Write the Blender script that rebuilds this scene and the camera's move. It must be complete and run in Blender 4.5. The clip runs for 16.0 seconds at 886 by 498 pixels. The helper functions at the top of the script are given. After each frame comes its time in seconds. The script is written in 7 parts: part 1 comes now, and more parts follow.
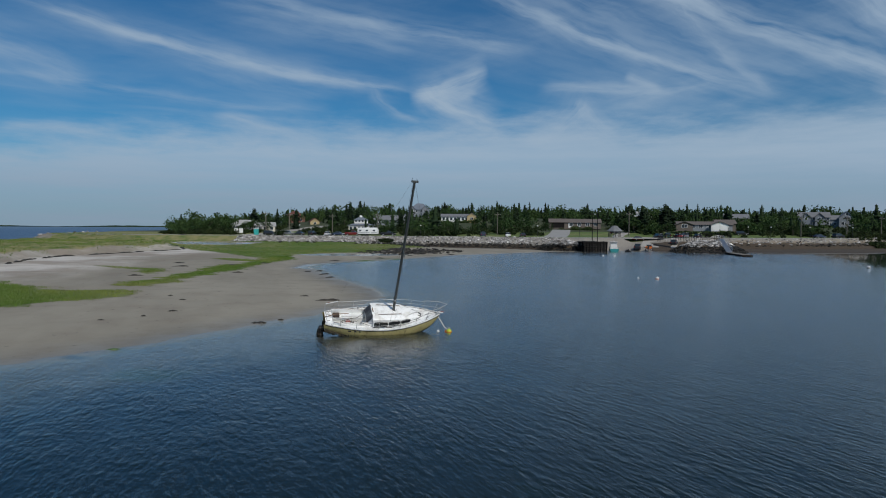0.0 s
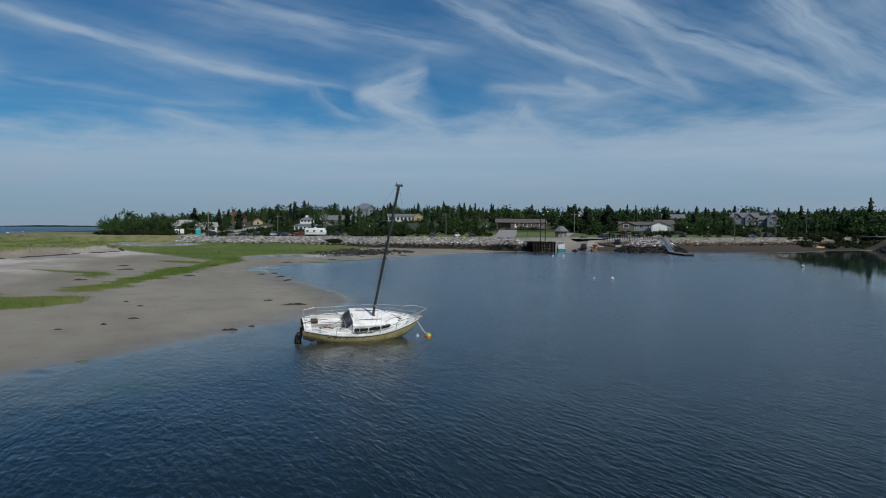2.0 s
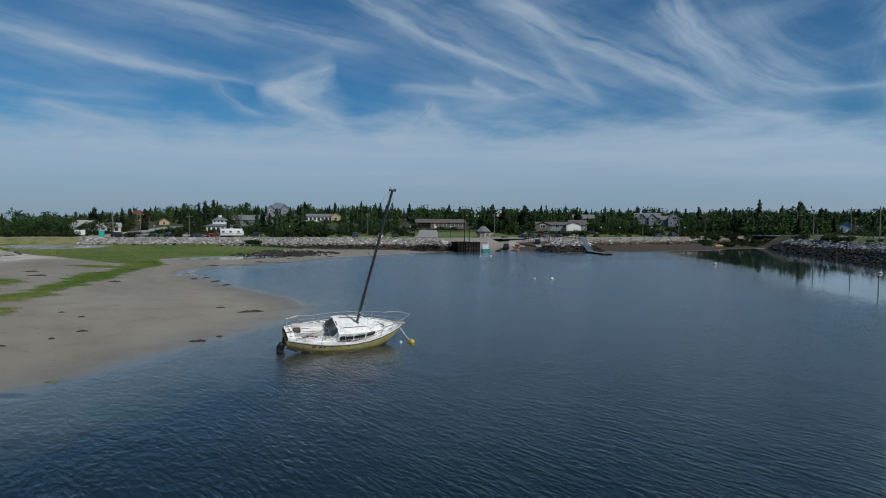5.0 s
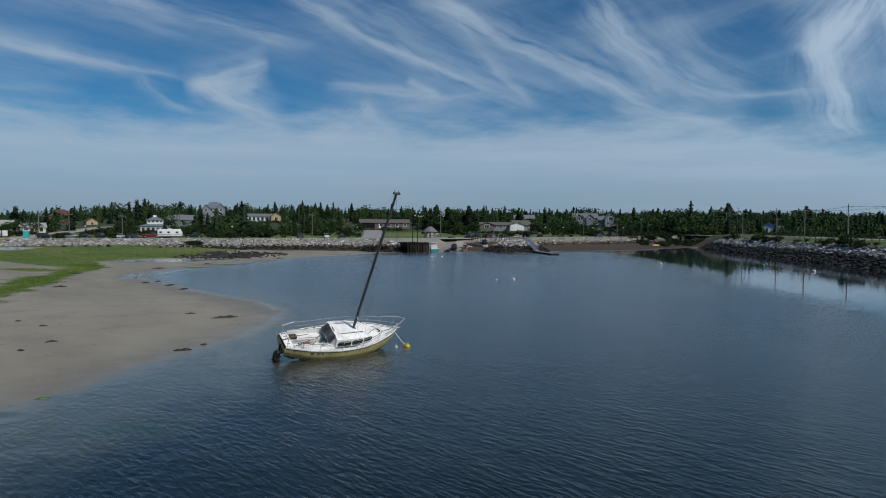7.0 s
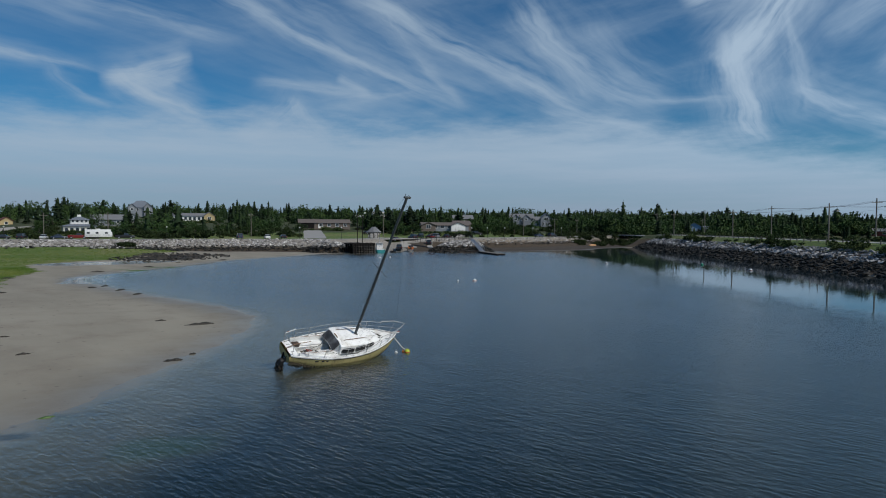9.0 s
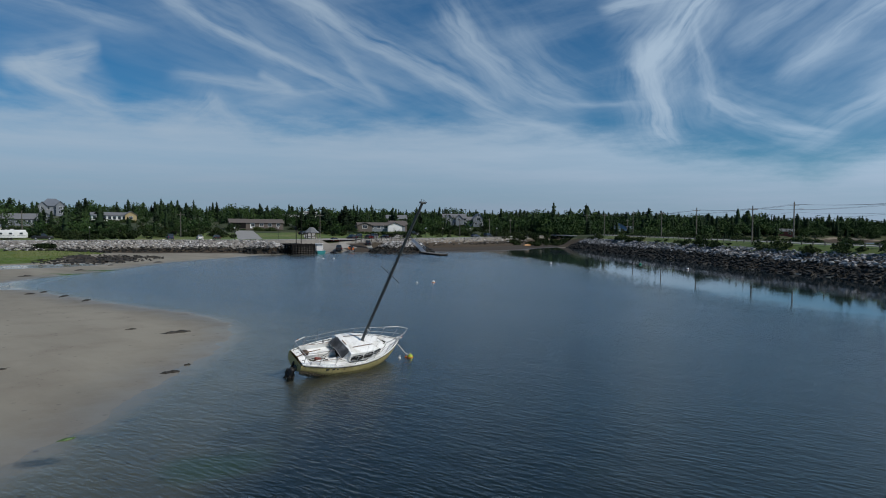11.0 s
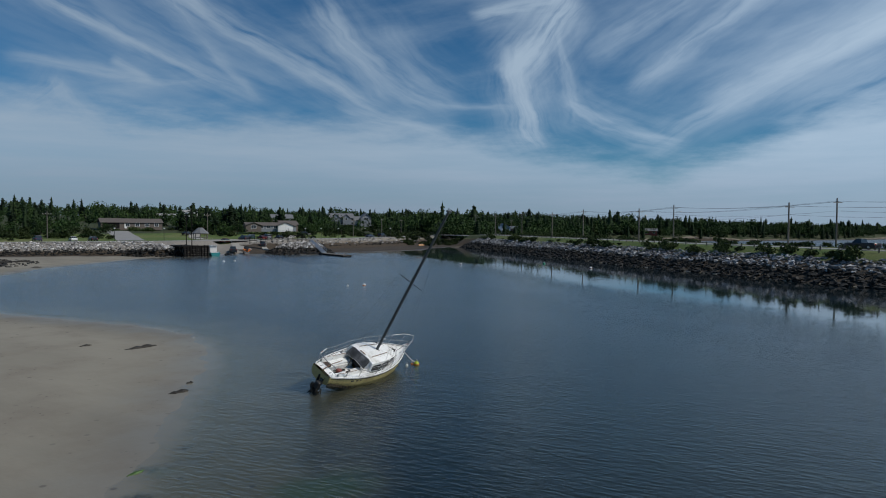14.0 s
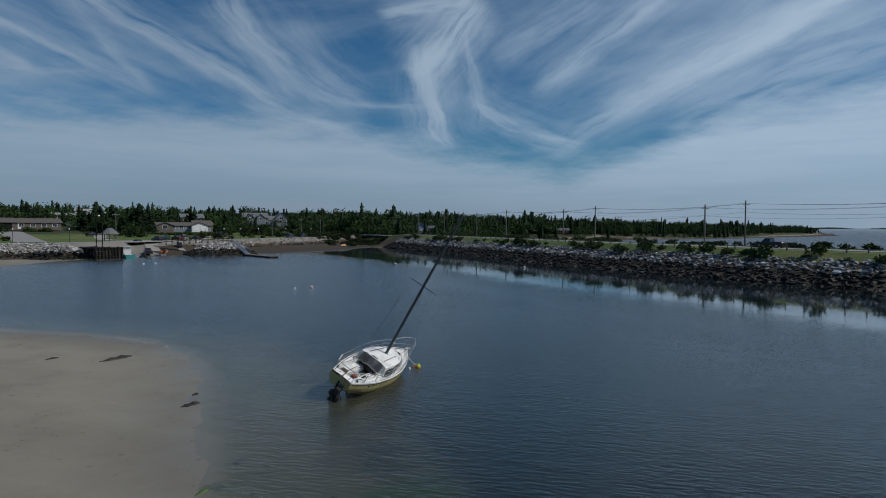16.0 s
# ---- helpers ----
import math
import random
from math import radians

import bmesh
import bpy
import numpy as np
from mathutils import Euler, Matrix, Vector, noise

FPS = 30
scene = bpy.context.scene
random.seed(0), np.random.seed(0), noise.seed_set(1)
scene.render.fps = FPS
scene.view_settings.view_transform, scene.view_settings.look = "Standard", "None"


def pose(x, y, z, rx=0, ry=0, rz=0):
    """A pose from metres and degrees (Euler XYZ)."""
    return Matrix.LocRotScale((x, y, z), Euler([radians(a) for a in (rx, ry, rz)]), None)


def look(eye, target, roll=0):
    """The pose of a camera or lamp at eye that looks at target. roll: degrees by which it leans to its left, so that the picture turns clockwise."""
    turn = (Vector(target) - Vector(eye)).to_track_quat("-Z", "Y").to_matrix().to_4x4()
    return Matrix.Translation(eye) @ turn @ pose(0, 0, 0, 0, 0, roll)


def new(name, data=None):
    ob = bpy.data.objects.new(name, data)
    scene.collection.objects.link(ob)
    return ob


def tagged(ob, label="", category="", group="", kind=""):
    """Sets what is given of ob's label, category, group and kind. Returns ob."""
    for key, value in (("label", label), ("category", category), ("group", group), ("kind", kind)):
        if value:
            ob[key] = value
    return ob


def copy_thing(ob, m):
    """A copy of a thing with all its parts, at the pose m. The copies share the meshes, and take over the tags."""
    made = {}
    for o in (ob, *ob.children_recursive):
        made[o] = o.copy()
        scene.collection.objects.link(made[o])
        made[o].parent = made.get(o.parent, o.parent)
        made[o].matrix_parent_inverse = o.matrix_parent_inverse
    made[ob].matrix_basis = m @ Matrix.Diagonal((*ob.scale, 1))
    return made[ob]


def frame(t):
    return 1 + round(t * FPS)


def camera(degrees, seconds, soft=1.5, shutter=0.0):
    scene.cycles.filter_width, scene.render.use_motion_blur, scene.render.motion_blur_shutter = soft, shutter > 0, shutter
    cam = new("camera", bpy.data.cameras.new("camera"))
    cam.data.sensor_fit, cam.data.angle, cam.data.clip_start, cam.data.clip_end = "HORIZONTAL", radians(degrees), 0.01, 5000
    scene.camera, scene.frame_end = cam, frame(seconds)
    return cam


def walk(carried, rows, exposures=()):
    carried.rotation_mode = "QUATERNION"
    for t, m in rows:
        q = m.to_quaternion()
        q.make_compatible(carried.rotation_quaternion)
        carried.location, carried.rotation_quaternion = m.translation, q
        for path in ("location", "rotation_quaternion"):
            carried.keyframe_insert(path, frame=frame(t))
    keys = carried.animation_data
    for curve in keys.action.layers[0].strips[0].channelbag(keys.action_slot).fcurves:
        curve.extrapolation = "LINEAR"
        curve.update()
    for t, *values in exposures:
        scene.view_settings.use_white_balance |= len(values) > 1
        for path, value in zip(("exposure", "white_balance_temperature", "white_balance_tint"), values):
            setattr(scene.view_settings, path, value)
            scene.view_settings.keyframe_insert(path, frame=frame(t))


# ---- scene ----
cam = camera(70.19, 16.0, soft=1.0)
# seconds, eye (x, y, z), yaw, pitch, roll
ROWS = [
    (0.0, 0.000, 0.000, 6.976, 0.004, -1.953, 0.303),
    (0.5, -0.542, 0.065, 7.050, -1.287, -1.957, 0.298),
    (1.0, -1.137, 0.142, 7.120, -2.592, -1.962, 0.287),
    (1.5, -1.778, 0.235, 7.186, -3.910, -1.967, 0.274),
    (2.0, -2.459, 0.345, 7.249, -5.238, -1.972, 0.258),
    (2.5, -3.176, 0.476, 7.308, -6.577, -1.977, 0.241),
    (3.0, -3.925, 0.628, 7.365, -7.926, -1.982, 0.224),
    (3.5, -4.702, 0.804, 7.419, -9.286, -1.986, 0.209),
    (4.0, -5.506, 1.006, 7.472, -10.657, -1.990, 0.195),
    (4.5, -6.334, 1.234, 7.525, -12.042, -1.994, 0.183),
    (5.0, -7.187, 1.491, 7.577, -13.442, -1.997, 0.174),
    (5.5, -8.062, 1.776, 7.629, -14.858, -2.001, 0.168),
    (6.0, -8.959, 2.092, 7.683, -16.293, -2.004, 0.165),
    (6.5, -9.878, 2.438, 7.738, -17.749, -2.007, 0.165),
    (7.0, -10.820, 2.817, 7.795, -19.230, -2.009, 0.168),
    (7.5, -11.784, 3.228, 7.854, -20.736, -2.013, 0.173),
    (8.0, -12.771, 3.672, 7.916, -22.271, -2.016, 0.181),
    (8.5, -13.779, 4.151, 7.981, -23.837, -2.019, 0.191),
    (9.0, -14.810, 4.664, 8.049, -25.436, -2.023, 0.202),
    (9.5, -15.862, 5.212, 8.121, -27.071, -2.028, 0.215),
    (10.0, -16.934, 5.797, 8.195, -28.743, -2.032, 0.229),
    (10.5, -18.025, 6.417, 8.272, -30.453, -2.038, 0.242),
    (11.0, -19.133, 7.076, 8.352, -32.204, -2.044, 0.255),
    (11.5, -20.256, 7.772, 8.434, -33.995, -2.050, 0.268),
    (12.0, -21.389, 8.508, 8.516, -35.827, -2.057, 0.278),
    (12.5, -22.529, 9.284, 8.599, -37.700, -2.065, 0.287),
    (13.0, -23.670, 10.101, 8.681, -39.612, -2.072, 0.293),
    (13.5, -24.806, 10.961, 8.761, -41.562, -2.080, 0.296),
    (14.0, -25.930, 11.864, 8.837, -43.548, -2.088, 0.295),
    (14.5, -27.033, 12.813, 8.906, -45.567, -2.095, 0.291),
    (15.0, -28.105, 13.810, 8.968, -47.614, -2.102, 0.282),
    (15.5, -29.136, 14.855, 9.020, -49.685, -2.107, 0.268),
    (16.0, -30.112, 15.952, 9.059, -51.775, -2.111, 0.250),
]
# seconds, stops
EXPOSURES = [(0.0, 0.0), (12.0, 0.02), (16.0, -0.26)]
walk(cam, [(t, pose(x, y, z, 0, 0, yaw) @ pose(0, 0, 0, 90 + pitch, 0, 0) @ pose(0, 0, 0, 0, 0, roll)) for t, x, y, z, yaw, pitch, roll in ROWS], EXPOSURES)

# ---- world, sun, exposure ----
SUN_AZ, SUN_EL = 150.0, 43.0          # degrees clockwise from +y, degrees above the horizon


class Ex:
    """A node socket with arithmetic."""
    tree = None

    def __init__(self, sock):
        self.s = sock

    @staticmethod
    def math(op, *args, clamp=False):
        n = Ex.tree.nodes.new("ShaderNodeMath")
        n.operation, n.use_clamp = op, clamp
        for i, a in enumerate(args):
            if isinstance(a, Ex):
                Ex.tree.links.new(a.s, n.inputs[i])
            else:
                n.inputs[i].default_value = a
        return Ex(n.outputs[0])

    def __add__(self, o): return Ex.math("ADD", self, o)
    def __radd__(self, o): return Ex.math("ADD", o, self)
    def __sub__(self, o): return Ex.math("SUBTRACT", self, o)
    def __rsub__(self, o): return Ex.math("SUBTRACT", o, self)
    def __mul__(self, o): return Ex.math("MULTIPLY", self, o)
    def __rmul__(self, o): return Ex.math("MULTIPLY", o, self)
    def __truediv__(self, o): return Ex.math("DIVIDE", self, o)
    def __rtruediv__(self, o): return Ex.math("DIVIDE", o, self)


def wire(tree, value, sock):
    if isinstance(value, Ex):
        tree.links.new(value.s, sock)
    else:
        sock.default_value = value


def ramp01(x, lo, hi, smooth=True):
    n = Ex.tree.nodes.new("ShaderNodeMapRange")
    n.interpolation_type = "SMOOTHSTEP" if smooth else "LINEAR"
    wire(Ex.tree, x, n.inputs["Value"])
    n.inputs["From Min"].default_value, n.inputs["From Max"].default_value = lo, hi
    return Ex(n.outputs["Result"])


def xyz(x, y, z=0.0):
    n = Ex.tree.nodes.new("ShaderNodeCombineXYZ")
    for i, a in enumerate((x, y, z)):
        wire(Ex.tree, a, n.inputs[i])
    return Ex(n.outputs[0])


def split(v):
    n = Ex.tree.nodes.new("ShaderNodeSeparateXYZ")
    wire(Ex.tree, v, n.inputs[0])
    return [Ex(o) for o in n.outputs]


def fuzz(vec, scale, detail=4.0, rough=0.55, lac=2.0, distortion=0.0, color=False):
    n = Ex.tree.nodes.new("ShaderNodeTexNoise")
    if vec is not None:
        wire(Ex.tree, vec, n.inputs["Vector"])
    n.inputs["Scale"].default_value, n.inputs["Detail"].default_value = scale, detail
    n.inputs["Roughness"].default_value, n.inputs["Lacunarity"].default_value = rough, lac
    n.inputs["Distortion"].default_value = distortion
    return Ex(n.outputs["Color" if color else "Fac"])


def cells(vec, scale, feature="F1", out="Distance", flat=False):
    n = Ex.tree.nodes.new("ShaderNodeTexVoronoi")
    if flat:
        n.voronoi_dimensions = "2D"
    n.feature = feature
    wire(Ex.tree, vec, n.inputs["Vector"])
    n.inputs["Scale"].default_value = scale
    return Ex(n.outputs[out])


def blend(fac, a, b, mode="MIX"):
    n = Ex.tree.nodes.new("ShaderNodeMix")
    n.data_type, n.blend_type = "RGBA", mode
    wire(Ex.tree, fac, n.inputs[0])
    for v, sock in ((a, n.inputs[6]), (b, n.inputs[7])):
        if isinstance(v, tuple):
            v = (*v, 1.0) if len(v) == 3 else v
        wire(Ex.tree, v, sock)
    return Ex(n.outputs[2])


def ramp_of(x, stops):
    n = Ex.tree.nodes.new("ShaderNodeValToRGB")
    wire(Ex.tree, x, n.inputs[0])
    e = n.color_ramp.elements
    while len(e) < len(stops):
        e.new(0.5)
    for el, (p, c) in zip(e, stops):
        el.position = p
        el.color = (c, c, c, 1) if isinstance(c, float) else (*c, 1)
    return Ex(n.outputs[0])


world = bpy.data.worlds.new("sky")
scene.world = world
world.use_nodes = True
wt = world.node_tree
wt.nodes.clear()


def dot(vec, a, b, c):
    n = Ex.tree.nodes.new("ShaderNodeVectorMath")
    n.operation = "DOT_PRODUCT"
    Ex.tree.links.new(vec.s, n.inputs[0])
    n.inputs[1].default_value = (a, b, c)
    return Ex(n.outputs["Value"])


def cirrus(p, x0, y0, x1, y1, sag, w, st, seed):
    """One streak of ice cloud from one azimuth and elevation to another, bowed and combed along its way."""
    ln = math.hypot(x1 - x0, y1 - y0)
    dx, dy = (x1 - x0) / ln, (y1 - y0) / ln
    u = dot(p, dx / ln, dy / ln, -(x0 * dx + y0 * dy) / ln)
    v0 = dot(p, -dy, dx, x0 * dy - y0 * dx)
    q = u * (1.0 - u)
    v = Ex.math("MULTIPLY_ADD", q, -4.0 * sag, v0)
    e = v * v * (-1.0 / w ** 2)
    m = Ex.math("EXPONENT", e) * 0.74 + Ex.math("EXPONENT", e * 0.09) * 0.26
    fibre = fuzz(xyz(u * (ln * 0.15), v * 1.1, seed), 1.0, 4.0, 0.55)
    return m * ramp01(q, 0.0, 0.2) * ramp01(fibre, 0.18, 0.76) * st


def build_sky():
    Ex.tree = wt
    tc = wt.nodes.new("ShaderNodeTexCoord")
    gx, gy, gz = split(Ex(tc.outputs["Generated"]))
    az = Ex.math("DEGREES", Ex.math("ARCTAN2", gx, gy))
    el = Ex.math("DEGREES", Ex.math("ARCSINE", gz))
    # a slow warp that frays the edges of the cirrus
    wv = fuzz(xyz(az * 0.09, el * 0.16, 3.0), 1.0, 4.0, 0.6, color=True)
    wx, wy, _ = split(wv)
    azw, elw = az + (wx - 0.5) * 3.4, el + (wy - 0.5) * 1.3
    total = None
    # azimuth and elevation of both ends, bow, half width, strength
    streaks = [
        (-36, 16.8, -0.5, 11.9, -0.45, 0.33, 1.9), (-36, 16.2, -8, 12.4, 0.6, 0.9, 0.36), (-21, 19, 9, 15.1, 0.25, 0.6, 1.0), (-20, 17.6, -2, 15.4, 0.1, 0.9, 0.4),
        (-38, 11.5, -9, 10.2, -0.1, 0.38, 0.8), (-41, 14.2, -28, 11, 0.1, 0.7, 0.9), (-24, 13.6, -9, 11, 0.1, 1.1, 0.36),
        (1.5, 20.9, 29, 10.1, -0.1, 0.5, 1.9), (5, 21.6, 33, 10.6, -0.4, 1.6, 0.62), (15, 21.2, 40, 9.6, -0.25, 0.75, 2.1), (18.8, 19.4, 27.6, 10.2, 0, 0.34, 0.95),
        (-3, 11.6, 4.2, 13.7, -0.35, 0.5, 3.0), (-2.2, 12.7, 4.8, 8.9, -0.35, 0.5, 2.8), (-0.6, 12.1, 3.0, 11.4, 0.1, 0.6, 1.2), (-7, 12.8, -1.2, 9.5, -0.9, 0.26, 1.0),
        (7.4, 7.4, 12.6, 11.5, -0.5, 0.6, 1.3), (11.2, 11.3, 15.2, 7.2, -0.3, 0.6, 1.1), (8, 12.4, 20, 11.3, 0.1, 0.4, 1.1), (14, 11, 24, 12.1, -0.1, 0.42, 1.0), (16, 13.0, 19, 11.6, 0, 0.35, 1.0),
        (31, 20.2, 45, 9.9, -1.0, 1.15, 1.2), (32.5, 19, 39.5, 10.6, -0.3, 0.9, 0.6), (38, 18, 46, 10.6, -0.6, 1.2, 0.5),
        (45.5, 18.0, 54.4, 19.4, 0.2, 0.55, 2.1), (55.6, 20.2, 48.2, 12.4, 0.2, 0.95, 3.7), (49.9, 16.4, 52.8, 6.6, -1.35, 0.72, 3.5),
        (53.6, 18, 55.6, 8.4, -0.3, 0.5, 0.9), (53.2, 11.6, 65.4, 6.9, -0.75, 0.7, 1.5), (59, 5.6, 90, 18.2, 1.5, 0.9, 1.15), (61, 7.5, 90, 20, 0.8, 2.2, 0.4), (59.5, 11, 73, 20.6, 0.1, 0.75, 1.3),
        (65, 9.8, 87, 18, 0.1, 0.8, 1.45), (56, 14, 66, 19.9, 0.1, 1.1, 0.8), (70, 8, 98, 15, 1.4, 2.0, 1.0), (70, 11.4, 92, 20.6, 0.3, 0.9, 1.0),
        (42, 10.8, 50, 10.5, 0.05, 0.22, 1.0), (33.6, 10.5, 45, 7.8, 0.1, 0.55, 1.45), (-36, 7.4, -25, 6.6, 0.1, 0.45, 0.9), (-20, 9.6, -10, 7.2, 0.2, 0.42, 1.1),
    ]
    p = xyz(azw, elw, 1.0)
    for k, row in enumerate(streaks):
        c = cirrus(p, *row, k * 7.3)
        total = c if total is None else total + c
    # the ice layer seen in perspective: long fibres that run together towards one point of the horizon
    flat = Ex.math("MAXIMUM", gz, 0.05)
    lx, ly = gx / flat, gy / flat
    va = radians(54.0)
    wl = fuzz(xyz(lx * 0.22, ly * 0.22, 9.0), 1.0, 3.0, 0.55, color=True)
    w1, w2, _ = split(wl)
    along, across = lx * math.sin(va) + ly * math.cos(va) + (w1 - 0.5) * 3.0, lx * math.cos(va) - ly * math.sin(va) + (w2 - 0.5) * 2.2
    comb = fuzz(xyz(along * 0.2, across * 0.8, 2.0), 1.0, 6.0, 0.56)
    wisps = ramp01(fuzz(xyz(along * 0.3, across * 0.5, 12.0), 1.0, 4.0, 0.55), 0.42, 0.68)
    combed = ramp01(comb, 0.44, 0.70) * ramp01(el, 6.0, 10.0)
    total = total * (0.74 + 0.42 * ramp01(comb, 0.34, 0.66)) + combed * wisps * 0.3
    # thin veil between the streaks
    veil = ramp01(fuzz(xyz(az * 0.045, el * 0.2 - az * 0.03, 5.0), 1.0, 6.0, 0.62), 0.38, 0.85) * 0.3 * ramp01(el, 4.0, 12.0)
    east = ramp01(az, 42.0, 75.0) * ramp01(el, 9.0, 22.0) * (0.25 + 0.5 * ramp01(fuzz(xyz(az * 0.05 - el * 0.05, el * 0.12 + az * 0.04, 6.0), 1.0, 5.0, 0.6), 0.3, 0.7))
    veil = veil * (0.45 + 0.55 * ramp01(az, -12.0, 20.0)) + east * 0.45
    # bank of haze over the horizon, with its own uneven top
    top = ramp_of((az + 40.0) / 140.0, [(0.0, 0.50), (0.12, 0.68), (0.26, 0.74), (0.36, 0.78), (0.45, 0.75), (0.56, 0.76), (0.62, 0.68), (0.68, 0.53), (0.735, 0.42), (0.78, 0.56), (0.83, 0.78), (0.92, 0.9), (1.0, 0.9)]) * 12.5
    fray = fuzz(xyz(az * 0.14, el * 0.55, 8.0), 1.0, 6.0, 0.62)
    bank = 1.0 - ramp01(el - top + (fray - 0.5) * 5.0, -2.6, 1.3)
    low = fuzz(xyz(az * 0.05, el * 0.5, 2.0), 1.0, 5.0, 0.6)
    bank = bank * (0.8 + 0.2 * ramp01(low, 0.3, 0.75))
    cloud = 1.0 - Ex.math("EXPONENT", (total * 0.64 + veil) * -1.35)
    cover = Ex.math("SUBTRACT", 1.0, (1.0 - cloud) * (1.0 - bank * 0.93))
    sky = wt.nodes.new("ShaderNodeTexSky")
    sky.sky_type, sky.sun_disc = "NISHITA", False
    sky.sun_elevation, sky.sun_rotation = radians(SUN_EL), radians(SUN_AZ)
    sky.air_density, sky.dust_density, sky.ozone_density = 1.0, 0.4, 3.0
    blue = blend(1.0, Ex(sky.outputs[0]), SKY_TINT, "MULTIPLY")
    white = blend(ramp01(el, 0.5, 7.0), CLOUD_LOW, CLOUD_HIGH)
    # ice cloud scatters forward: it is brighter towards the sun
    near_sun = 1.0 + 0.36 * ramp01(az, 22.0, 85.0)
    white = blend(1.0, white, xyz(near_sun, near_sun, near_sun), "MULTIPLY")
    col = blend(Ex.math("MINIMUM", cover, 0.95), blue, white)
    bg = wt.nodes.new("ShaderNodeBackground")
    wt.links.new(col.s, bg.inputs["Color"])
    bg.inputs["Strength"].default_value = SKY_STRENGTH
    out = wt.nodes.new("ShaderNodeOutputWorld")
    wt.links.new(bg.outputs[0], out.inputs[0])


SKY_STRENGTH = 0.10
SKY_TINT = (0.150, 0.45, 0.635)
CLOUD_LOW, CLOUD_HIGH = (2.48, 3.15, 4.15), (3.32, 4.3, 5.4)
build_sky()

sun = new("sun", bpy.data.lights.new("sun", "SUN"))
sun.data.energy, sun.data.angle, sun.data.color = 3.0, radians(0.53), (1.0, 0.95, 0.87)
sa, se = radians(SUN_AZ), radians(SUN_EL)
sun.matrix_world = look((60, -250, 260), Vector((60, -250, 260)) - Vector((math.sin(sa) * math.cos(se), math.cos(sa) * math.cos(se), math.sin(se))))

# ---- materials ----


def material(name, color=(0.5, 0.5, 0.5), rough=0.7, metal=0.0, vary=0.12, grain=6.0, bump=0.0, bump_scale=30.0, per_object=0.0, per_island=0.0, spec=None, alt=None):
    """A surface with two scales of variation and fine relief, in object space."""
    m = bpy.data.materials.new(name)
    m.use_nodes = True
    t = m.node_tree
    Ex.tree = t
    p = t.nodes["Principled BSDF"]
    tc = t.nodes.new("ShaderNodeTexCoord")
    vec = Ex(tc.outputs["Object"])
    n1, n2 = fuzz(vec, grain, 5.0, 0.6), fuzz(vec, grain * 0.13, 3.0)
    k = 1.0 + (n1 - 0.5) * (2.2 * vary) + (n2 - 0.5) * (2.2 * vary)
    if per_object:
        oi = t.nodes.new("ShaderNodeObjectInfo")
        k = k + (Ex(oi.outputs["Random"]) - 0.5) * (2 * per_object)
    if per_island:
        ge = t.nodes.new("ShaderNodeNewGeometry")
        k = k + (Ex(ge.outputs["Random Per Island"]) - 0.5) * (2 * per_island)
    base = color
    if alt is not None:
        base = blend(ramp01(n2, 0.4, 0.65), color, alt)
    c = blend(1.0, base, xyz(k, k, k), "MULTIPLY")
    t.links.new(c.s, p.inputs["Base Color"])
    t.links.new((rough + (n1 - 0.5) * 0.2).s, p.inputs["Roughness"])
    p.inputs["Metallic"].default_value = metal
    if spec is not None:
        p.inputs["Specular IOR Level"].default_value = spec
    if bump:
        b = t.nodes.new("ShaderNodeBump")
        b.inputs["Strength"].default_value, b.inputs["Distance"].default_value = 0.8, bump
        t.links.new(fuzz(vec, bump_scale, 4.0, 0.6).s, b.inputs["Height"])
        t.links.new(b.outputs[0], p.inputs["Normal"])
    return m


def pane_material(name, color=(0.03, 0.04, 0.05), rough=0.06):
    m = bpy.data.materials.new(name)
    m.use_nodes = True
    p = m.node_tree.nodes["Principled BSDF"]
    p.inputs["Base Color"].default_value, p.inputs["Roughness"].default_value = (*color, 1), rough
    p.inputs["Specular IOR Level"].default_value = 0.5
    return m


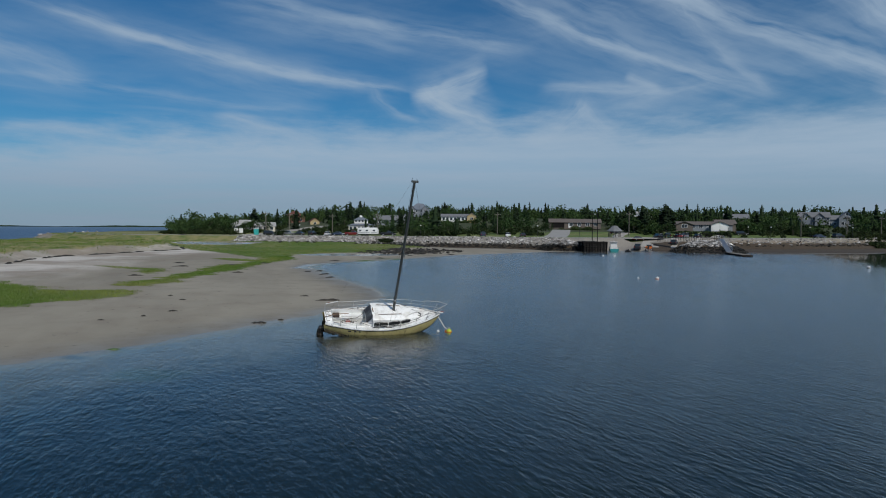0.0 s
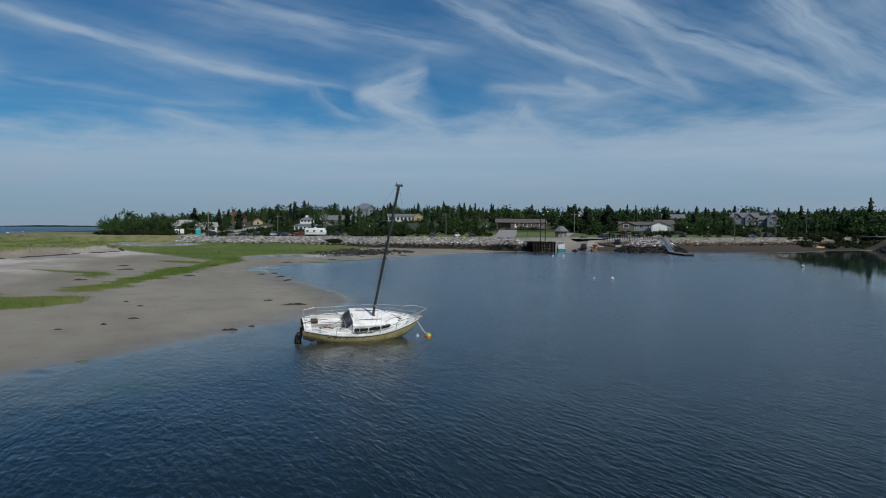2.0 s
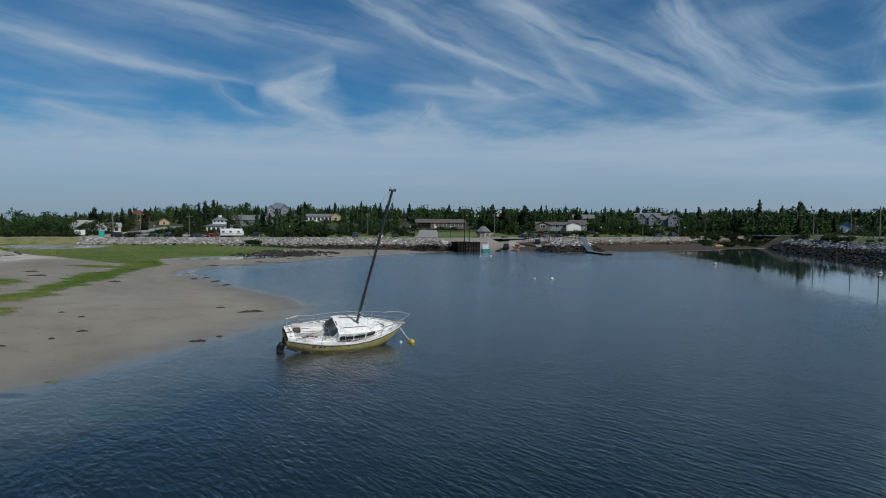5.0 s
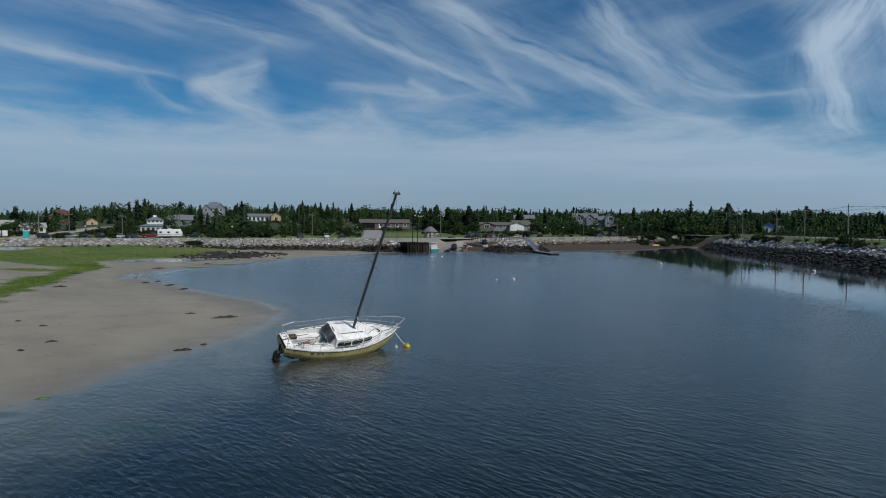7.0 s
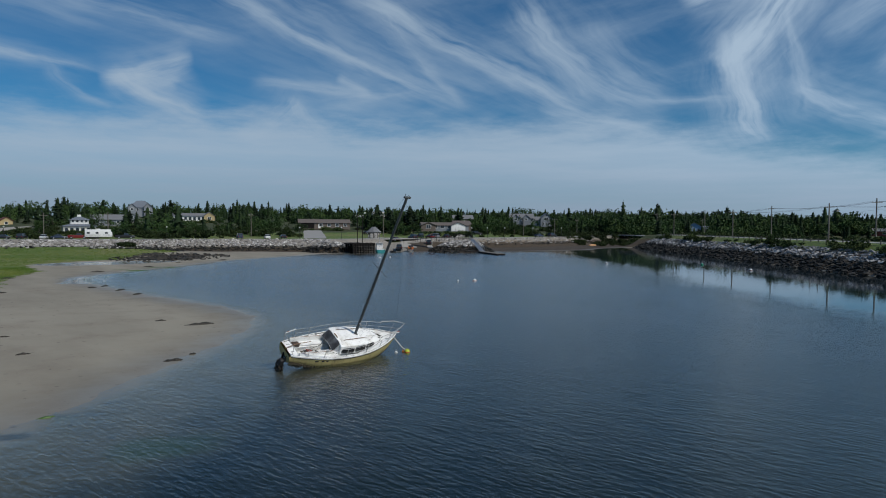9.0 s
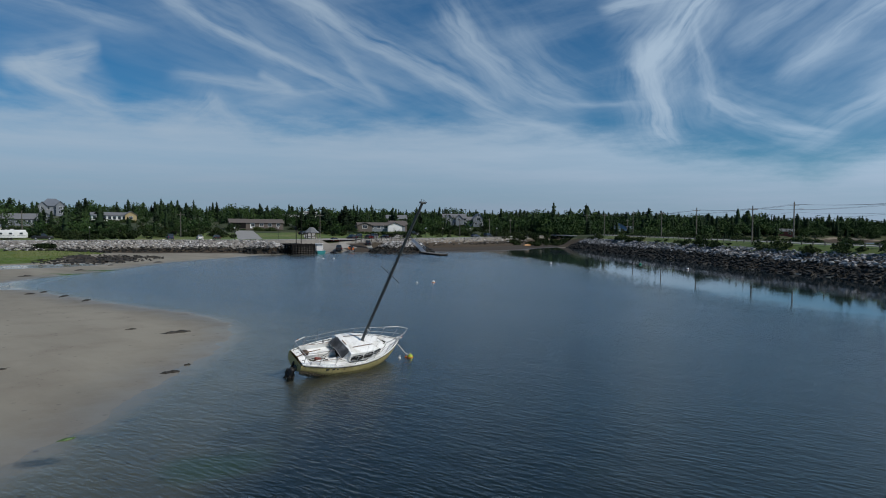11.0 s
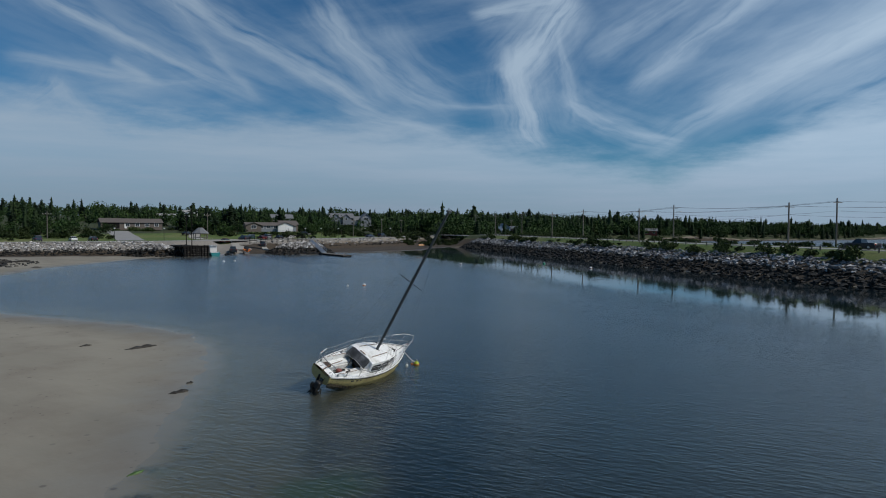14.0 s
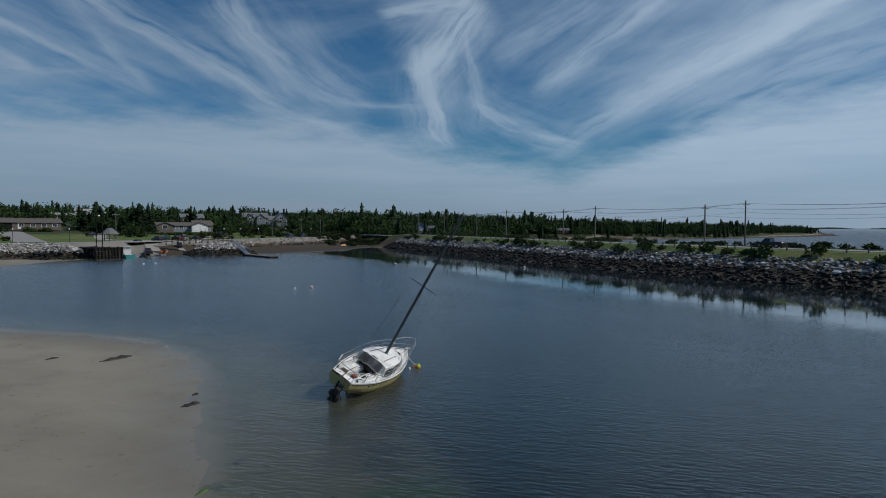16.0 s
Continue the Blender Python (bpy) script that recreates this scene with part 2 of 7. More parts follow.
def ground_material():
    m = bpy.data.materials.new("shore_ground")
    m.use_nodes = True
    t = m.node_tree
    Ex.tree = t
    p = t.nodes["Principled BSDF"]
    ge = t.nodes.new("ShaderNodeNewGeometry")
    pos = Ex(ge.outputs["Position"])
    x, y, z = split(pos)

    def attr(nm):
        n = t.nodes.new("ShaderNodeAttribute")
        n.attribute_name = nm
        return Ex(n.outputs["Fac"])
    turf, weedy, rocky, wood, dry = attr("turf"), attr("weedy"), attr("gravelly"), attr("wooded"), attr("dry")
    n_big, n_mid, n_fine = fuzz(pos, 0.035, 5.0, 0.55), fuzz(pos, 0.28, 6.0, 0.62), fuzz(pos, 5.0, 5.0, 0.65)
    streak = fuzz(xyz(x * 0.09 + y * 0.03, y * 0.02 - x * 0.01, 1.0), 1.0, 5.0, 0.6)
    sand = blend(ramp01(streak, 0.35, 0.68), (0.205, 0.185, 0.145), (0.275, 0.250, 0.198))
    sand = blend(ramp01(n_mid, 0.42, 0.75) * 0.45, sand, (0.165, 0.135, 0.105))
    # drained flats, damp and dark against the pale dry sand under the dunes
    sand = blend(ramp01(dry + (n_mid - 0.5) * 5.0 + (streak - 0.5) * 6.0, -1.5, 4.0), sand, (0.50, 0.465, 0.42))
    sand = blend(ramp01(fuzz(pos, 0.06, 5.0, 0.6), 0.42, 0.6) * ramp01(z, 0.38, 0.62) * 0.7, sand, (0.20, 0.162, 0.122))
    film = attr("film")
    wet = Ex.math("MAXIMUM", 1.0 - ramp01(z + (n_mid - 0.5) * 0.10, -0.01, 0.12), ramp01(film + (n_mid - 0.5) * 4.0, -0.6, 1.4))
    sand = blend(wet * 0.25, sand, (0.150, 0.135, 0.108))
    crumb = 1.0 - ramp01(cells(pos, 0.36, flat=True), 0.022, 0.055)
    crumb = crumb * ramp01(n_big, 0.35, 0.55) + (1.0 - ramp01(cells(pos, 1.1, flat=True), 0.03, 0.07)) * ramp01(n_mid, 0.54, 0.66)
    sand = blend(Ex.math("MINIMUM", crumb, 1.0) * 0.75, sand, (0.07, 0.055, 0.045))
    speck = ramp01(cells(pos, 1.7), 0.05, 0.13)
    sand = blend((1.0 - speck) * ramp01(n_mid, 0.5, 0.62) * 0.7, sand, (0.06, 0.05, 0.04))
    # light lost with depth of water is put into the bed's colour
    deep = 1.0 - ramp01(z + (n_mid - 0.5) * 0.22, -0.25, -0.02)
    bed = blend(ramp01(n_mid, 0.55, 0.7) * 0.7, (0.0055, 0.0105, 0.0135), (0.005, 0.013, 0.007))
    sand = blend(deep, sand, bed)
    sand = blend(ramp01(attr("drowned") + (n_mid - 0.5) * 2.6 + (n_fine - 0.5) * 1.2, 0.1, 0.9) * 0.8, sand, (0.022, 0.026, 0.02))
    algae = attr("algae")
    sand = blend(ramp01(algae + (n_mid - 0.5) * 3.0, -0.3, 1.2) * 0.55, sand, (0.018, 0.075, 0.012))
    grass = blend(ramp01(n_mid, 0.35, 0.7), (0.075, 0.125, 0.022), (0.135, 0.165, 0.042))
    grass = blend(ramp01(n_big, 0.45, 0.65) * 0.7, grass, (0.20, 0.19, 0.075))
    grass = blend(ramp01(n_fine, 0.3, 0.75) * 0.5, grass, (0.04, 0.075, 0.015))
    grass = blend(ramp01(x * -1.0, 58.0, 72.0) * ramp01(n_mid, 0.32, 0.62) * 0.75, grass, (0.25, 0.215, 0.10))
    floor_ = blend(ramp01(n_mid, 0.4, 0.6), (0.030, 0.045, 0.015), (0.055, 0.06, 0.025))
    grass = blend(ramp01(wood, 0.0, 1.0), grass, floor_)
    weeds = blend(ramp01(n_fine, 0.35, 0.7), (0.030, 0.022, 0.014), (0.085, 0.062, 0.04))
    grit = blend(ramp01(n_fine, 0.3, 0.75), (0.16, 0.145, 0.125), (0.30, 0.275, 0.24))
    edge = (n_mid - 0.5) * 5.0 + (n_fine - 0.5) * 2.4
    col = blend(ramp01(rocky + edge * 0.5, -0.4, 0.4), sand, grit)
    col = blend(ramp01(weedy + edge, -0.6, 0.6), col, weeds)
    is_turf = ramp01(turf + edge, -0.45, 0.45)
    col = blend(is_turf, col, grass)
    t.links.new(col.s, p.inputs["Base Color"])
    t.links.new((0.93 - wet * 0.55 - 0.26 * ramp01(film, -0.5, 1.5)).s, p.inputs["Roughness"])
    p.inputs["Specular IOR Level"].default_value = 0.45
    b = t.nodes.new("ShaderNodeBump")
    b.inputs["Strength"].default_value, b.inputs["Distance"].default_value = 0.7, 0.10
    rip = fuzz(xyz(x * 1.6 + y * 0.5, y * 0.5 - x * 0.2, 0.0), 1.0, 4.0, 0.6)
    t.links.new(((rip * 0.35 + n_fine * (0.12 + 1.2 * is_turf) + n_mid * 0.3) * (1.0 - wet * 0.85)).s, b.inputs["Height"])
    t.links.new(b.outputs[0], p.inputs["Normal"])
    return m


def water_material():
    """A thin clear surface: mirror by Fresnel over the shallow bed, with wind ripples and calm lanes."""
    m = bpy.data.materials.new("sea_water")
    m.use_nodes = True
    t = m.node_tree
    Ex.tree = t
    t.nodes.clear()
    ge = t.nodes.new("ShaderNodeNewGeometry")
    pos = Ex(ge.outputs["Position"])
    x, y, z = split(pos)
    # the wind lays long crests across its way
    a = radians(-68.0)
    rx, ry = x * math.cos(a) + y * math.sin(a), y * math.cos(a) - x * math.sin(a)
    swell = fuzz(xyz(rx * 1.5, ry * 4.6, 0.0), 1.0, 2.0, 0.5, distortion=0.15)
    chop = fuzz(xyz(rx * 3.0, ry * 8.0, 4.0), 1.0, 1.0, 0.5, distortion=0.2)
    mid = fuzz(xyz(rx * 0.6, ry * 1.7, 2.0), 1.0, 2.0, 0.5, distortion=0.2)
    slow = fuzz(xyz(rx * 0.06, ry * 0.12, 7.0), 1.0, 2.0, 0.5)
    lanes = fuzz(xyz(x * 0.012, y * 0.022, 1.0), 1.0, 3.0, 0.55)
    # lee of the stone causeway and of the far corner
    over = x * 0.91 - y * 0.41
    west = ramp01(x * -1.0, 120.0, 170.0)
    outside = Ex.math("MAXIMUM", ramp01(over, 82.0, 105.0), west)
    lee = ramp01(over + (lanes - 0.5) * 18.0, LEE0, LEE1) * (1.0 - outside)
    lee2 = ramp01(y + (lanes - 0.5) * 60.0, 160.0, 195.0) * ramp01(x, 50.0, 100.0) * (1.0 - outside)
    calm = Ex.math("MAXIMUM", lee, lee2)
    wind = (1.0 + 0.8 * outside) * (1.0 - calm * 0.965) * (0.86 + 0.28 * ramp01(lanes, 0.3, 0.7))
    at = t.nodes.new("ShaderNodeAttribute")
    at.attribute_name = "offshore"
    brink = 1.0 - ramp01(Ex(at.outputs["Fac"]) + (fuzz(pos, 0.7, 4.0, 0.6) - 0.5) * 2.0, -0.2, 2.2)     # the last thin sheet over the sand
    wind = wind * (1.0 - 0.8 * brink)
    gusts = fuzz(xyz(rx * 0.22, ry * 0.5, 11.0), 1.0, 4.0, 0.6)
    wind = wind * (0.72 + 0.56 * ramp01(gusts, 0.3, 0.7))
    b = t.nodes.new("ShaderNodeBump")
    b.inputs["Strength"].default_value = 1.0
    b.inputs["Distance"].default_value = 1.0
    t.links.new(((swell * WAVE + chop * WAVE * 0.34 + mid * WAVE * 0.22 + slow * WAVE * 0.14) * wind).s, b.inputs["Height"])
    gl = t.nodes.new("ShaderNodeBsdfGlossy")
    gl.inputs["Color"].default_value = (0.97, 0.985, 1.0, 1)
    t.links.new((0.008 + wind * 0.17 + outside * 0.1).s, gl.inputs["Roughness"])
    t.links.new(b.outputs[0], gl.inputs["Normal"])
    tr = t.nodes.new("ShaderNodeBsdfTransparent")
    t.links.new(blend(brink, (0.73, 0.755, 0.68), (0.95, 0.955, 0.94)).s, tr.inputs["Color"])
    murk = t.nodes.new("ShaderNodeBsdfDiffuse")              # silt and plankton; in the west the bluer mix stands in for weaker glare
    t.links.new(blend(west, (0.030, 0.070, 0.095), (0.03, 0.085, 0.165)).s, murk.inputs["Color"])
    body = t.nodes.new("ShaderNodeMixShader")
    t.links.new((0.045 * (1.0 - brink) + 0.6 * outside + 0.25 * west).s, body.inputs[0])
    t.links.new(tr.outputs[0], body.inputs[1])
    t.links.new(murk.outputs[0], body.inputs[2])
    lw = t.nodes.new("ShaderNodeLayerWeight")
    lw.inputs["Blend"].default_value = 0.5
    t.links.new(b.outputs[0], lw.inputs["Normal"])
    gloss = (0.02 + 0.98 * Ex.math("POWER", Ex(lw.outputs["Facing"]), 5.0)) * (1.0 - 0.08 * wind)
    mix = t.nodes.new("ShaderNodeMixShader")
    t.links.new((gloss * (1.0 - 0.6 * brink) * (1.0 - 0.4 * outside - 0.2 * west)).s, mix.inputs[0])
    t.links.new(body.outputs[0], mix.inputs[1])
    t.links.new(gl.outputs[0], mix.inputs[2])
    out = t.nodes.new("ShaderNodeOutputMaterial")
    t.links.new(mix.outputs[0], out.inputs[0])
    return m


WAVE = 0.056
LEE0, LEE1 = 13.0, 30.0                  # metres towards the causeway between which the wind dies away
GROUND = ground_material()
WATER = water_material()
M_ROCK = material("granite_boulder", (0.37, 0.37, 0.372), 0.85, vary=0.25, grain=3.0, bump=0.03, bump_scale=6.0, per_object=0.5, per_island=0.55, alt=(0.19, 0.19, 0.192))
M_ROCK_PALE = material("pale_granite_boulder", (0.50, 0.48, 0.46), 0.85, vary=0.2, grain=3.0, bump=0.03, bump_scale=6.0, per_object=0.4, per_island=0.5, alt=(0.30, 0.285, 0.27))
M_ROCK_WEED = material("weed_covered_boulder", (0.013, 0.012, 0.009), 0.75, vary=0.4, grain=5.0, bump=0.05, bump_scale=9.0, per_object=0.25, per_island=0.35, alt=(0.008, 0.008, 0.006))
M_ASPHALT = material("worn_asphalt", (0.27, 0.265, 0.255), 0.9, vary=0.15, grain=3.0, bump=0.004)
M_GRAVEL = material("pale_gravel", (0.32, 0.30, 0.27), 0.95, vary=0.2, grain=3.0, bump=0.01)
M_WOOD_GREY = material("weathered_timber", (0.14, 0.128, 0.11), 0.85, vary=0.25, grain=3.0, bump=0.006, per_object=0.2)
M_WOOD_DARK = material("tarred_timber_and_carport_shade", (0.012, 0.011, 0.0105), 0.85, spec=0.12, vary=0.3, grain=3.0, bump=0.01, per_object=0.25)
M_BARK = material("grey_brown_bark", (0.10, 0.08, 0.065), 0.9, vary=0.3, grain=5.0, bump=0.02)
M_SPRUCE = material("spruce_needles", (0.012, 0.024, 0.010), 0.8, spec=0.15, vary=0.35, grain=0.8, per_object=0.3, per_island=0.35, alt=(0.018, 0.031, 0.012))
M_LEAF = material("broad_leaves", (0.022, 0.047, 0.013), 0.7, spec=0.15, vary=0.35, grain=0.8, per_object=0.3, per_island=0.35, alt=(0.036, 0.062, 0.017))
M_SHRUB = material("shrub_leaves", (0.024, 0.042, 0.013), 0.75, spec=0.15, vary=0.35, grain=1.2, per_object=0.3, per_island=0.4, alt=(0.042, 0.060, 0.019))
M_BLADE = material("marsh_grass_blades", (0.085, 0.15, 0.022), 0.7, spec=0.15, vary=0.3, grain=0.4, per_island=0.4, alt=(0.15, 0.175, 0.045))
M_WEED = material("stranded_seaweed", (0.022, 0.018, 0.012), 0.7, vary=0.35, grain=8.0, bump=0.01)
M_ALGAE = material("green_algae", (0.05, 0.10, 0.02), 0.6, vary=0.35, grain=5.0, bump=0.01)
M_GLASS = pane_material("dark_window_glass")
M_TYRE = material("black_rubber", (0.015, 0.015, 0.015), 0.8, vary=0.2)
M_CHROME = material("dull_steel", (0.5, 0.5, 0.5), 0.4, metal=0.9, vary=0.1)

# ---- building helpers ----
I4 = Matrix.Identity(4)


class Shape:
    """Collects vertices and faces, then becomes one mesh."""

    def __init__(self):
        self.v, self.f, self.k = [], [], []

    def add(self, verts, faces, m=None, k=0):
        o = len(self.v)
        self.v += [tuple(m @ Vector(p)) for p in verts] if m is not None else [tuple(p) for p in verts]
        self.f += [tuple(o + i for i in f) for f in faces]
        self.k += [k] * len(faces)
        return self

    def box(self, x0, y0, z0, x1, y1, z1, m=None, bevel=0.0, k=0):
        if bevel > 0:
            b = bmesh.new()
            bmesh.ops.create_cube(b, size=1.0, matrix=Matrix.Translation(((x0 + x1) / 2, (y0 + y1) / 2, (z0 + z1) / 2)) @ Matrix.Diagonal((x1 - x0, y1 - y0, z1 - z0, 1)))
            bmesh.ops.bevel(b, geom=b.edges[:], offset=bevel, segments=2, profile=0.5, affect="EDGES")
            self.bm(b, m, k)
            return self
        v = [(x, y, z) for z in (z0, z1) for y in (y0, y1) for x in (x0, x1)]
        return self.add(v, [(0, 2, 3, 1), (4, 5, 7, 6), (0, 1, 5, 4), (2, 6, 7, 3), (0, 4, 6, 2), (1, 3, 7, 5)], m, k)

    def bm(self, b, m=None, k=0):
        b.verts.index_update()
        self.add([v.co.copy() for v in b.verts], [[v.index for v in f.verts] for f in b.faces], m, k)
        b.free()
        return self

    def tube(self, pts, r, sides=8, k=0, caps=True):
        """A round bar along points; r is one radius or one for each point."""
        pts = [Vector(p) for p in pts]
        rs = r if isinstance(r, (list, tuple)) else [r] * len(pts)
        rings = []
        ref = Vector((0, 0, 1))
        for i, p in enumerate(pts):
            d = (pts[min(i + 1, len(pts) - 1)] - pts[max(i - 1, 0)]).normalized()
            side = d.cross(ref) if abs(d.dot(ref)) < 0.95 else d.cross(Vector((1, 0, 0)))
            side.normalize()
            up = side.cross(d)
            rings.append([p + rs[i] * (math.cos(a) * side + math.sin(a) * up) for a in [2 * math.pi * s / sides for s in range(sides)]])
        v = [q for ring in rings for q in ring]
        f = [(i * sides + s, i * sides + (s + 1) % sides, (i + 1) * sides + (s + 1) % sides, (i + 1) * sides + s) for i in range(len(pts) - 1) for s in range(sides)]
        if caps:
            f += [tuple(range(sides))[::-1], tuple(range(len(v) - sides, len(v)))]
        return self.add(v, f, None, k)

    def ring_loft(self, rings, closed=True, caps=(True, True), m=None, k=0):
        n = len(rings[0])
        v = [p for r in rings for p in r]
        span = n if closed else n - 1
        f = [(i * n + s, i * n + (s + 1) % n, (i + 1) * n + (s + 1) % n, (i + 1) * n + s) for i in range(len(rings) - 1) for s in range(span)]
        if caps[0]:
            f.append(tuple(range(n))[::-1])
        if caps[1]:
            f.append(tuple(range(len(v) - n, len(v))))
        return self.add(v, f, m, k)

    def mesh(self, name, mats, smooth=False, fix=True):
        me = bpy.data.meshes.new(name)
        me.from_pydata(self.v, [], self.f)
        mats = mats if isinstance(mats, (list, tuple)) else [mats]
        for mt in mats:
            me.materials.append(mt)
        if len(mats) > 1:
            me.polygons.foreach_set("material_index", self.k)
        if fix:
            b = bmesh.new()
            b.from_mesh(me)
            bmesh.ops.recalc_face_normals(b, faces=b.faces[:])
            b.to_mesh(me)
            b.free()
        if smooth:
            me.polygons.foreach_set("use_smooth", [True] * len(me.polygons))
            me.set_sharp_from_angle(angle=radians(38))
        return me


def tri_of(shape):
    """Vertices and triangles of a Shape, as arrays."""
    return np.array(shape.v), np.array([(g[0], g[i], g[i + 1]) for g in shape.f for i in range(1, len(g) - 1)])


def mass(name, pieces, mat):
    """One mesh out of many pieces, each an array of vertices and one of triangles."""
    at = np.cumsum([0] + [len(v) for v, _ in pieces])
    v = np.concatenate([q for q, _ in pieces])
    f = np.concatenate([q + o for (_, q), o in zip(pieces, at)])
    me = bpy.data.meshes.new(name)
    me.vertices.add(len(v))
    me.vertices.foreach_set("co", v.astype(np.float32).ravel())
    me.loops.add(f.size)
    me.loops.foreach_set("vertex_index", f.astype(np.int32).ravel())
    me.polygons.add(len(f))
    me.polygons.foreach_set("loop_start", np.arange(0, f.size, 3, dtype=np.int32))
    me.update(calc_edges=True)
    me.materials.append(mat)
    return me


def thing(name, m=I4, label="", category="", group="", kind=""):
    ob = new(name)
    ob.empty_display_size = 0.2
    ob.matrix_world = m
    return tagged(ob, label, category, group, kind)


def part(name, shape, mats, parent=None, label="", smooth=False, m=None):
    me = shape if isinstance(shape, bpy.types.Mesh) else shape.mesh(name, mats, smooth)
    ob = new(name, me)
    if parent is not None:
        ob.parent = parent
    if m is not None:
        ob.matrix_basis = m
    if label:
        tagged(ob, label)
    return ob


def solo(name, shape, mats, label, category, m=I4, group="", kind="", smooth=False):
    ob = part(name, shape, mats, None, "", smooth, m)
    return tagged(ob, label, category, group, kind)


# ---- plan of the shore (metres) ----
SPIT = [(-230, -100), (-130, -40), (-80, 2), (-50, 15), (-36, 21), (-27, 26), (-22.3, 31), (-20, 33.6), (-18.4, 36.2), (-16.3, 39.4), (-13.6, 44.4), (-10.2, 49.8),
        (-7.8, 54.8), (-6.2, 60.4), (-6.4, 66), (-8, 71), (-10.6, 76.8), (-14.6, 85.5), (-18.2, 95), (-21.4, 104), (-23.6, 110.5), (-23.2, 117.5), (-19.5, 126), (-11.5, 135)]
NORTH = [(-4, 147), (5, 160), (16, 170), (30, 183), (44, 190), (53, 193), (63, 193), (69, 184), (74, 177), (83, 178), (90, 184), (105, 183), (126, 183), (142, 194), (157, 200)]
WALL = [(163, 200), (146, 170), (127, 130), (104, 88), (88, 50), (80, 22), (72, -10), (60, -60), (45, -150)]
LAND = SPIT + NORTH + WALL + [(85, -165), (100, -75), (112, -24), (119, 8), (127, 36), (142, 72), (165, 114), (184, 152), (208, 190), (260, 205), (300, 200), (380, 185), (431, 164),
                              (489, 140), (624, 123), (690, 110), (790, 94), (800, 104), (700, 165), (610, 240), (600, 330), (760, 500), (1000, 800), (1000, 1150),
                              (-260, 1150), (-215, 700), (-200, 520), (-212, 410), (-190, 330), (-172, 246), (-180, 120), (-196, 40)]
ROAD = [(-200, 300), (-150, 246), (-110, 226), (-63, 219), (-22, 220), (0, 214), (20, 210), (40, 203), (56, 208), (76, 212), (116, 214), (142, 223), (170, 240), (200, 250), (262, 232), (330, 215), (420, 192), (500, 165), (640, 140), (800, 108)]
DUNE = [(-66, 40), (-69, 80), (-72, 102), (-77, 115), (-79, 129), (-75, 142), (-74, 155), (-70, 168), (-78, 185), (-95, 205), (-105, 224), (-140, 250)]
CENTRE = [(178, 184), (165, 158), (146, 120), (123, 78), (108, 43), (99, 14), (92, -20), (78, -70)]


def to_line(px, py, line):
    """Distance to a polyline, and the side of the nearest piece (+1: to the left of its way)."""
    best = np.full(px.shape, 1e9)
    side = np.ones(px.shape)
    for (ax, ay), (bx, by) in zip(line[:-1], line[1:]):
        dx, dy = bx - ax, by - ay
        u = np.clip(((px - ax) * dx + (py - ay) * dy) / (dx * dx + dy * dy), 0, 1)
        d = np.hypot(px - ax - u * dx, py - ay - u * dy)
        s = np.where(dx * (py - ay) - dy * (px - ax) >= 0, 1.0, -1.0)
        near = d < best
        best, side = np.where(near, d, best), np.where(near, s, side)
    return best, side


def inside(px, py, poly):
    r = np.zeros(px.shape, bool)
    for (ax, ay), (bx, by) in zip(poly, poly[1:] + poly[:1]):
        hit = ((ay > py) != (by > py)) & (px < (bx - ax) * (py - ay) / ((by - ay) or 1e-9) + ax)
        r ^= hit
    return r


def within_shape(px, py, poly):
    """Signed distance to a closed outline, positive inside."""
    d, _ = to_line(px, py, poly + poly[:1])
    return np.where(inside(px, py, poly), d, -d)


def sstep(a, b, x):
    u = np.clip((x - a) / (b - a), 0, 1)
    return u * u * (3 - 2 * u)


def waves(px, py, seed, size):
    """Cheap smooth unevenness in -1 .. 1."""
    r = np.random.RandomState(seed)
    out = 0.0
    for k in range(6):
        a, f, ph = r.rand() * 6.28, (1 + k * 0.7) / size, r.rand() * 6.28
        out = out + np.sin((px * np.cos(a) + py * np.sin(a)) * f * 6.28 + ph) / (1 + 0.6 * k)
    return out / 2.6


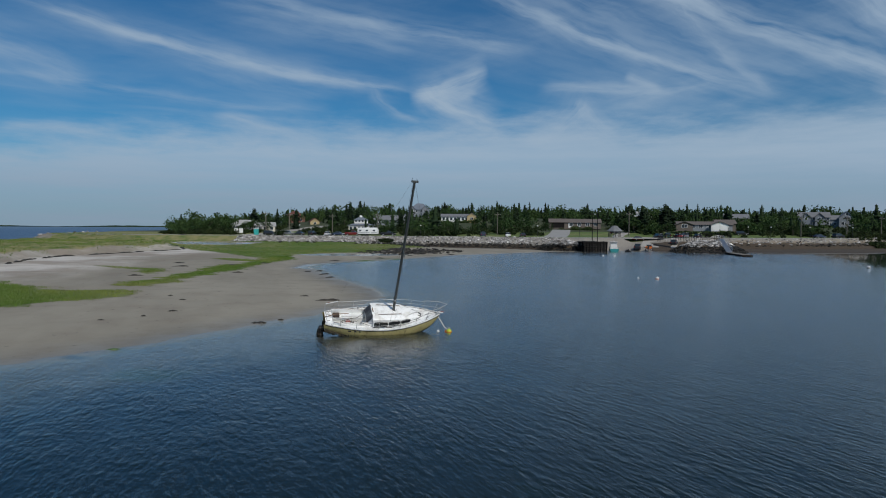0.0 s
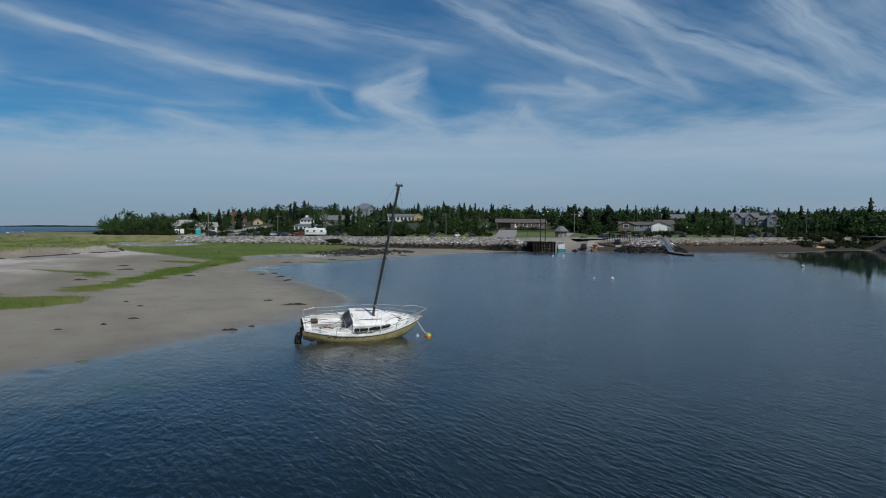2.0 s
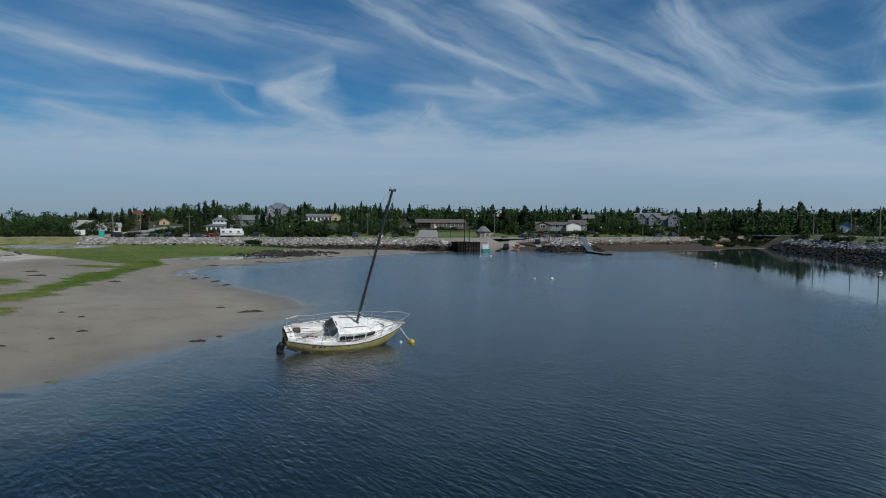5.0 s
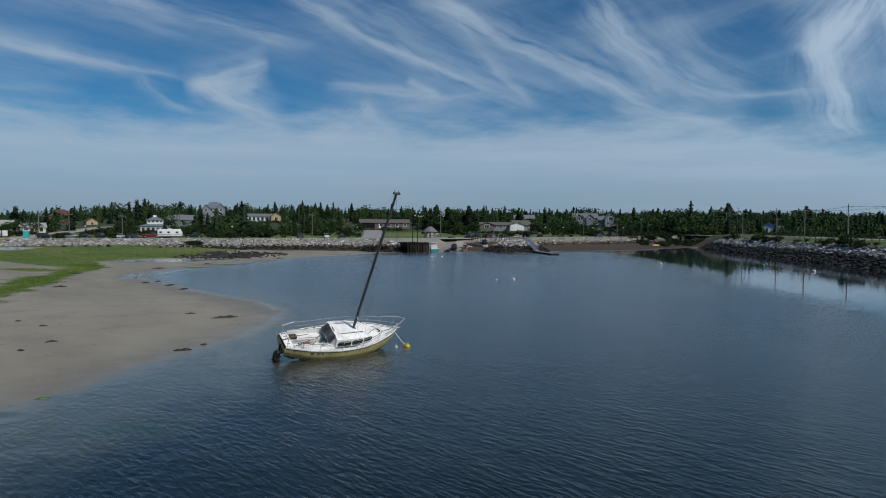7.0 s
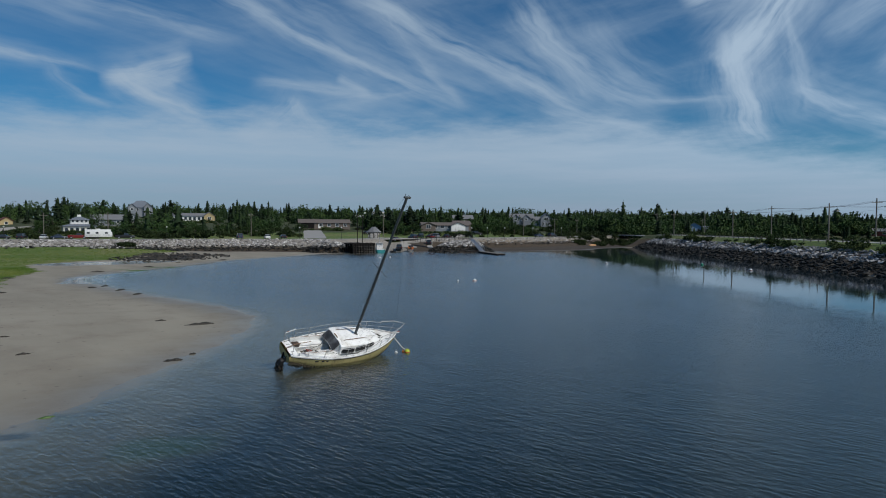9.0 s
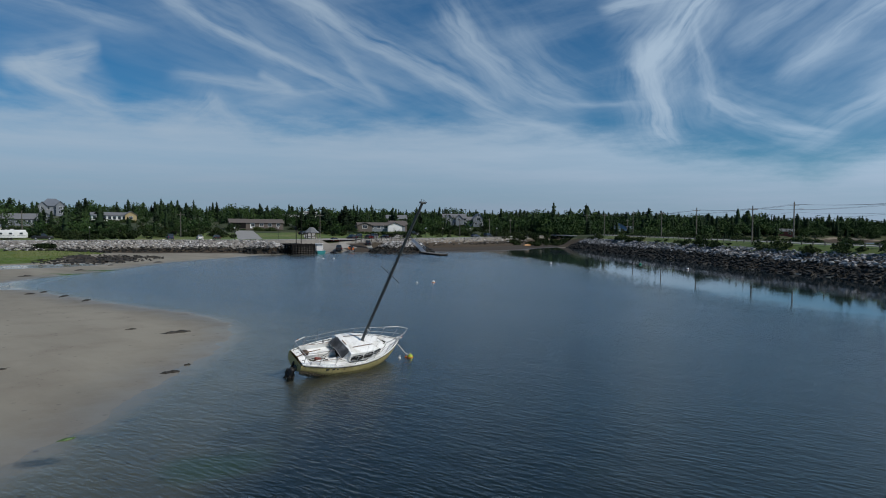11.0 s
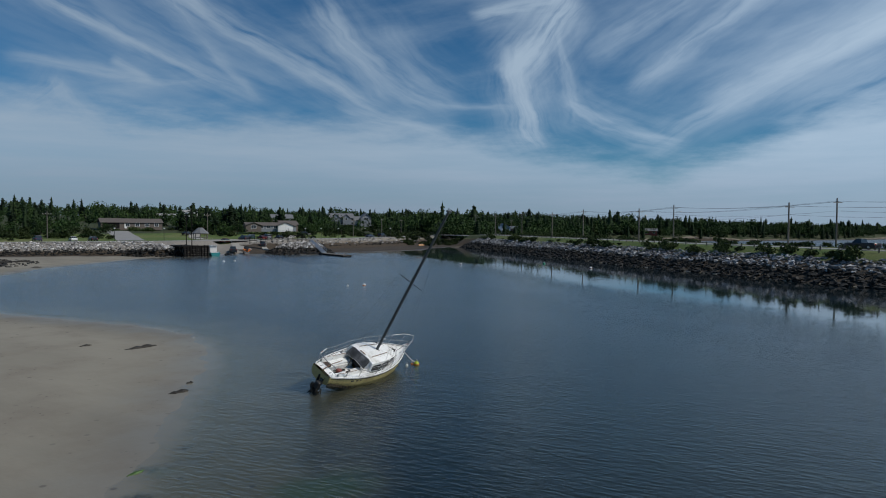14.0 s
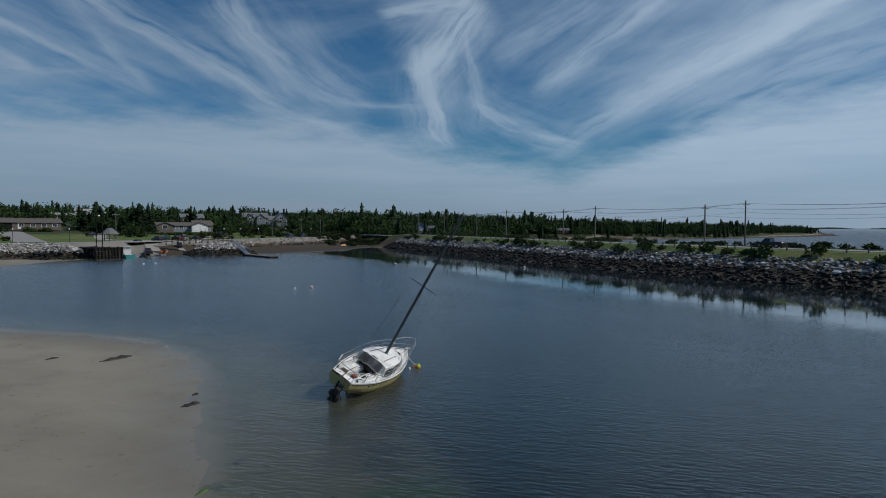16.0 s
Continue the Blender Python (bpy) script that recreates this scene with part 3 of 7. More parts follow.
def height(px, py):
    px, py = np.asarray(px, float), np.asarray(py, float)
    s = within_shape(px, py, LAND)
    s = s + np.where((px < 10) & (py < 150), (0.45 * waves(px, py, 71, 7) + 0.25 * waves(px, py, 73, 2.6)) * (1 - sstep(1, 7, np.abs(s))), 0)
    dr, sr = to_line(px, py, ROAD)
    r = dr * sr                                              # + : inland of the coast road's edge
    bank = 0.55 + (3.8 - 0.55) * np.clip((r + 7) / 7, 0, 1)
    flat = 0.95 * (1 - np.exp(-np.maximum(s, 0) / 42)) + 0.05 * waves(px, py, 3, 17) * sstep(4, 20, s)
    dd, sd = to_line(px, py, DUNE)
    dune = np.where(sd > 0, sstep(-0.5, 4.5, dd), 0) * (1.5 + 0.5 * waves(px, py, 5, 38)) * (py < 235) * (px < -40)
    dune = dune * sstep(-12, 10, np.minimum(s, 40) - 8)
    marsh = 1.15 * (1 - sstep(-22, 2, px)) * sstep(-46, -8, r)
    seaward = flat + dune + marsh * (1 - sstep(0, 6, np.where(sd > 0, dd, 0)))
    lawn = np.interp(r, [8, 20, 45, 80, 130, 200, 240], [0, 0.5, 2.5, 3.6, 6.3, 9.3, 10.0])
    wl = sstep(-10, 50, px)
    hill = 10.0 * sstep(8, 235, r) * (1 - wl) + lawn * wl + 4.5 * sstep(220, 600, r) + 0.7 * waves(px, py, 8, 90) * sstep(40, 120, r)
    hill = hill * sstep(0, 150, s)
    inland = 3.8 + hill
    z = np.where(r > 0, inland, np.where(r > -7, np.maximum(bank, seaward), np.minimum(seaward, 3.0)))
    z = np.where(r > -7, np.minimum(z, 0.3 + np.maximum(s, 0) * 0.4), z)
    # boat ramp
    along = (px - 63) * 0.33 + (py - 193) * 0.944
    across = (px - 63) * 0.944 - (py - 193) * 0.33
    w = (1 - sstep(6, 9, np.abs(across))) * (1 - sstep(24, 30, along)) * sstep(-4, 0, along)
    z = z * (1 - w) + w * np.clip(0.14 * along, -1, 3.8)
    # stone causeway
    dc, _ = to_line(px, py, CENTRE)
    crest = np.interp(s, [0, 8, 11.5, 13, 40], [0.0, 3.5, 4.85, 5.0, 5.0])
    wc = (1 - sstep(21, 27, dc)) * (px > 40)
    z = z * (1 - wc) + wc * crest
    off = np.maximum(-s, 0)
    under = -np.minimum(np.where((px > 60) & (py < 205), off * 0.4, off * 0.021 + np.maximum(off - 9, 0) * 0.045), 2.6)
    z = np.where(s > 0, np.maximum(z, 0.012 * np.minimum(s, 3)), under)
    return z


def h1(x, y):
    return float(height(np.array([x]), np.array([y]))[0])


def steps(*spans):
    out = []
    for a, b, d in spans:
        out += list(np.arange(a, b, d))
    return np.array(out + [spans[-1][1]])


# turf and other covers, as outlines
TURF = [[(-64, 82), (-49.1, 69.7), (-44.7, 66.9), (-41.2, 64.2), (-38.3, 63.3), (-35.6, 63.5), (-33.8, 64.4), (-31.2, 62.1), (-29.8, 60), (-30.6, 58.2), (-32.3, 55.8), (-33.6, 53.9), (-34.6, 51.7), (-36, 50.4), (-56, 47)],
        [(-56.5, 102.8), (-48.2, 98.8), (-44.6, 96.9), (-41.4, 94.5), (-40.6, 89.4), (-39.8, 86), (-42.3, 87.8), (-45.5, 94.6), (-50, 97.2)],
        [(-36.7, 70), (-33.9, 68), (-32.5, 69), (-31.9, 75), (-33, 81.5), (-32.2, 86.7), (-33, 92), (-31.6, 98), (-33, 107), (-33, 117), (-31.7, 124.5), (-31, 131), (-34.5, 141), (-38, 139), (-36.9, 122.6), (-35.9, 112.5), (-38.6, 109), (-37.9, 100), (-36, 91), (-36.5, 84), (-35.2, 78.4), (-36.4, 75)],
        [(-46.6, 128), (-43.9, 130.8), (-38, 126.7), (-36.4, 121), (-42.4, 123.6)],
        [(-72, 176), (-63.9, 164.2), (-56.6, 156.3), (-49.3, 146.9), (-41.9, 136), (-35.3, 130.5), (-31, 131), (-34.5, 143), (-35.5, 148), (-31, 154.4), (-20, 164.6), (-17, 176), (-13, 188), (-6, 194), (-8, 206), (-30, 212.5), (-63, 211.5), (-100, 220), (-98, 206), (-88, 192), (-78, 184)]]
FILM = [[(-36, 147.5), (-31, 154), (-23, 156.6), (-13, 160), (-6, 156), (-17, 146.5), (-28, 143.5)], [(-26, 104), (-26, 116), (-20.5, 124), (-15, 123), (-20, 112), (-19.6, 103)],
        [(-88, 203), (-86, 213), (-74, 212), (-64, 207), (-57, 203), (-60, 195), (-69, 192), (-80, 194)]]
WEEDY = [[(-19, 166), (-15, 158), (-8, 156), (0, 168), (4, 182), (-4, 190), (-14, 180)]]


def build_ground():
    xs = steps((-1200, -420, 130), (-420, -240, 30), (-240, -100, 6), (-100, -30, 0.9), (-30, 0, 0.45), (0, 36, 0.9), (36, 180, 1.5), (180, 320, 7), (320, 1000, 20), (1000, 2600, 200))
    ys = steps((-900, -160, 100), (-160, 16, 6), (16, 28, 0.9), (28, 66, 0.45), (66, 150, 0.9), (150, 235, 1.1), (235, 300, 3), (300, 520, 7), (520, 1200, 25), (1200, 2400, 200))
    gx, gy = np.meshgrid(xs, ys)
    z = height(gx, gy)
    nx, ny = len(xs), len(ys)
    v = np.stack([gx, gy, z], -1).reshape(-1, 3)
    i = (np.arange(ny - 1)[:, None] * nx + np.arange(nx - 1)).ravel()
    f = np.stack([i, i + 1, i + nx + 1, i + nx], -1)
    me = bpy.data.meshes.new("ground")
    me.vertices.add(len(v))
    me.vertices.foreach_set("co", v.ravel())
    me.loops.add(f.size)
    me.loops.foreach_set("vertex_index", f.ravel())
    me.polygons.add(len(f))
    me.polygons.foreach_set("loop_start", np.arange(0, f.size, 4))
    me.polygons.foreach_set("use_smooth", np.ones(len(f), bool))
    me.update(calc_edges=True)
    px, py, s = gx.ravel(), gy.ravel(), within_shape(gx.ravel(), gy.ravel(), LAND)
    dr, sr = to_line(px, py, ROAD)
    r = dr * sr
    turf = np.full(px.shape, -8.0)
    for poly in TURF:
        turf = np.maximum(turf, within_shape(px, py, poly))
    dd, sd = to_line(px, py, DUNE)
    on_dune = np.where((py < 240) & (px < -40), dd * sd - 3.4, -8)
    turf = np.maximum(turf, np.minimum(on_dune, s - 14))
    turf = np.maximum(turf, np.minimum(r - 1, s - 4))
    turf = np.maximum(turf, np.where((px < -64) & (r > -12) & (s > 20), 4, -8))
    turf = np.where((px > -70) & (px < 140) & (r > -6.0) & (r < 1.5), -8.0, turf)
    turf = np.where(within_shape(px, py, FILM[2]) > 0, -within_shape(px, py, FILM[2]) * 2, turf)
    dc, _ = to_line(px, py, CENTRE)
    turf = np.where((dc < 24) & (px > 40), np.minimum(s - 8.0, 8), turf)
    turf = np.where(px > 205, s - 15, turf)
    turf = np.clip(turf, -8, 8)
    weedy = np.full(px.shape, -8.0)
    for poly in WEEDY:
        weedy = np.maximum(weedy, within_shape(px, py, poly) - 2.2 + 2.5 * waves(px, py, 61, 9))
    weedy = np.maximum(weedy, np.where((px > 64) & (px < 190) & (s > 0), np.minimum(s * 2, -r - 3.0), -8))
    weedy = np.maximum(weedy, np.where((px < 46) & (px > -6), 3.5 - np.abs(r + 8.5), -8))
    weedy = np.where(px > 205, 13.0 - s, weedy)
    weedy = np.clip(np.where((dc < 21) & (px > 60), 9.5 - s, weedy), -8, 8)
    gravelly = np.where(((r > np.where(px > 92, -1.5, -6.5)) & (r < 1.0) & (px > -70) & (px < 135)), 3, -3) + np.where((np.abs((px - 66) * 0.944 - (py - 200) * 0.33) < 12) & (r > -22) & (r < 14), 6, 0)
    dry = np.where((py < 230) & (px < -30), 4 - np.abs(dd - 4) * 0.27 - np.where(sd > 0, 3, 0), -8)
    wooded = np.where((px > 170) | (r > 60), 1.0, 0.0)
    for nm, arr in (("turf", turf), ("weedy", weedy), ("gravelly", np.clip(gravelly, -6, 6)), ("wooded", wooded), ("dry", np.clip(dry, -8, 8)),
                    ("film", np.clip(np.maximum.reduce([within_shape(px, py, q) for q in FILM]), -4, 4)), ("drowned", np.clip(np.maximum.reduce([1.0 - np.hypot((px - a) / q, (py - b) / w) for a, b, q, w in ((-11.5, 43.5, 1.1, 0.6), (-16.2, 36.9, 1.2, 0.6), (-17.2, 35.4, 1.5, 0.7), (-15.4, 38.3, 0.8, 0.4), (-19.4, 33.2, 1.2, 0.6))]), -3, 3)),
                    ("algae", np.clip(np.maximum(1.5 - np.hypot((px + 14.0) * 0.7, (py - 30.0)), 0.7 - np.hypot(px + 17.7, py - 35.0)), -3, 3))):
        at = me.attributes.new(nm, "FLOAT", "POINT")
        at.data.foreach_set("value", arr.astype(np.float32))
    me.materials.append(GROUND)
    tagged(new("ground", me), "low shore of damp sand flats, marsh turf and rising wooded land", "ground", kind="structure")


build_ground()


def build_water():
    """The water's surface; finer along the spit, where it carries its distance from the shore."""
    xs, ys = steps((-4950, -90, 810), (-90, 20, 0.8), (20, 4950, 986)), steps((-4950, 10, 992), (10, 150, 0.8), (150, 4950, 960))
    gx, gy = np.meshgrid(xs, ys)
    v = np.stack([gx, gy, gx * 0], -1).reshape(-1, 3)
    nx = len(xs)
    i = (np.arange(len(ys) - 1)[:, None] * nx + np.arange(nx - 1)).ravel()
    me = mass("water", [(v, np.concatenate([np.stack([i, i + 1, i + nx + 1], -1), np.stack([i, i + nx + 1, i + nx], -1)]))], WATER)
    off = np.where((np.abs(v[:, 0] + 35) < 58) & (np.abs(v[:, 1] - 80) < 75), -within_shape(v[:, 0], v[:, 1], LAND), 20.0)
    at = me.attributes.new("offshore", "FLOAT", "POINT")
    at.data.foreach_set("value", np.clip(off, -5, 20).astype(np.float32))
    tagged(new("water", me), "dark blue rippled sea water of a sheltered cove", "water", kind="structure")


build_water()


def ribbon(line, off0, off1, z_of, step=3.0):
    """A strip that follows a polyline between two offsets (to the left of its way)."""
    pts = [Vector(p) for p in line]
    dense = []
    for a, b in zip(pts[:-1], pts[1:]):
        n = max(1, int((b - a).length / step))
        dense += [a.lerp(b, k / n) for k in range(n)]
    dense.append(pts[-1])
    sm = dense
    for _ in range(6):
        sm = [sm[0]] + [(sm[i - 1] + sm[i] * 2 + sm[i + 1]) / 4 for i in range(1, len(sm) - 1)] + [sm[-1]]
    rows = []
    for i, p in enumerate(sm):
        d = (sm[min(i + 1, len(sm) - 1)] - sm[max(i - 1, 0)]).normalized()
        n = Vector((-d.y, d.x))
        rows.append((p, d, n))
    shape = Shape()
    v, f = [], []
    for p, d, n in rows:
        for o in (off0, off1):
            q = p + n * o
            v.append((q.x, q.y, z_of(q.x, q.y)))
    for i in range(len(rows) - 1):
        f.append((2 * i, 2 * i + 1, 2 * i + 3, 2 * i + 2))
    m = len(v)
    v += [(x, y, z - 0.3) for x, y, z in v]
    f += [(a + m, d + m, c + m, b + m) for a, b, c, d in f]
    for i in range(len(rows) - 1):
        f.append((2 * i, 2 * i + 2, 2 * i + 2 + m, 2 * i + m))
        f.append((2 * i + 1, 2 * i + 1 + m, 2 * i + 3 + m, 2 * i + 3))
    shape.add(v, f)
    return shape, rows


coast, coast_rows = ribbon(ROAD[1:14], 1.2, 7.2, lambda x, y: max(3.86, h1(x, y) + 0.05))
solo("road", coast, M_ASPHALT, "worn grey asphalt coast road behind the stone bank", "road", kind="structure")
bank_road, bank_rows = ribbon(CENTRE[::-1] + [(188, 208), (198, 232), (203, 252)], 1.0, 6.5, lambda x, y: 5.08 if y < 185 else max(4.4, h1(x, y) + 0.12))
solo("road", bank_road, M_ASPHALT, "sunlit grey road along the top of the causeway", "road", kind="structure")
# tracks and driveways
for k, (line, w, lab) in enumerate([
    ([(-73, 226), (-72, 240), (-71.5, 258), (-71, 278), (-69, 297), (-64, 312), (-56, 322)], 8.5, "pale gravel road climbing the hill"),
    ([(38.5, 219), (46, 250), (53.5, 285)], 8.0, "grey asphalt driveway to a long bungalow"),
    ([(86, 218), (98, 230), (112, 250)], 5.0, "pale driveway beside a mown lawn"),
    ([(68, 199), (72, 210), (76, 218)], 11.0, "pale gravel parking at the head of the boat ramp"),
    ([(76, 217), (62, 226), (70, 250), (84, 280)], 4.0, "pale gravel lane between lawns"),
]):
    strip, _ = ribbon(line, -w / 2, w / 2, lambda x, y: max(h1(x, y), h1(x + 1.5, y), h1(x - 1.5, y)) + 0.07)
    solo("driveway", strip, M_GRAVEL if k not in (1,) else M_ASPHALT, lab, "driveway", kind="structure")

# ---- boulders ----
rng = np.random.RandomState(11)


def boulder_proto(seed):
    r = np.random.RandomState(seed)
    b = bmesh.new()
    for _ in range(11):
        p = r.normal(size=3)
        p /= np.linalg.norm(p)
        b.verts.new(Vector(p * (0.75 + 0.3 * r.rand())))
    hull = bmesh.ops.convex_hull(b, input=b.verts[:])
    junk = list({g for g in hull["geom_interior"] + hull["geom_unused"] if isinstance(g, bmesh.types.BMVert)})
    bmesh.ops.delete(b, geom=junk, context="VERTS")
    b.verts.index_update()
    vs = np.array([v.co[:] for v in b.verts])
    fs = [[v.index for v in f.verts] for f in b.faces]
    b.free()
    return vs, fs


PROTOS = [boulder_proto(s) for s in range(9)]
PROTO_MESH = {}


def revetment(name, label, spots, dry_mat, wet_mat, wet_to, near):
    """spots: (x, y, z, size). Those picked by near() are boulders of their own; the rest is joined."""
    base = thing(name, I4, label, "rock bank", kind="structure")
    singles, bulk = [], {0: Shape(), 1: Shape()}
    for x, y, z, size in spots:
        k = rng.randint(len(PROTOS))
        wet = z < wet_to + rng.uniform(-0.35, 0.35)
        flat = (rng.uniform(0.9, 1.5), rng.uniform(0.8, 1.2), rng.uniform(0.6, 0.9))
        if near(x, y) and len(singles) < 300:
            key = (k, wet, dry_mat.name)
            if key not in PROTO_MESH:
                PROTO_MESH[key] = Shape().add(*PROTOS[k]).mesh("boulder", wet_mat if wet else dry_mat)
            ob = new("boulder", PROTO_MESH[key])
            ob.parent = base
            ob.matrix_basis = Matrix.LocRotScale((x, y, z), Euler((rng.rand() * 0.7, rng.rand() * 0.7, rng.rand() * 6.3)), Vector(flat) * size)
            singles.append(ob)
        else:
            v, f = PROTOS[k]
            a = rng.rand() * 6.28
            m = np.array([[math.cos(a), -math.sin(a), 0], [math.sin(a), math.cos(a), 0], [0, 0, 1]])
            t = rng.rand() * 0.6
            m = m @ np.array([[1, 0, 0], [0, math.cos(t), -math.sin(t)], [0, math.sin(t), math.cos(t)]])
            bulk[int(wet)].add((v * flat * size) @ m.T + (x, y, z), f)
    for wet, mt in ((0, dry_mat), (1, wet_mat)):
        if bulk[wet].f:
            ob = part("boulders", bulk[wet].mesh("boulders", mt, fix=False), None, base)
            tagged(ob, "wet weed-dark boulders" if wet else "dry grey boulders", kind="stuff")
    return base


def along_line(line, n):
    seg = [math.hypot(b[0] - a[0], b[1] - a[1]) for a, b in zip(line[:-1], line[1:])]
    tot = sum(seg)
    for _ in range(n):
        u = rng.rand() * tot
        for (a, b), l in zip(zip(line[:-1], line[1:]), seg):
            if u <= l:
                d = ((b[0] - a[0]) / l, (b[1] - a[1]) / l)
                yield a[0] + d[0] * u, a[1] + d[1] * u, d
                break
            u -= l


def grounded(spots, mounds=()):
    """Sets the boulders on the ground, or on the heap that the first of them make."""
    a = np.array(spots)
    z = height(a[:, 0], a[:, 1])
    z[:len(mounds)] = np.maximum(z[:len(mounds)], mounds)
    return [(x, y, q + g, size) for (x, y, q, size), g in zip(spots, z)]


def causeway_spots():
    out = []
    for x, y, d in along_line(WALL[:-2], 9000):
        o = rng.rand() ** 0.9 * 9.5 - 0.6
        qx, qy = x - d[1] * o, y + d[0] * o
        size = (0.16 + 0.40 * rng.rand() ** 1.8) * (1.12 if o < 6 else 0.85)
        out.append((qx, qy, size * rng.uniform(0.0, 0.5), size))
    return grounded(out)


revetment("rock_revetment", "steep bank of dark grey quarry boulders, weed-black at the waterline", causeway_spots(), M_ROCK, M_ROCK_WEED, 2.1, lambda x, y: y < 62 and x < 100)


def north_spots():
    out = []
    for x, y, d in along_line([(-71, 221)] + ROAD[3:8], 4200):
        o = rng.uniform(-7.2, 0.2) if x > -12 else rng.uniform(-5.6, 0.2)
        qx, qy = x - d[1] * o, y + d[0] * o
        size = 0.16 + 0.34 * rng.rand() ** 1.5
        out.append((qx, qy, size * 0.15, size))
    for x, y in ((-53, 205), (-50.5, 206.5), (-47.5, 205), (-43, 206), (-41.8, 205.2), (-44.5, 207)):   # flat stones in the marsh
        out.append((x, y, 0.1, rng.uniform(0.5, 0.8)))
    for _ in range(420):                                     # weed-dark stones on the flats below
        a, q = rng.rand() * 6.28, rng.rand() ** 0.6
        x, y = -8 + 13 * q * math.cos(a), 173 + 17 * q * math.sin(a)
        out.append((x + 0.35 * (y - 173), y, 0.02, rng.uniform(0.15, 0.55) * rng.rand() ** 0.5 + 0.08))
    return grounded(out)


revetment("rock_revetment", "sloping bank of pale grey boulders below the coast road", north_spots(), M_ROCK_PALE, M_ROCK_WEED, 1.9, lambda x, y: -6 < x < 42 and y < 216)


def mole_spots():
    out, mounds = [], []
    for _ in range(1100):                                     # mound that carries the gangway
        a, q = rng.rand() * 6.28, rng.rand() ** 0.5
        x, y = 79 + 11 * q * math.cos(a), 188 + 10 * q * math.sin(a)
        size = 0.16 + 0.36 * rng.rand() ** 1.4
        out.append((x, y, 0.1, size))
        mounds.append(3.6 * (1 - q ** 2.2) - 0.2)
    for _ in range(560):                                     # mound behind the timber wharf
        a, q = rng.rand() * 6.28, rng.rand() ** 0.5
        x, y = 37.0 + 8 * q * math.cos(a), 195 + 7 * q * math.sin(a)
        size = 0.16 + 0.38 * rng.rand() ** 1.4
        out.append((x, y, 0.1, size))
        mounds.append(3.5 * (1 - q ** 2.4) - 0.2)
    for x, y, d in along_line(ROAD[9:13], 520):
        o = rng.uniform(-5.5, 0.0)
        qx, qy = x - d[1] * o, y + d[0] * o
        size = rng.uniform(0.25, 0.5)
        out.append((qx, qy, size * 0.15, size))
    for x, y, d in along_line([(-182, 120), (-172, 246), (-190, 330)], 160):
        o = rng.uniform(-9, 0)
        out.append((x - d[1] * o, y + d[0] * o, 0.2, rng.uniform(0.4, 1.1)))
    for _ in range(190):                                     # low row of stones in front of the bank
        u = rng.rand()
        out.append((-28 + 24 * u, 204 - 3 * u + rng.uniform(-2.5, 2.5), 0.15, rng.uniform(0.25, 0.6)))
    return grounded(out, mounds)


revetment("rock_revetment", "mounds of pale boulders round the wharf and gangway", mole_spots(), M_ROCK_PALE, M_ROCK_WEED, 1.9, lambda x, y: y < 188 and x > 60)

# ---- trees and shrubs ----


def spruce_mesh(seed, tall, tiers, ragged, arms=9):
    """Drooping whorls of boughs round a dark inner cone; narrow at the tip, uneven at the foot."""
    r = np.random.RandomState(seed)
    s = Shape()
    rad = tall * r.uniform(0.19, 0.31)
    full = r.uniform(0.36, 0.68)
    lean = r.uniform(-0.02, 0.02, 2) * tall
    core = []
    for u in (0.06, 0.3, 0.6, 0.9):
        q = rad * 0.5 * (1 - u) ** full + 0.03
        core.append([(q * math.cos(a) + lean[0] * u, q * math.sin(a) + lean[1] * u, tall * u) for a in [k * math.pi / 3 for k in range(6)]])
    s.ring_loft(core, caps=(False, False))
    for i in range(tiers):
        u = (i + 0.4) / tiers
        z = tall * (0.07 + 0.91 * u)
        reach = rad * (1 - u) ** full * r.uniform(0.6, 1.3) + 0.10
        n = max(4, int(arms - (arms - 4) * u))
        a0 = r.rand() * 6.28
        step = tall / tiers
        for k in range(n):
            if r.rand() < ragged * (1 - u * 0.7):
                continue
            a = a0 + 6.283 * k / n + r.uniform(-0.3, 0.3)
            ln = reach * r.uniform(0.45, 1.45)
            drop = ln * r.uniform(0.1, 0.45)
            w = ln * r.uniform(0.22, 0.36) + 0.05
            c, d = math.cos(a), math.sin(a)
            ox, oy = lean[0] * u, lean[1] * u
            mid, lift = ln * 0.5, z - drop * 0.35
            s.add([(ox, oy, z + 0.35 * step), (ox + c * mid - d * w, oy + d * mid + c * w, lift - 0.15 * step), (ox + c * ln, oy + d * ln, z - drop), (ox + c * mid + d * w, oy + d * mid - c * w, lift - 0.15 * step), (ox + c * mid, oy + d * mid, lift - 0.8 * step)],
                  [(0, 1, 2), (0, 2, 3), (1, 4, 2), (4, 3, 2)])
    s.add([(lean[0], lean[1], tall * 1.02), (0.09 + lean[0], lean[1], tall * 0.9), (lean[0] - 0.05, lean[1] + 0.08, tall * 0.9), (lean[0] - 0.05, lean[1] - 0.08, tall * 0.9)], [(0, 1, 2), (0, 2, 3), (0, 3, 1)])
    return s


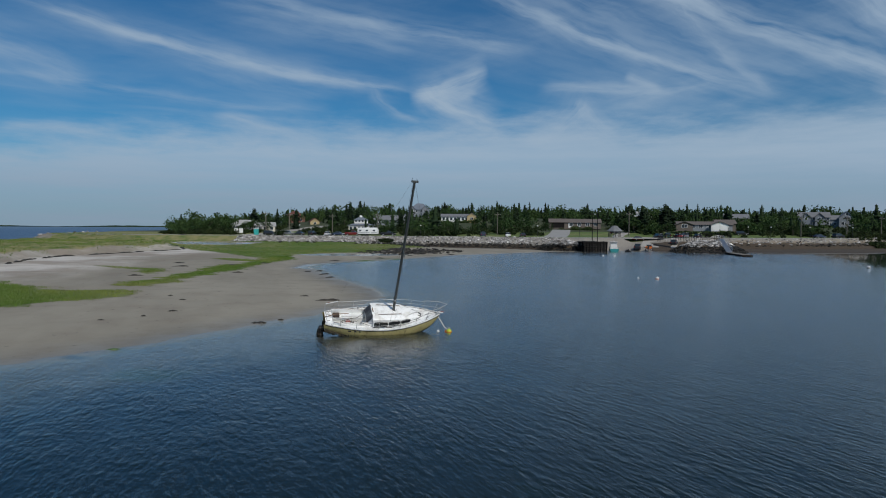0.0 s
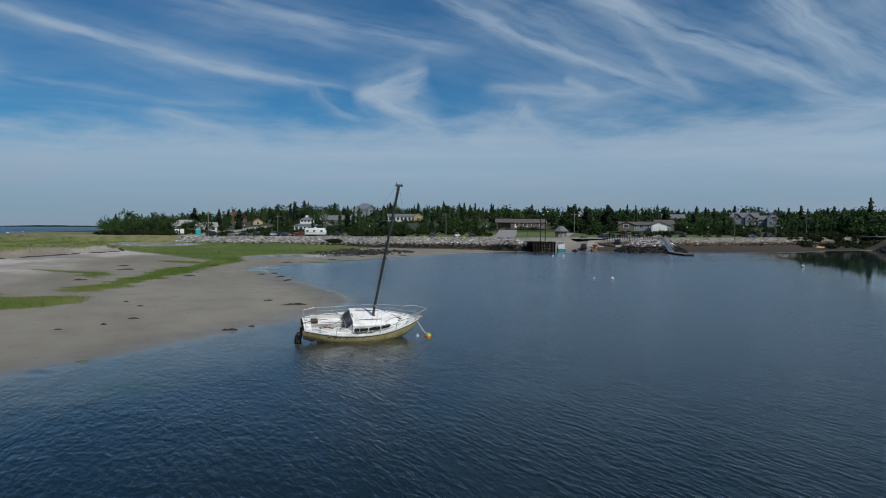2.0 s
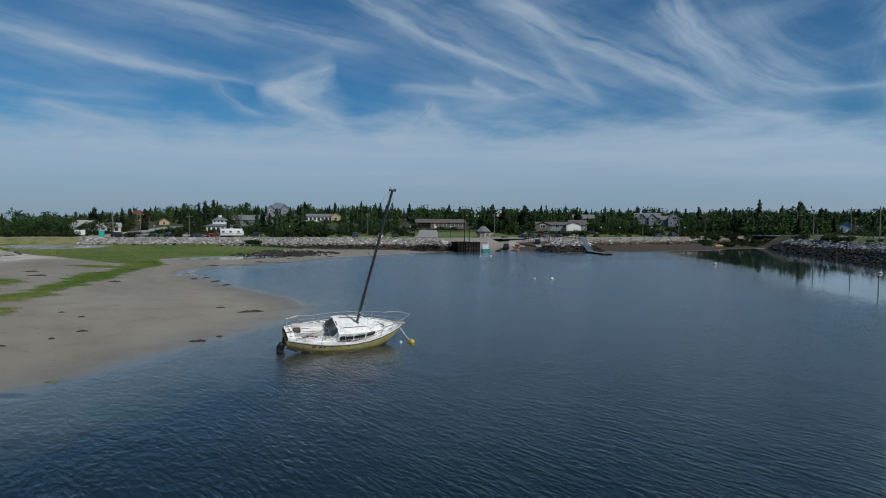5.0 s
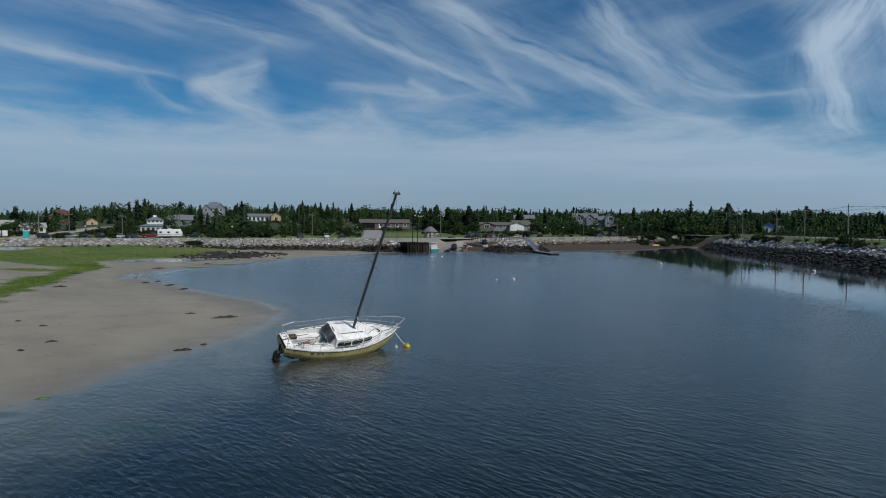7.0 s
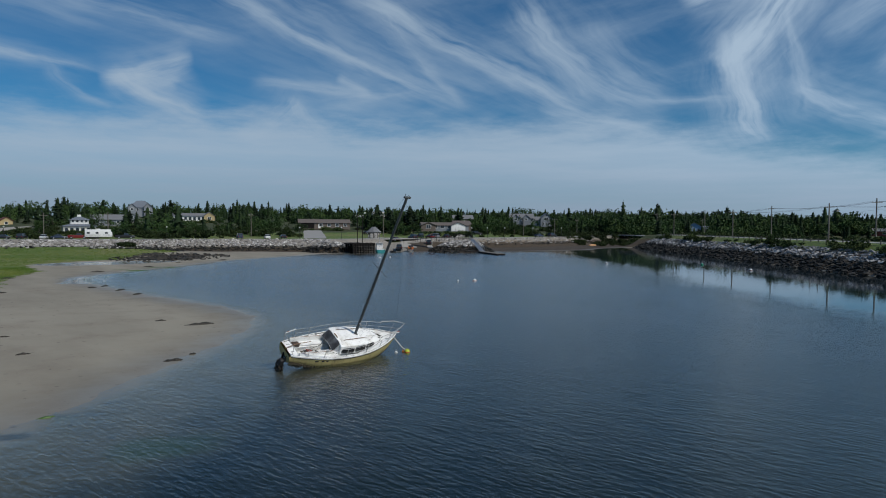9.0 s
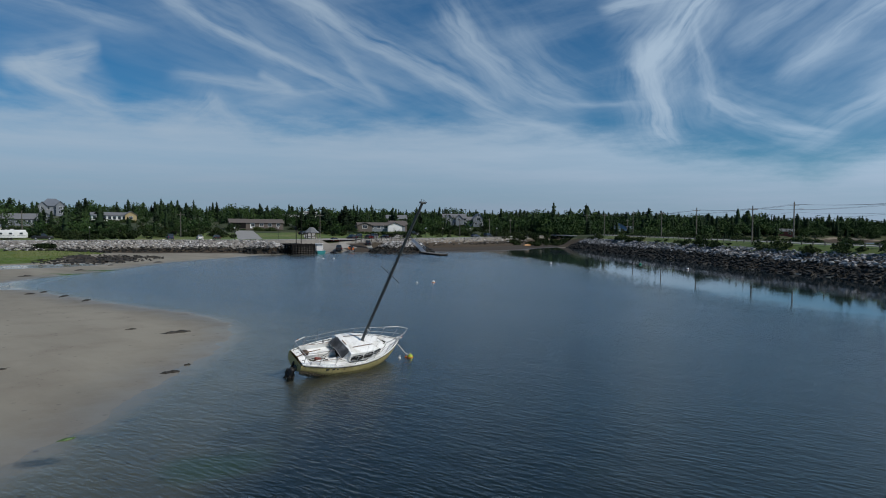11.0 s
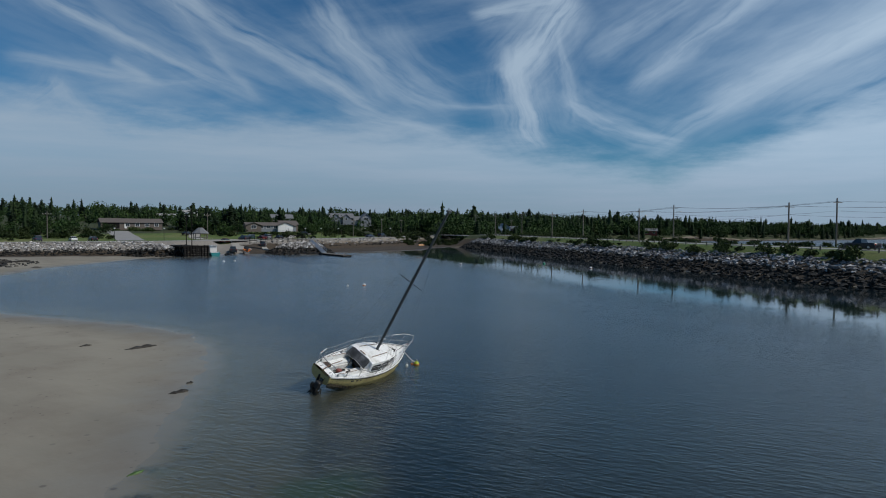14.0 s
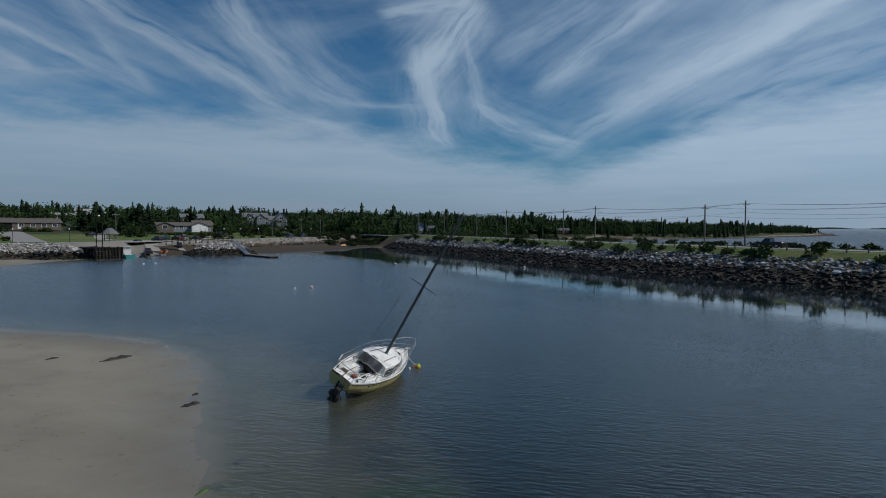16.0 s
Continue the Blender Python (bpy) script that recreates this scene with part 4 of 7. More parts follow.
def leafy_mesh(seed, tall, wide, n, leaf):
    """Clumps of leaves round several boughs, with gaps between them."""
    r = np.random.RandomState(seed)
    s = Shape()
    boughs = []
    for _ in range(9):
        a, q = r.rand() * 6.28, r.rand() ** 0.6
        boughs.append((math.cos(a) * wide * 0.55 * q, math.sin(a) * wide * 0.55 * q, tall * r.uniform(0.4, 0.92) - 0.12 * tall * q))
    for _ in range(n):
        bx, by, bz = boughs[r.randint(len(boughs))]
        d = r.normal(size=3)
        d /= np.linalg.norm(d)
        q = r.rand() ** 0.4 * wide * 0.30
        c = np.array([bx, by, bz]) + d * q * (1, 1, 0.8)
        c[2] = max(c[2], 0.08 * tall)
        for _ in range(2):
            e1, e2 = r.normal(size=3), r.normal(size=3)
            e1, e2 = e1 / np.linalg.norm(e1) * leaf, e2 / np.linalg.norm(e2) * leaf
            s.add([c, c + e1, c + e1 * 0.6 + e2, c + e2 * 0.7 - e1 * 0.2], [(0, 1, 2, 3)])
    return s, boughs


def make_tree(kind, seed):
    r = np.random.RandomState(seed + 50)
    if kind == "spruce":
        tall = r.uniform(8.0, 11.5)
        t = thing("spruce_tree", I4, "dark green ragged spruce among the shore woods", "tree", "shore woods")
        part("trunk", Shape().tube([(0, 0, -0.6), (0, 0, tall * 0.5), (0, 0, tall * 0.97)], [0.17, 0.1, 0.02], 6), M_BARK, t)
        part("crown", spruce_mesh(seed, tall, r.randint(16, 23), r.uniform(0.05, 0.3)).mesh("crown", M_SPRUCE, fix=False), None, t)
    else:
        tall, wide = r.uniform(5.0, 7.5), r.uniform(4.5, 6.5)
        crown, boughs = leafy_mesh(seed, tall, wide, 520, 0.34)
        t = thing("broadleaf_tree", I4, "rounded green broadleaf tree beside the houses", "tree", "garden trees")
        tr = Shape().tube([(0, 0, -0.5), (0.1, 0, tall * 0.35), (0, 0.1, tall * 0.7)], [0.2, 0.14, 0.05], 6)
        for b in boughs[:5]:
            tr.tube([(0.05, 0, tall * 0.3), (b[0] * 0.6, b[1] * 0.6, b[2] * 0.85), b], [0.08, 0.05, 0.02], 5)
        part("trunk", tr, M_BARK, t)
        part("crown", crown.mesh("crown", M_LEAF, fix=False), None, t)
    return t


spruces = [make_tree("spruce", s) for s in range(9)]
leafies = [make_tree("leaf", s) for s in range(6)]
trng = np.random.RandomState(77)
used = {id(o): False for o in spruces + leafies}


def plant(protos, x, y, scale=1.0, sink=0.1):
    ob = protos[trng.randint(len(protos))]
    m = Matrix.Translation((x, y, h1(x, y) - sink)) @ Matrix.Rotation(trng.rand() * 6.28, 4, "Z")
    sc = scale * trng.uniform(0.85, 1.15)
    if not used[id(ob)]:
        used[id(ob)] = True
        ob.matrix_basis = m @ Matrix.Diagonal((sc, sc, sc, 1))
        return ob
    c = copy_thing(ob, m)
    c.scale = (sc, sc, sc * trng.uniform(0.9, 1.12))
    return c


# clearings: house plots, lawns and lanes (x, y, radius)
CLEAR = [(-76, 248, 11), (-63, 246, 9), (-60, 268, 9), (-58, 286, 9), (-73, 262, 11), (-72, 280, 11), (-69, 298, 10), (-100, 426, 11), (-94, 398, 10), (-87, 368, 9), (-81, 343, 8), (-16, 408, 11), (-15, 388, 10), (-14, 368, 9), (-13, 350, 7), (40, 226, 9), (44, 240, 9), (50, 262, 10), (262, 262, 8), (248, 249, 8), (236, 238, 8), (224, 228, 7), (-72, 240, 9), (-70, 252, 9), (-67, 264, 10), (-66, 276, 10), (-65, 288, 10), (-64, 300, 10), (-62, 312, 9), (-56, 322, 8), (-52, 238, 8), (-57, 250, 7), (-72, 231, 8), (-76, 236, 8), (-88, 283, 13), (-37, 282, 12), (-37, 262, 12), (10, 348, 14), (10, 325, 14), (62, 292, 17), (62, 268, 22), (50, 240, 18), (108, 262, 17), (100, 240, 17), (130, 238, 14), (75, 235, 16),
         (203, 352, 15), (196, 330, 9), (-61, 245, 7), (-60, 258, 7), (-59, 270, 7), (-59, 283, 7), (-60, 297, 7), (-62, 312, 7), (-64, 328, 7), (-22, 240, 9), (20, 235, 12), (125, 413, 14), (120, 385, 12), (-18, 427, 12), (-94, 426, 10), (284, 281, 12), (276, 262, 10), (349, 214, 5), (341, 203, 6), (335, 196, 5), (-22, 330, 10),
         (-57, 235, 8), (-62, 340, 8),
         (8, 338, 13), (7, 322, 11), (6, 306, 10), (5, 290, 9), (5, 275, 8), (120, 398, 11), (115, 384, 10), (110, 370, 9), (105, 355, 8), (202, 336, 12), (196, 324, 11), (190, 312, 10), (184, 300, 9), (178, 288, 8)]


def is_clear(x, y, extra=0.0):
    return all((x - a) ** 2 + (y - b) ** 2 > (q + extra) ** 2 for a, b, q in CLEAR)


def wood_here(x, y):
    d, s = to_line(np.array([x]), np.array([y]), ROAD)
    return float(d[0] * s[0])


# single trees, by the stretch behind the road that lies nearest to the cove
count = 0
while count < 225:
    x, y = trng.uniform(-125, 330), trng.uniform(232, 470)
    r = wood_here(x, y)
    if r < 20 or x / y < (-0.30 if y < 330 else -0.36) or not is_clear(x, y, 1.0) or trng.rand() > 0.25 + r / 160:
        continue
    plant(spruces, x, y, trng.uniform(0.5, 0.95) if r > 60 else trng.uniform(0.4, 0.75))
    count += 1
count = 0
while count < 60:
    x, y = trng.uniform(-130, 320), trng.uniform(228, 330)
    r = wood_here(x, y)
    if r < 14 or r > 95 or x / y < -0.43 or not is_clear(x, y, -2.0):
        continue
    plant(leafies, x, y, 0.72 if r < 50 else 0.9)
    count += 1
for x, y in ((-112, 268), (-114, 276), (-104, 268), (-106, 262), (-98, 262), (-109, 275), (-118, 284), (-99, 272), (-92, 268), (-84, 270), (-76, 272), (-122, 290), (-104, 280), (-96, 266), (-93, 273), (-87, 272), (-82, 273), (-99, 275)):
    plant(leafies, x, y, 0.8)
for k in range(26):
    x, y = trng.uniform(78, 116), trng.uniform(278, 306)
    plant(spruces if trng.rand() < 0.6 else leafies, x, y, trng.uniform(0.75, 1.12))
for k in range(12):
    plant(spruces if trng.rand() < 0.5 else leafies, trng.uniform(76, 92), trng.uniform(256, 276), trng.uniform(0.6, 0.95))
for x, y, q in ((-39, 292, 1.35), (-52, 300, 1.1), (-70, 300, 1.0), (-20, 300, 1.0), (-8, 300, 1.0), (90, 280, 1.05), (97, 276, 1.1), (101, 284, 1.0), (86, 290, 1.05), (138, 278, 0.95), (-90, 300, 1.1), (-80, 305, 1.25)):
    plant(spruces, x, y, q)


def build_woods():
    """The mass of the woods behind, past what anyone could count."""
    r = np.random.RandomState(5)
    sp = [tri_of(spruce_mesh(100 + k, 9.0, 11, 0.2, 6)) for k in range(10)]
    lf = [tri_of(leafy_mesh(200 + k, 6.6, r.uniform(4.6, 6.6), 125, 0.5)[0]) for k in range(8)]
    bulk = [[], []]

    def drop(protos, pieces, x, y, z, sc):
        v, f = protos[r.randint(len(protos))]
        a = r.rand() * 6.28
        c, s = math.cos(a), math.sin(a)
        q = v * sc
        pieces.append((np.stack([q[:, 0] * c - q[:, 1] * s, q[:, 0] * s + q[:, 1] * c, q[:, 2] * r.uniform(0.85, 1.2)], -1) + (x, y, z), f))

    spots = []
    while len(spots) < 2700:                                 # mainland
        x, y = r.uniform(-200, 560), 245 + 330 * r.rand() ** 1.1
        spots.append((x, y, 30, 1.0))
    for _ in range(2900):                                     # east of the causeway and out along the point
        u = r.rand()
        x = 200 + 545 * u
        y = np.interp(x, [200, 262, 330, 420, 500, 640, 780], [212, 216, 208, 184, 154, 136, 110]) + r.rand() ** 1.3 * 110 * (1 - u) + r.rand() * 16
        spots.append((x, y, -70, 1.3 - 0.6 * u ** 1.5))
    arr = np.array(spots)
    hz = height(arr[:, 0], arr[:, 1])
    dr, sr = to_line(arr[:, 0], arr[:, 1], ROAD)
    inl = within_shape(arr[:, 0], arr[:, 1], LAND)
    stands = 0.5 + 0.5 * waves(arr[:, 0], arr[:, 1], 41, 70)             # stands of spruce between thickets
    growth = np.maximum(0.95 + 0.36 * waves(arr[:, 0], arr[:, 1], 43, 45), 0.55)
    for (x, y, lim, sc), z, d, q, ins, stand, grow in zip(spots, hz, dr, sr, inl, stands, growth):
        if d * q < lim or ins < (9 if x > 200 else 5) or x / y < -0.43 or not is_clear(x, y, 2.0):
            continue
        if r.rand() < (0.22 + 0.42 * stand if x / y > -0.33 else 0.08):
            drop(sp, bulk[0], x, y, z - 0.3, sc * grow * (0.5 + 0.75 * r.rand() ** 2.0))
        else:
            drop(lf, bulk[1], x, y, z - 0.3, sc * grow * (0.6 + 0.75 * r.rand()))
    w = thing("woods", I4, "dense dark spruce and broadleaf woods along the skyline", "woods", kind="stuff")
    for nm, b, mt in (("spruces", bulk[0], M_SPRUCE), ("broadleaves", bulk[1], M_LEAF)):
        tagged(part(nm, mass(nm, b, mt), None, w), kind="stuff")


build_woods()


def shrub_band(name, label, spots, mat=None):
    r = np.random.RandomState(len(spots))
    protos = [tri_of(leafy_mesh(300 + k, 1.0, 1.5, 150, 0.21)[0]) for k in range(6)]
    pieces = []
    lie = height(np.array([p[0] for p in spots]), np.array([p[1] for p in spots]))
    for (x, y, sc), g in zip(spots, lie):
        v, f = protos[r.randint(6)]
        a = r.rand() * 6.28
        c, s = math.cos(a) * sc, math.sin(a) * sc
        pieces.append((np.stack([v[:, 0] * c - v[:, 1] * s, v[:, 0] * s + v[:, 1] * c, v[:, 2] * sc * r.uniform(0.7, 1.1)], -1) + (x, y, g - 0.1), f))
    return tagged(new(name, mass(name, pieces, mat or M_SHRUB)), label, "shrubs", kind="stuff")


sr_ = np.random.RandomState(21)
spots = []
for x, y, d in along_line(WALL[:-2], 85):
    o = sr_.uniform(7.5, 10.5)
    spots.append((x - d[1] * o, y + d[0] * o, sr_.uniform(0.7, 1.9)))
for x, y, d in along_line(WALL[:-2], 150):
    o = sr_.uniform(19, 27)
    spots.append((x - d[1] * o, y + d[0] * o, sr_.uniform(0.6, 1.5)))
shrub_band("shrubs", "low dark green bushes along the grassy causeway verge", spots)
spots = []
while len(spots) < 620:
    x, y = sr_.uniform(-135, 300), sr_.uniform(224, 330)
    r = wood_here(x, y)
    if r < 10 or r > 80 or x / y < -0.42 or not is_clear(x, y, -3.0) or (38 < x < 80 and r < 60):
        continue
    spots.append((x, y, sr_.uniform(0.9, 2.6)))
for _ in range(60):
    spots.append((sr_.uniform(-112, -78), sr_.uniform(246, 266), sr_.uniform(0.8, 2.2)))
for _ in range(110):                                          # thicket between the road's bend and the causeway
    spots.append((sr_.uniform(150, 205), sr_.uniform(208, 250), sr_.uniform(0.9, 2.4)))
spots += [(-21 + 0.8 * k, 213 - 0.3 * k, 1.7) for k in range(5)]      # on the stone bank
shrub_band("shrubs", "tangle of green alder and wild rose above the road", spots)


def build_marsh_grass():
    r = np.random.RandomState(9)
    s = Shape()
    v, f = [], []
    for poly, n, tall in ((TURF[0], 7000, 0.26), (TURF[1], 1000, 0.2), (TURF[2], 4200, 0.22), (TURF[3], 500, 0.2), (TURF[4], 9000, 0.32)):
        xs, ys = [p[0] for p in poly], [p[1] for p in poly]
        px, py = r.uniform(min(xs) - 1, max(xs) + 1, n * 3), r.uniform(min(ys) - 1, max(ys) + 1, n * 3)
        wetland = within_shape(px, py, FILM[2])
        sd = within_shape(px, py, poly) + 1.6 * waves(px, py, 31, 6)
        keep = np.where((sd > r.uniform(-0.6, 1.0, len(px))) & (wetland < 0))[0][:n]
        z = height(px[keep], py[keep])
        for x, y, zz in zip(px[keep], py[keep], z):
            for _ in range(7):
                a, w, ht = r.rand() * 6.28, r.uniform(0.012, 0.03), tall * r.uniform(0.3, 0.8)
                lx, ly = r.uniform(-0.14, 0.14, 2)
                ox, oy = x + r.uniform(-0.3, 0.3), y + r.uniform(-0.3, 0.3)
                o = len(v)
                v += [(ox - w * math.cos(a), oy - w * math.sin(a), zz - 0.03), (ox + w * math.cos(a), oy + w * math.sin(a), zz - 0.03), (ox + lx, oy + ly, zz + ht)]
                f.append((o, o + 1, o + 2))
    s.v, s.f, s.k = v, f, [0] * len(f)
    tagged(new("marsh_grass", s.mesh("marsh_grass", M_BLADE, fix=False)), "bright green salt marsh grass in ragged patches", "grass", kind="stuff")
    v, f = [], []
    px, py = r.uniform(-175, -62, 9000), r.uniform(60, 260, 9000)
    dd, sd = to_line(px, py, DUNE)
    ins = within_shape(px, py, LAND)
    keep = np.where((sd > 0) & (dd > 1.5) & (ins > 14) & (dd < 90))[0]
    z = height(px[keep], py[keep])
    for x, y, zz in zip(px[keep], py[keep], z):
        for _ in range(6):
            a, w, ht = r.rand() * 6.28, r.uniform(0.03, 0.08), r.uniform(0.2, 0.5)
            ox, oy = x + r.uniform(-0.8, 0.8), y + r.uniform(-0.8, 0.8)
            o = len(v)
            v += [(ox - w * math.cos(a), oy - w * math.sin(a), zz - 0.05), (ox + w * math.cos(a), oy + w * math.sin(a), zz - 0.05), (ox + r.uniform(-0.3, 0.3), oy + r.uniform(-0.3, 0.3), zz + ht)]
            f.append((o, o + 1, o + 2))
    s = Shape()
    s.v, s.f, s.k = v, f, [0] * len(f)
    tagged(new("dune_grass", s.mesh("dune_grass", M_BLADE, fix=False)), "yellow-green dune grass over low sand dunes", "grass", kind="stuff")


build_marsh_grass()


def far_shore():
    """Low land across the bay, kilometres away."""
    r = np.random.RandomState(4)
    s = Shape()
    for a0, a1, d, hh in ((-60, -10, 4300, 13), (76, 92, 4400, 10)):
        n = 160
        top, bot = [], []
        for i in range(n + 1):
            a = radians(a0 + (a1 - a0) * i / n)
            u = i / n
            q = hh * (0.55 + 0.45 * math.sin(u * 9) * math.sin(u * 23 + 1)) * min(1, u * 9, (1 - u) * 9) + r.uniform(0, 1.8)
            x, y = math.sin(a) * d, math.cos(a) * d
            bot.append((x, y, -1))
            top.append((x * 1.004, y * 1.004, q))
        back = [(x * 1.02, y * 1.02, -1) for x, y, z in top]
        s.ring_loft([bot, top, back], closed=False, caps=(False, False))
    solo("backdrop", s, M_SPRUCE, "low dark wooded land on the far side of the bay", "distant land", kind="structure")


far_shore()

# ---- the grounded sailing boat ----


def weathered_paint(name, color, stain, rough, spots, drips, drip_len):
    """Old paint on a boat: blotches, dark specks of dirt and lichen, and rusty drips that run across it."""
    m = bpy.data.materials.new(name)
    m.use_nodes = True
    t = m.node_tree
    Ex.tree = t
    p = t.nodes["Principled BSDF"]
    tc = t.nodes.new("ShaderNodeTexCoord")
    vec = Ex(tc.outputs["Object"])
    x, y, z = split(vec)
    blot, fine = fuzz(vec, 1.3, 5.0, 0.6), fuzz(vec, 11.0, 5.0, 0.65)
    c = blend(ramp01(blot, 0.46, 0.72) * 0.65, color, stain)
    run = fuzz(xyz(x * 7.0, y * 7.0 / drip_len, z * 7.0 / drip_len), 1.0, 4.0, 0.6)
    c = blend(ramp01(run, 0.56, 0.70) * drips, c, tuple(0.35 * q for q in stain))
    c = blend(ramp01(fine, 0.60, 0.72) * spots, c, tuple(0.22 * q for q in stain))
    c = blend((1.0 - ramp01(cells(vec, 5.5), 0.05, 0.16)) * ramp01(blot, 0.44, 0.56) * spots, c, tuple(0.15 * q for q in stain))
    t.links.new(c.s, p.inputs["Base Color"])
    t.links.new((rough + (fine - 0.5) * 0.3).s, p.inputs["Roughness"])
    b = t.nodes.new("ShaderNodeBump")
    b.inputs["Strength"].default_value, b.inputs["Distance"].default_value = 0.4, 0.006
    t.links.new(fine.s, b.inputs["Height"])
    t.links.new(b.outputs[0], p.inputs["Normal"])
    return m


M_GEL = weathered_paint("chalky_white_gelcoat", (0.80, 0.80, 0.78), (0.50, 0.47, 0.41), 0.5, 0.75, 0.35, 3.0)
M_HULL = weathered_paint("faded_yellow_hull_paint", (0.46, 0.39, 0.17), (0.27, 0.22, 0.10), 0.5, 0.7, 0.7, 6.0)
M_FOUL = material("fouled_bottom_paint", (0.06, 0.05, 0.03), 0.8, vary=0.4, grain=6.0, bump=0.02)
M_ALU = material("weathered_aluminium_spar", (0.085, 0.095, 0.095), 0.55, metal=0.35, vary=0.2, grain=1.5)
M_STAIN = material("stainless_tube", (0.42, 0.42, 0.41), 0.55, metal=0.5, vary=0.1)
M_WIRE = material("rigging_wire", (0.10, 0.10, 0.10), 0.5, metal=0.5)
M_TEAK = material("grey_teak", (0.16, 0.10, 0.06), 0.8, vary=0.3, grain=8.0)
M_CRATE = material("brown_wood_box", (0.05, 0.032, 0.024), 0.7, vary=0.3, grain=5.0)
M_MESH = material("grey_dodger_cloth", (0.035, 0.037, 0.04), 0.6, vary=0.5, grain=9.0, alt=(0.12, 0.125, 0.13))
M_VINYL = pane_material("clear_vinyl", (0.34, 0.37, 0.40), 0.25)
M_PORT = pane_material("smoked_acrylic", (0.018, 0.020, 0.022), 0.08)
M_ROPE = material("bleached_rope", (0.55, 0.53, 0.47), 0.9, vary=0.2)
M_ROPE_DARK = material("weedy_rope_and_dark_lines", (0.03, 0.028, 0.02), 0.9, vary=0.3)
M_RED = material("faded_red_plastic", (0.22, 0.055, 0.04), 0.6, vary=0.25)
M_WHITEP = material("white_plastic", (0.55, 0.55, 0.54), 0.45, vary=0.06)
M_LIME = material("yellow_green_float", (0.36, 0.44, 0.03), 0.45, vary=0.12)
M_ORANGE = material("orange_float", (0.60, 0.16, 0.03), 0.45, vary=0.1)
M_GREEN = material("green_float", (0.01, 0.22, 0.12), 0.4, vary=0.1)
M_BLACK = material("black_plastic_and_hatch_shade", (0.016, 0.016, 0.017), 0.6, vary=0.2)
M_NAVY = material("dark_lettering", (0.02, 0.02, 0.025), 0.6)

ST_X = [-3.83, -3.2, -2.4, -1.5, -0.6, 0.3, 1.2, 2.0, 2.7, 3.25, 3.6, 3.83]


def beam(x):
    return float(np.interp(x, ST_X, [0.66, 0.84, 1.05, 1.20, 1.28, 1.29, 1.20, 1.00, 0.72, 0.42, 0.21, 0.03]))


def sheer(x):
    u = (x + 3.83) / 7.66
    return 0.84 - 0.10 * math.sin(math.pi * min(u * 1.25, 1)) + 0.34 * max(0, u - 0.25) ** 1.6


def keel_line(x):
    return float(np.interp(x, [-3.83, -3.2, -2.0, 0.0, 2.0, 3.0, 3.5, 3.83], [0.16, -0.02, -0.28, -0.42, -0.30, -0.02, 0.40, 0.98]))


def hull_ring(x, out=0.0):
    b, s, k = beam(x) + out, sheer(x), keel_line(x)
    prof = [(1.0, 1.0), (1.01, 0.86), (1.005, 0.66), (0.97, 0.46), (0.86, 0.26), (0.60, 0.10), (0.28, 0.025), (0.0, 0.0)]
    rake = -0.10 if x < -3.8 else 0.0
    pts = [(x + rake * q - 0.0, -b * w, k + (s - k) * q) for w, q in prof]
    return pts + [(px, -py, pz) for px, py, pz in pts[-2::-1]]


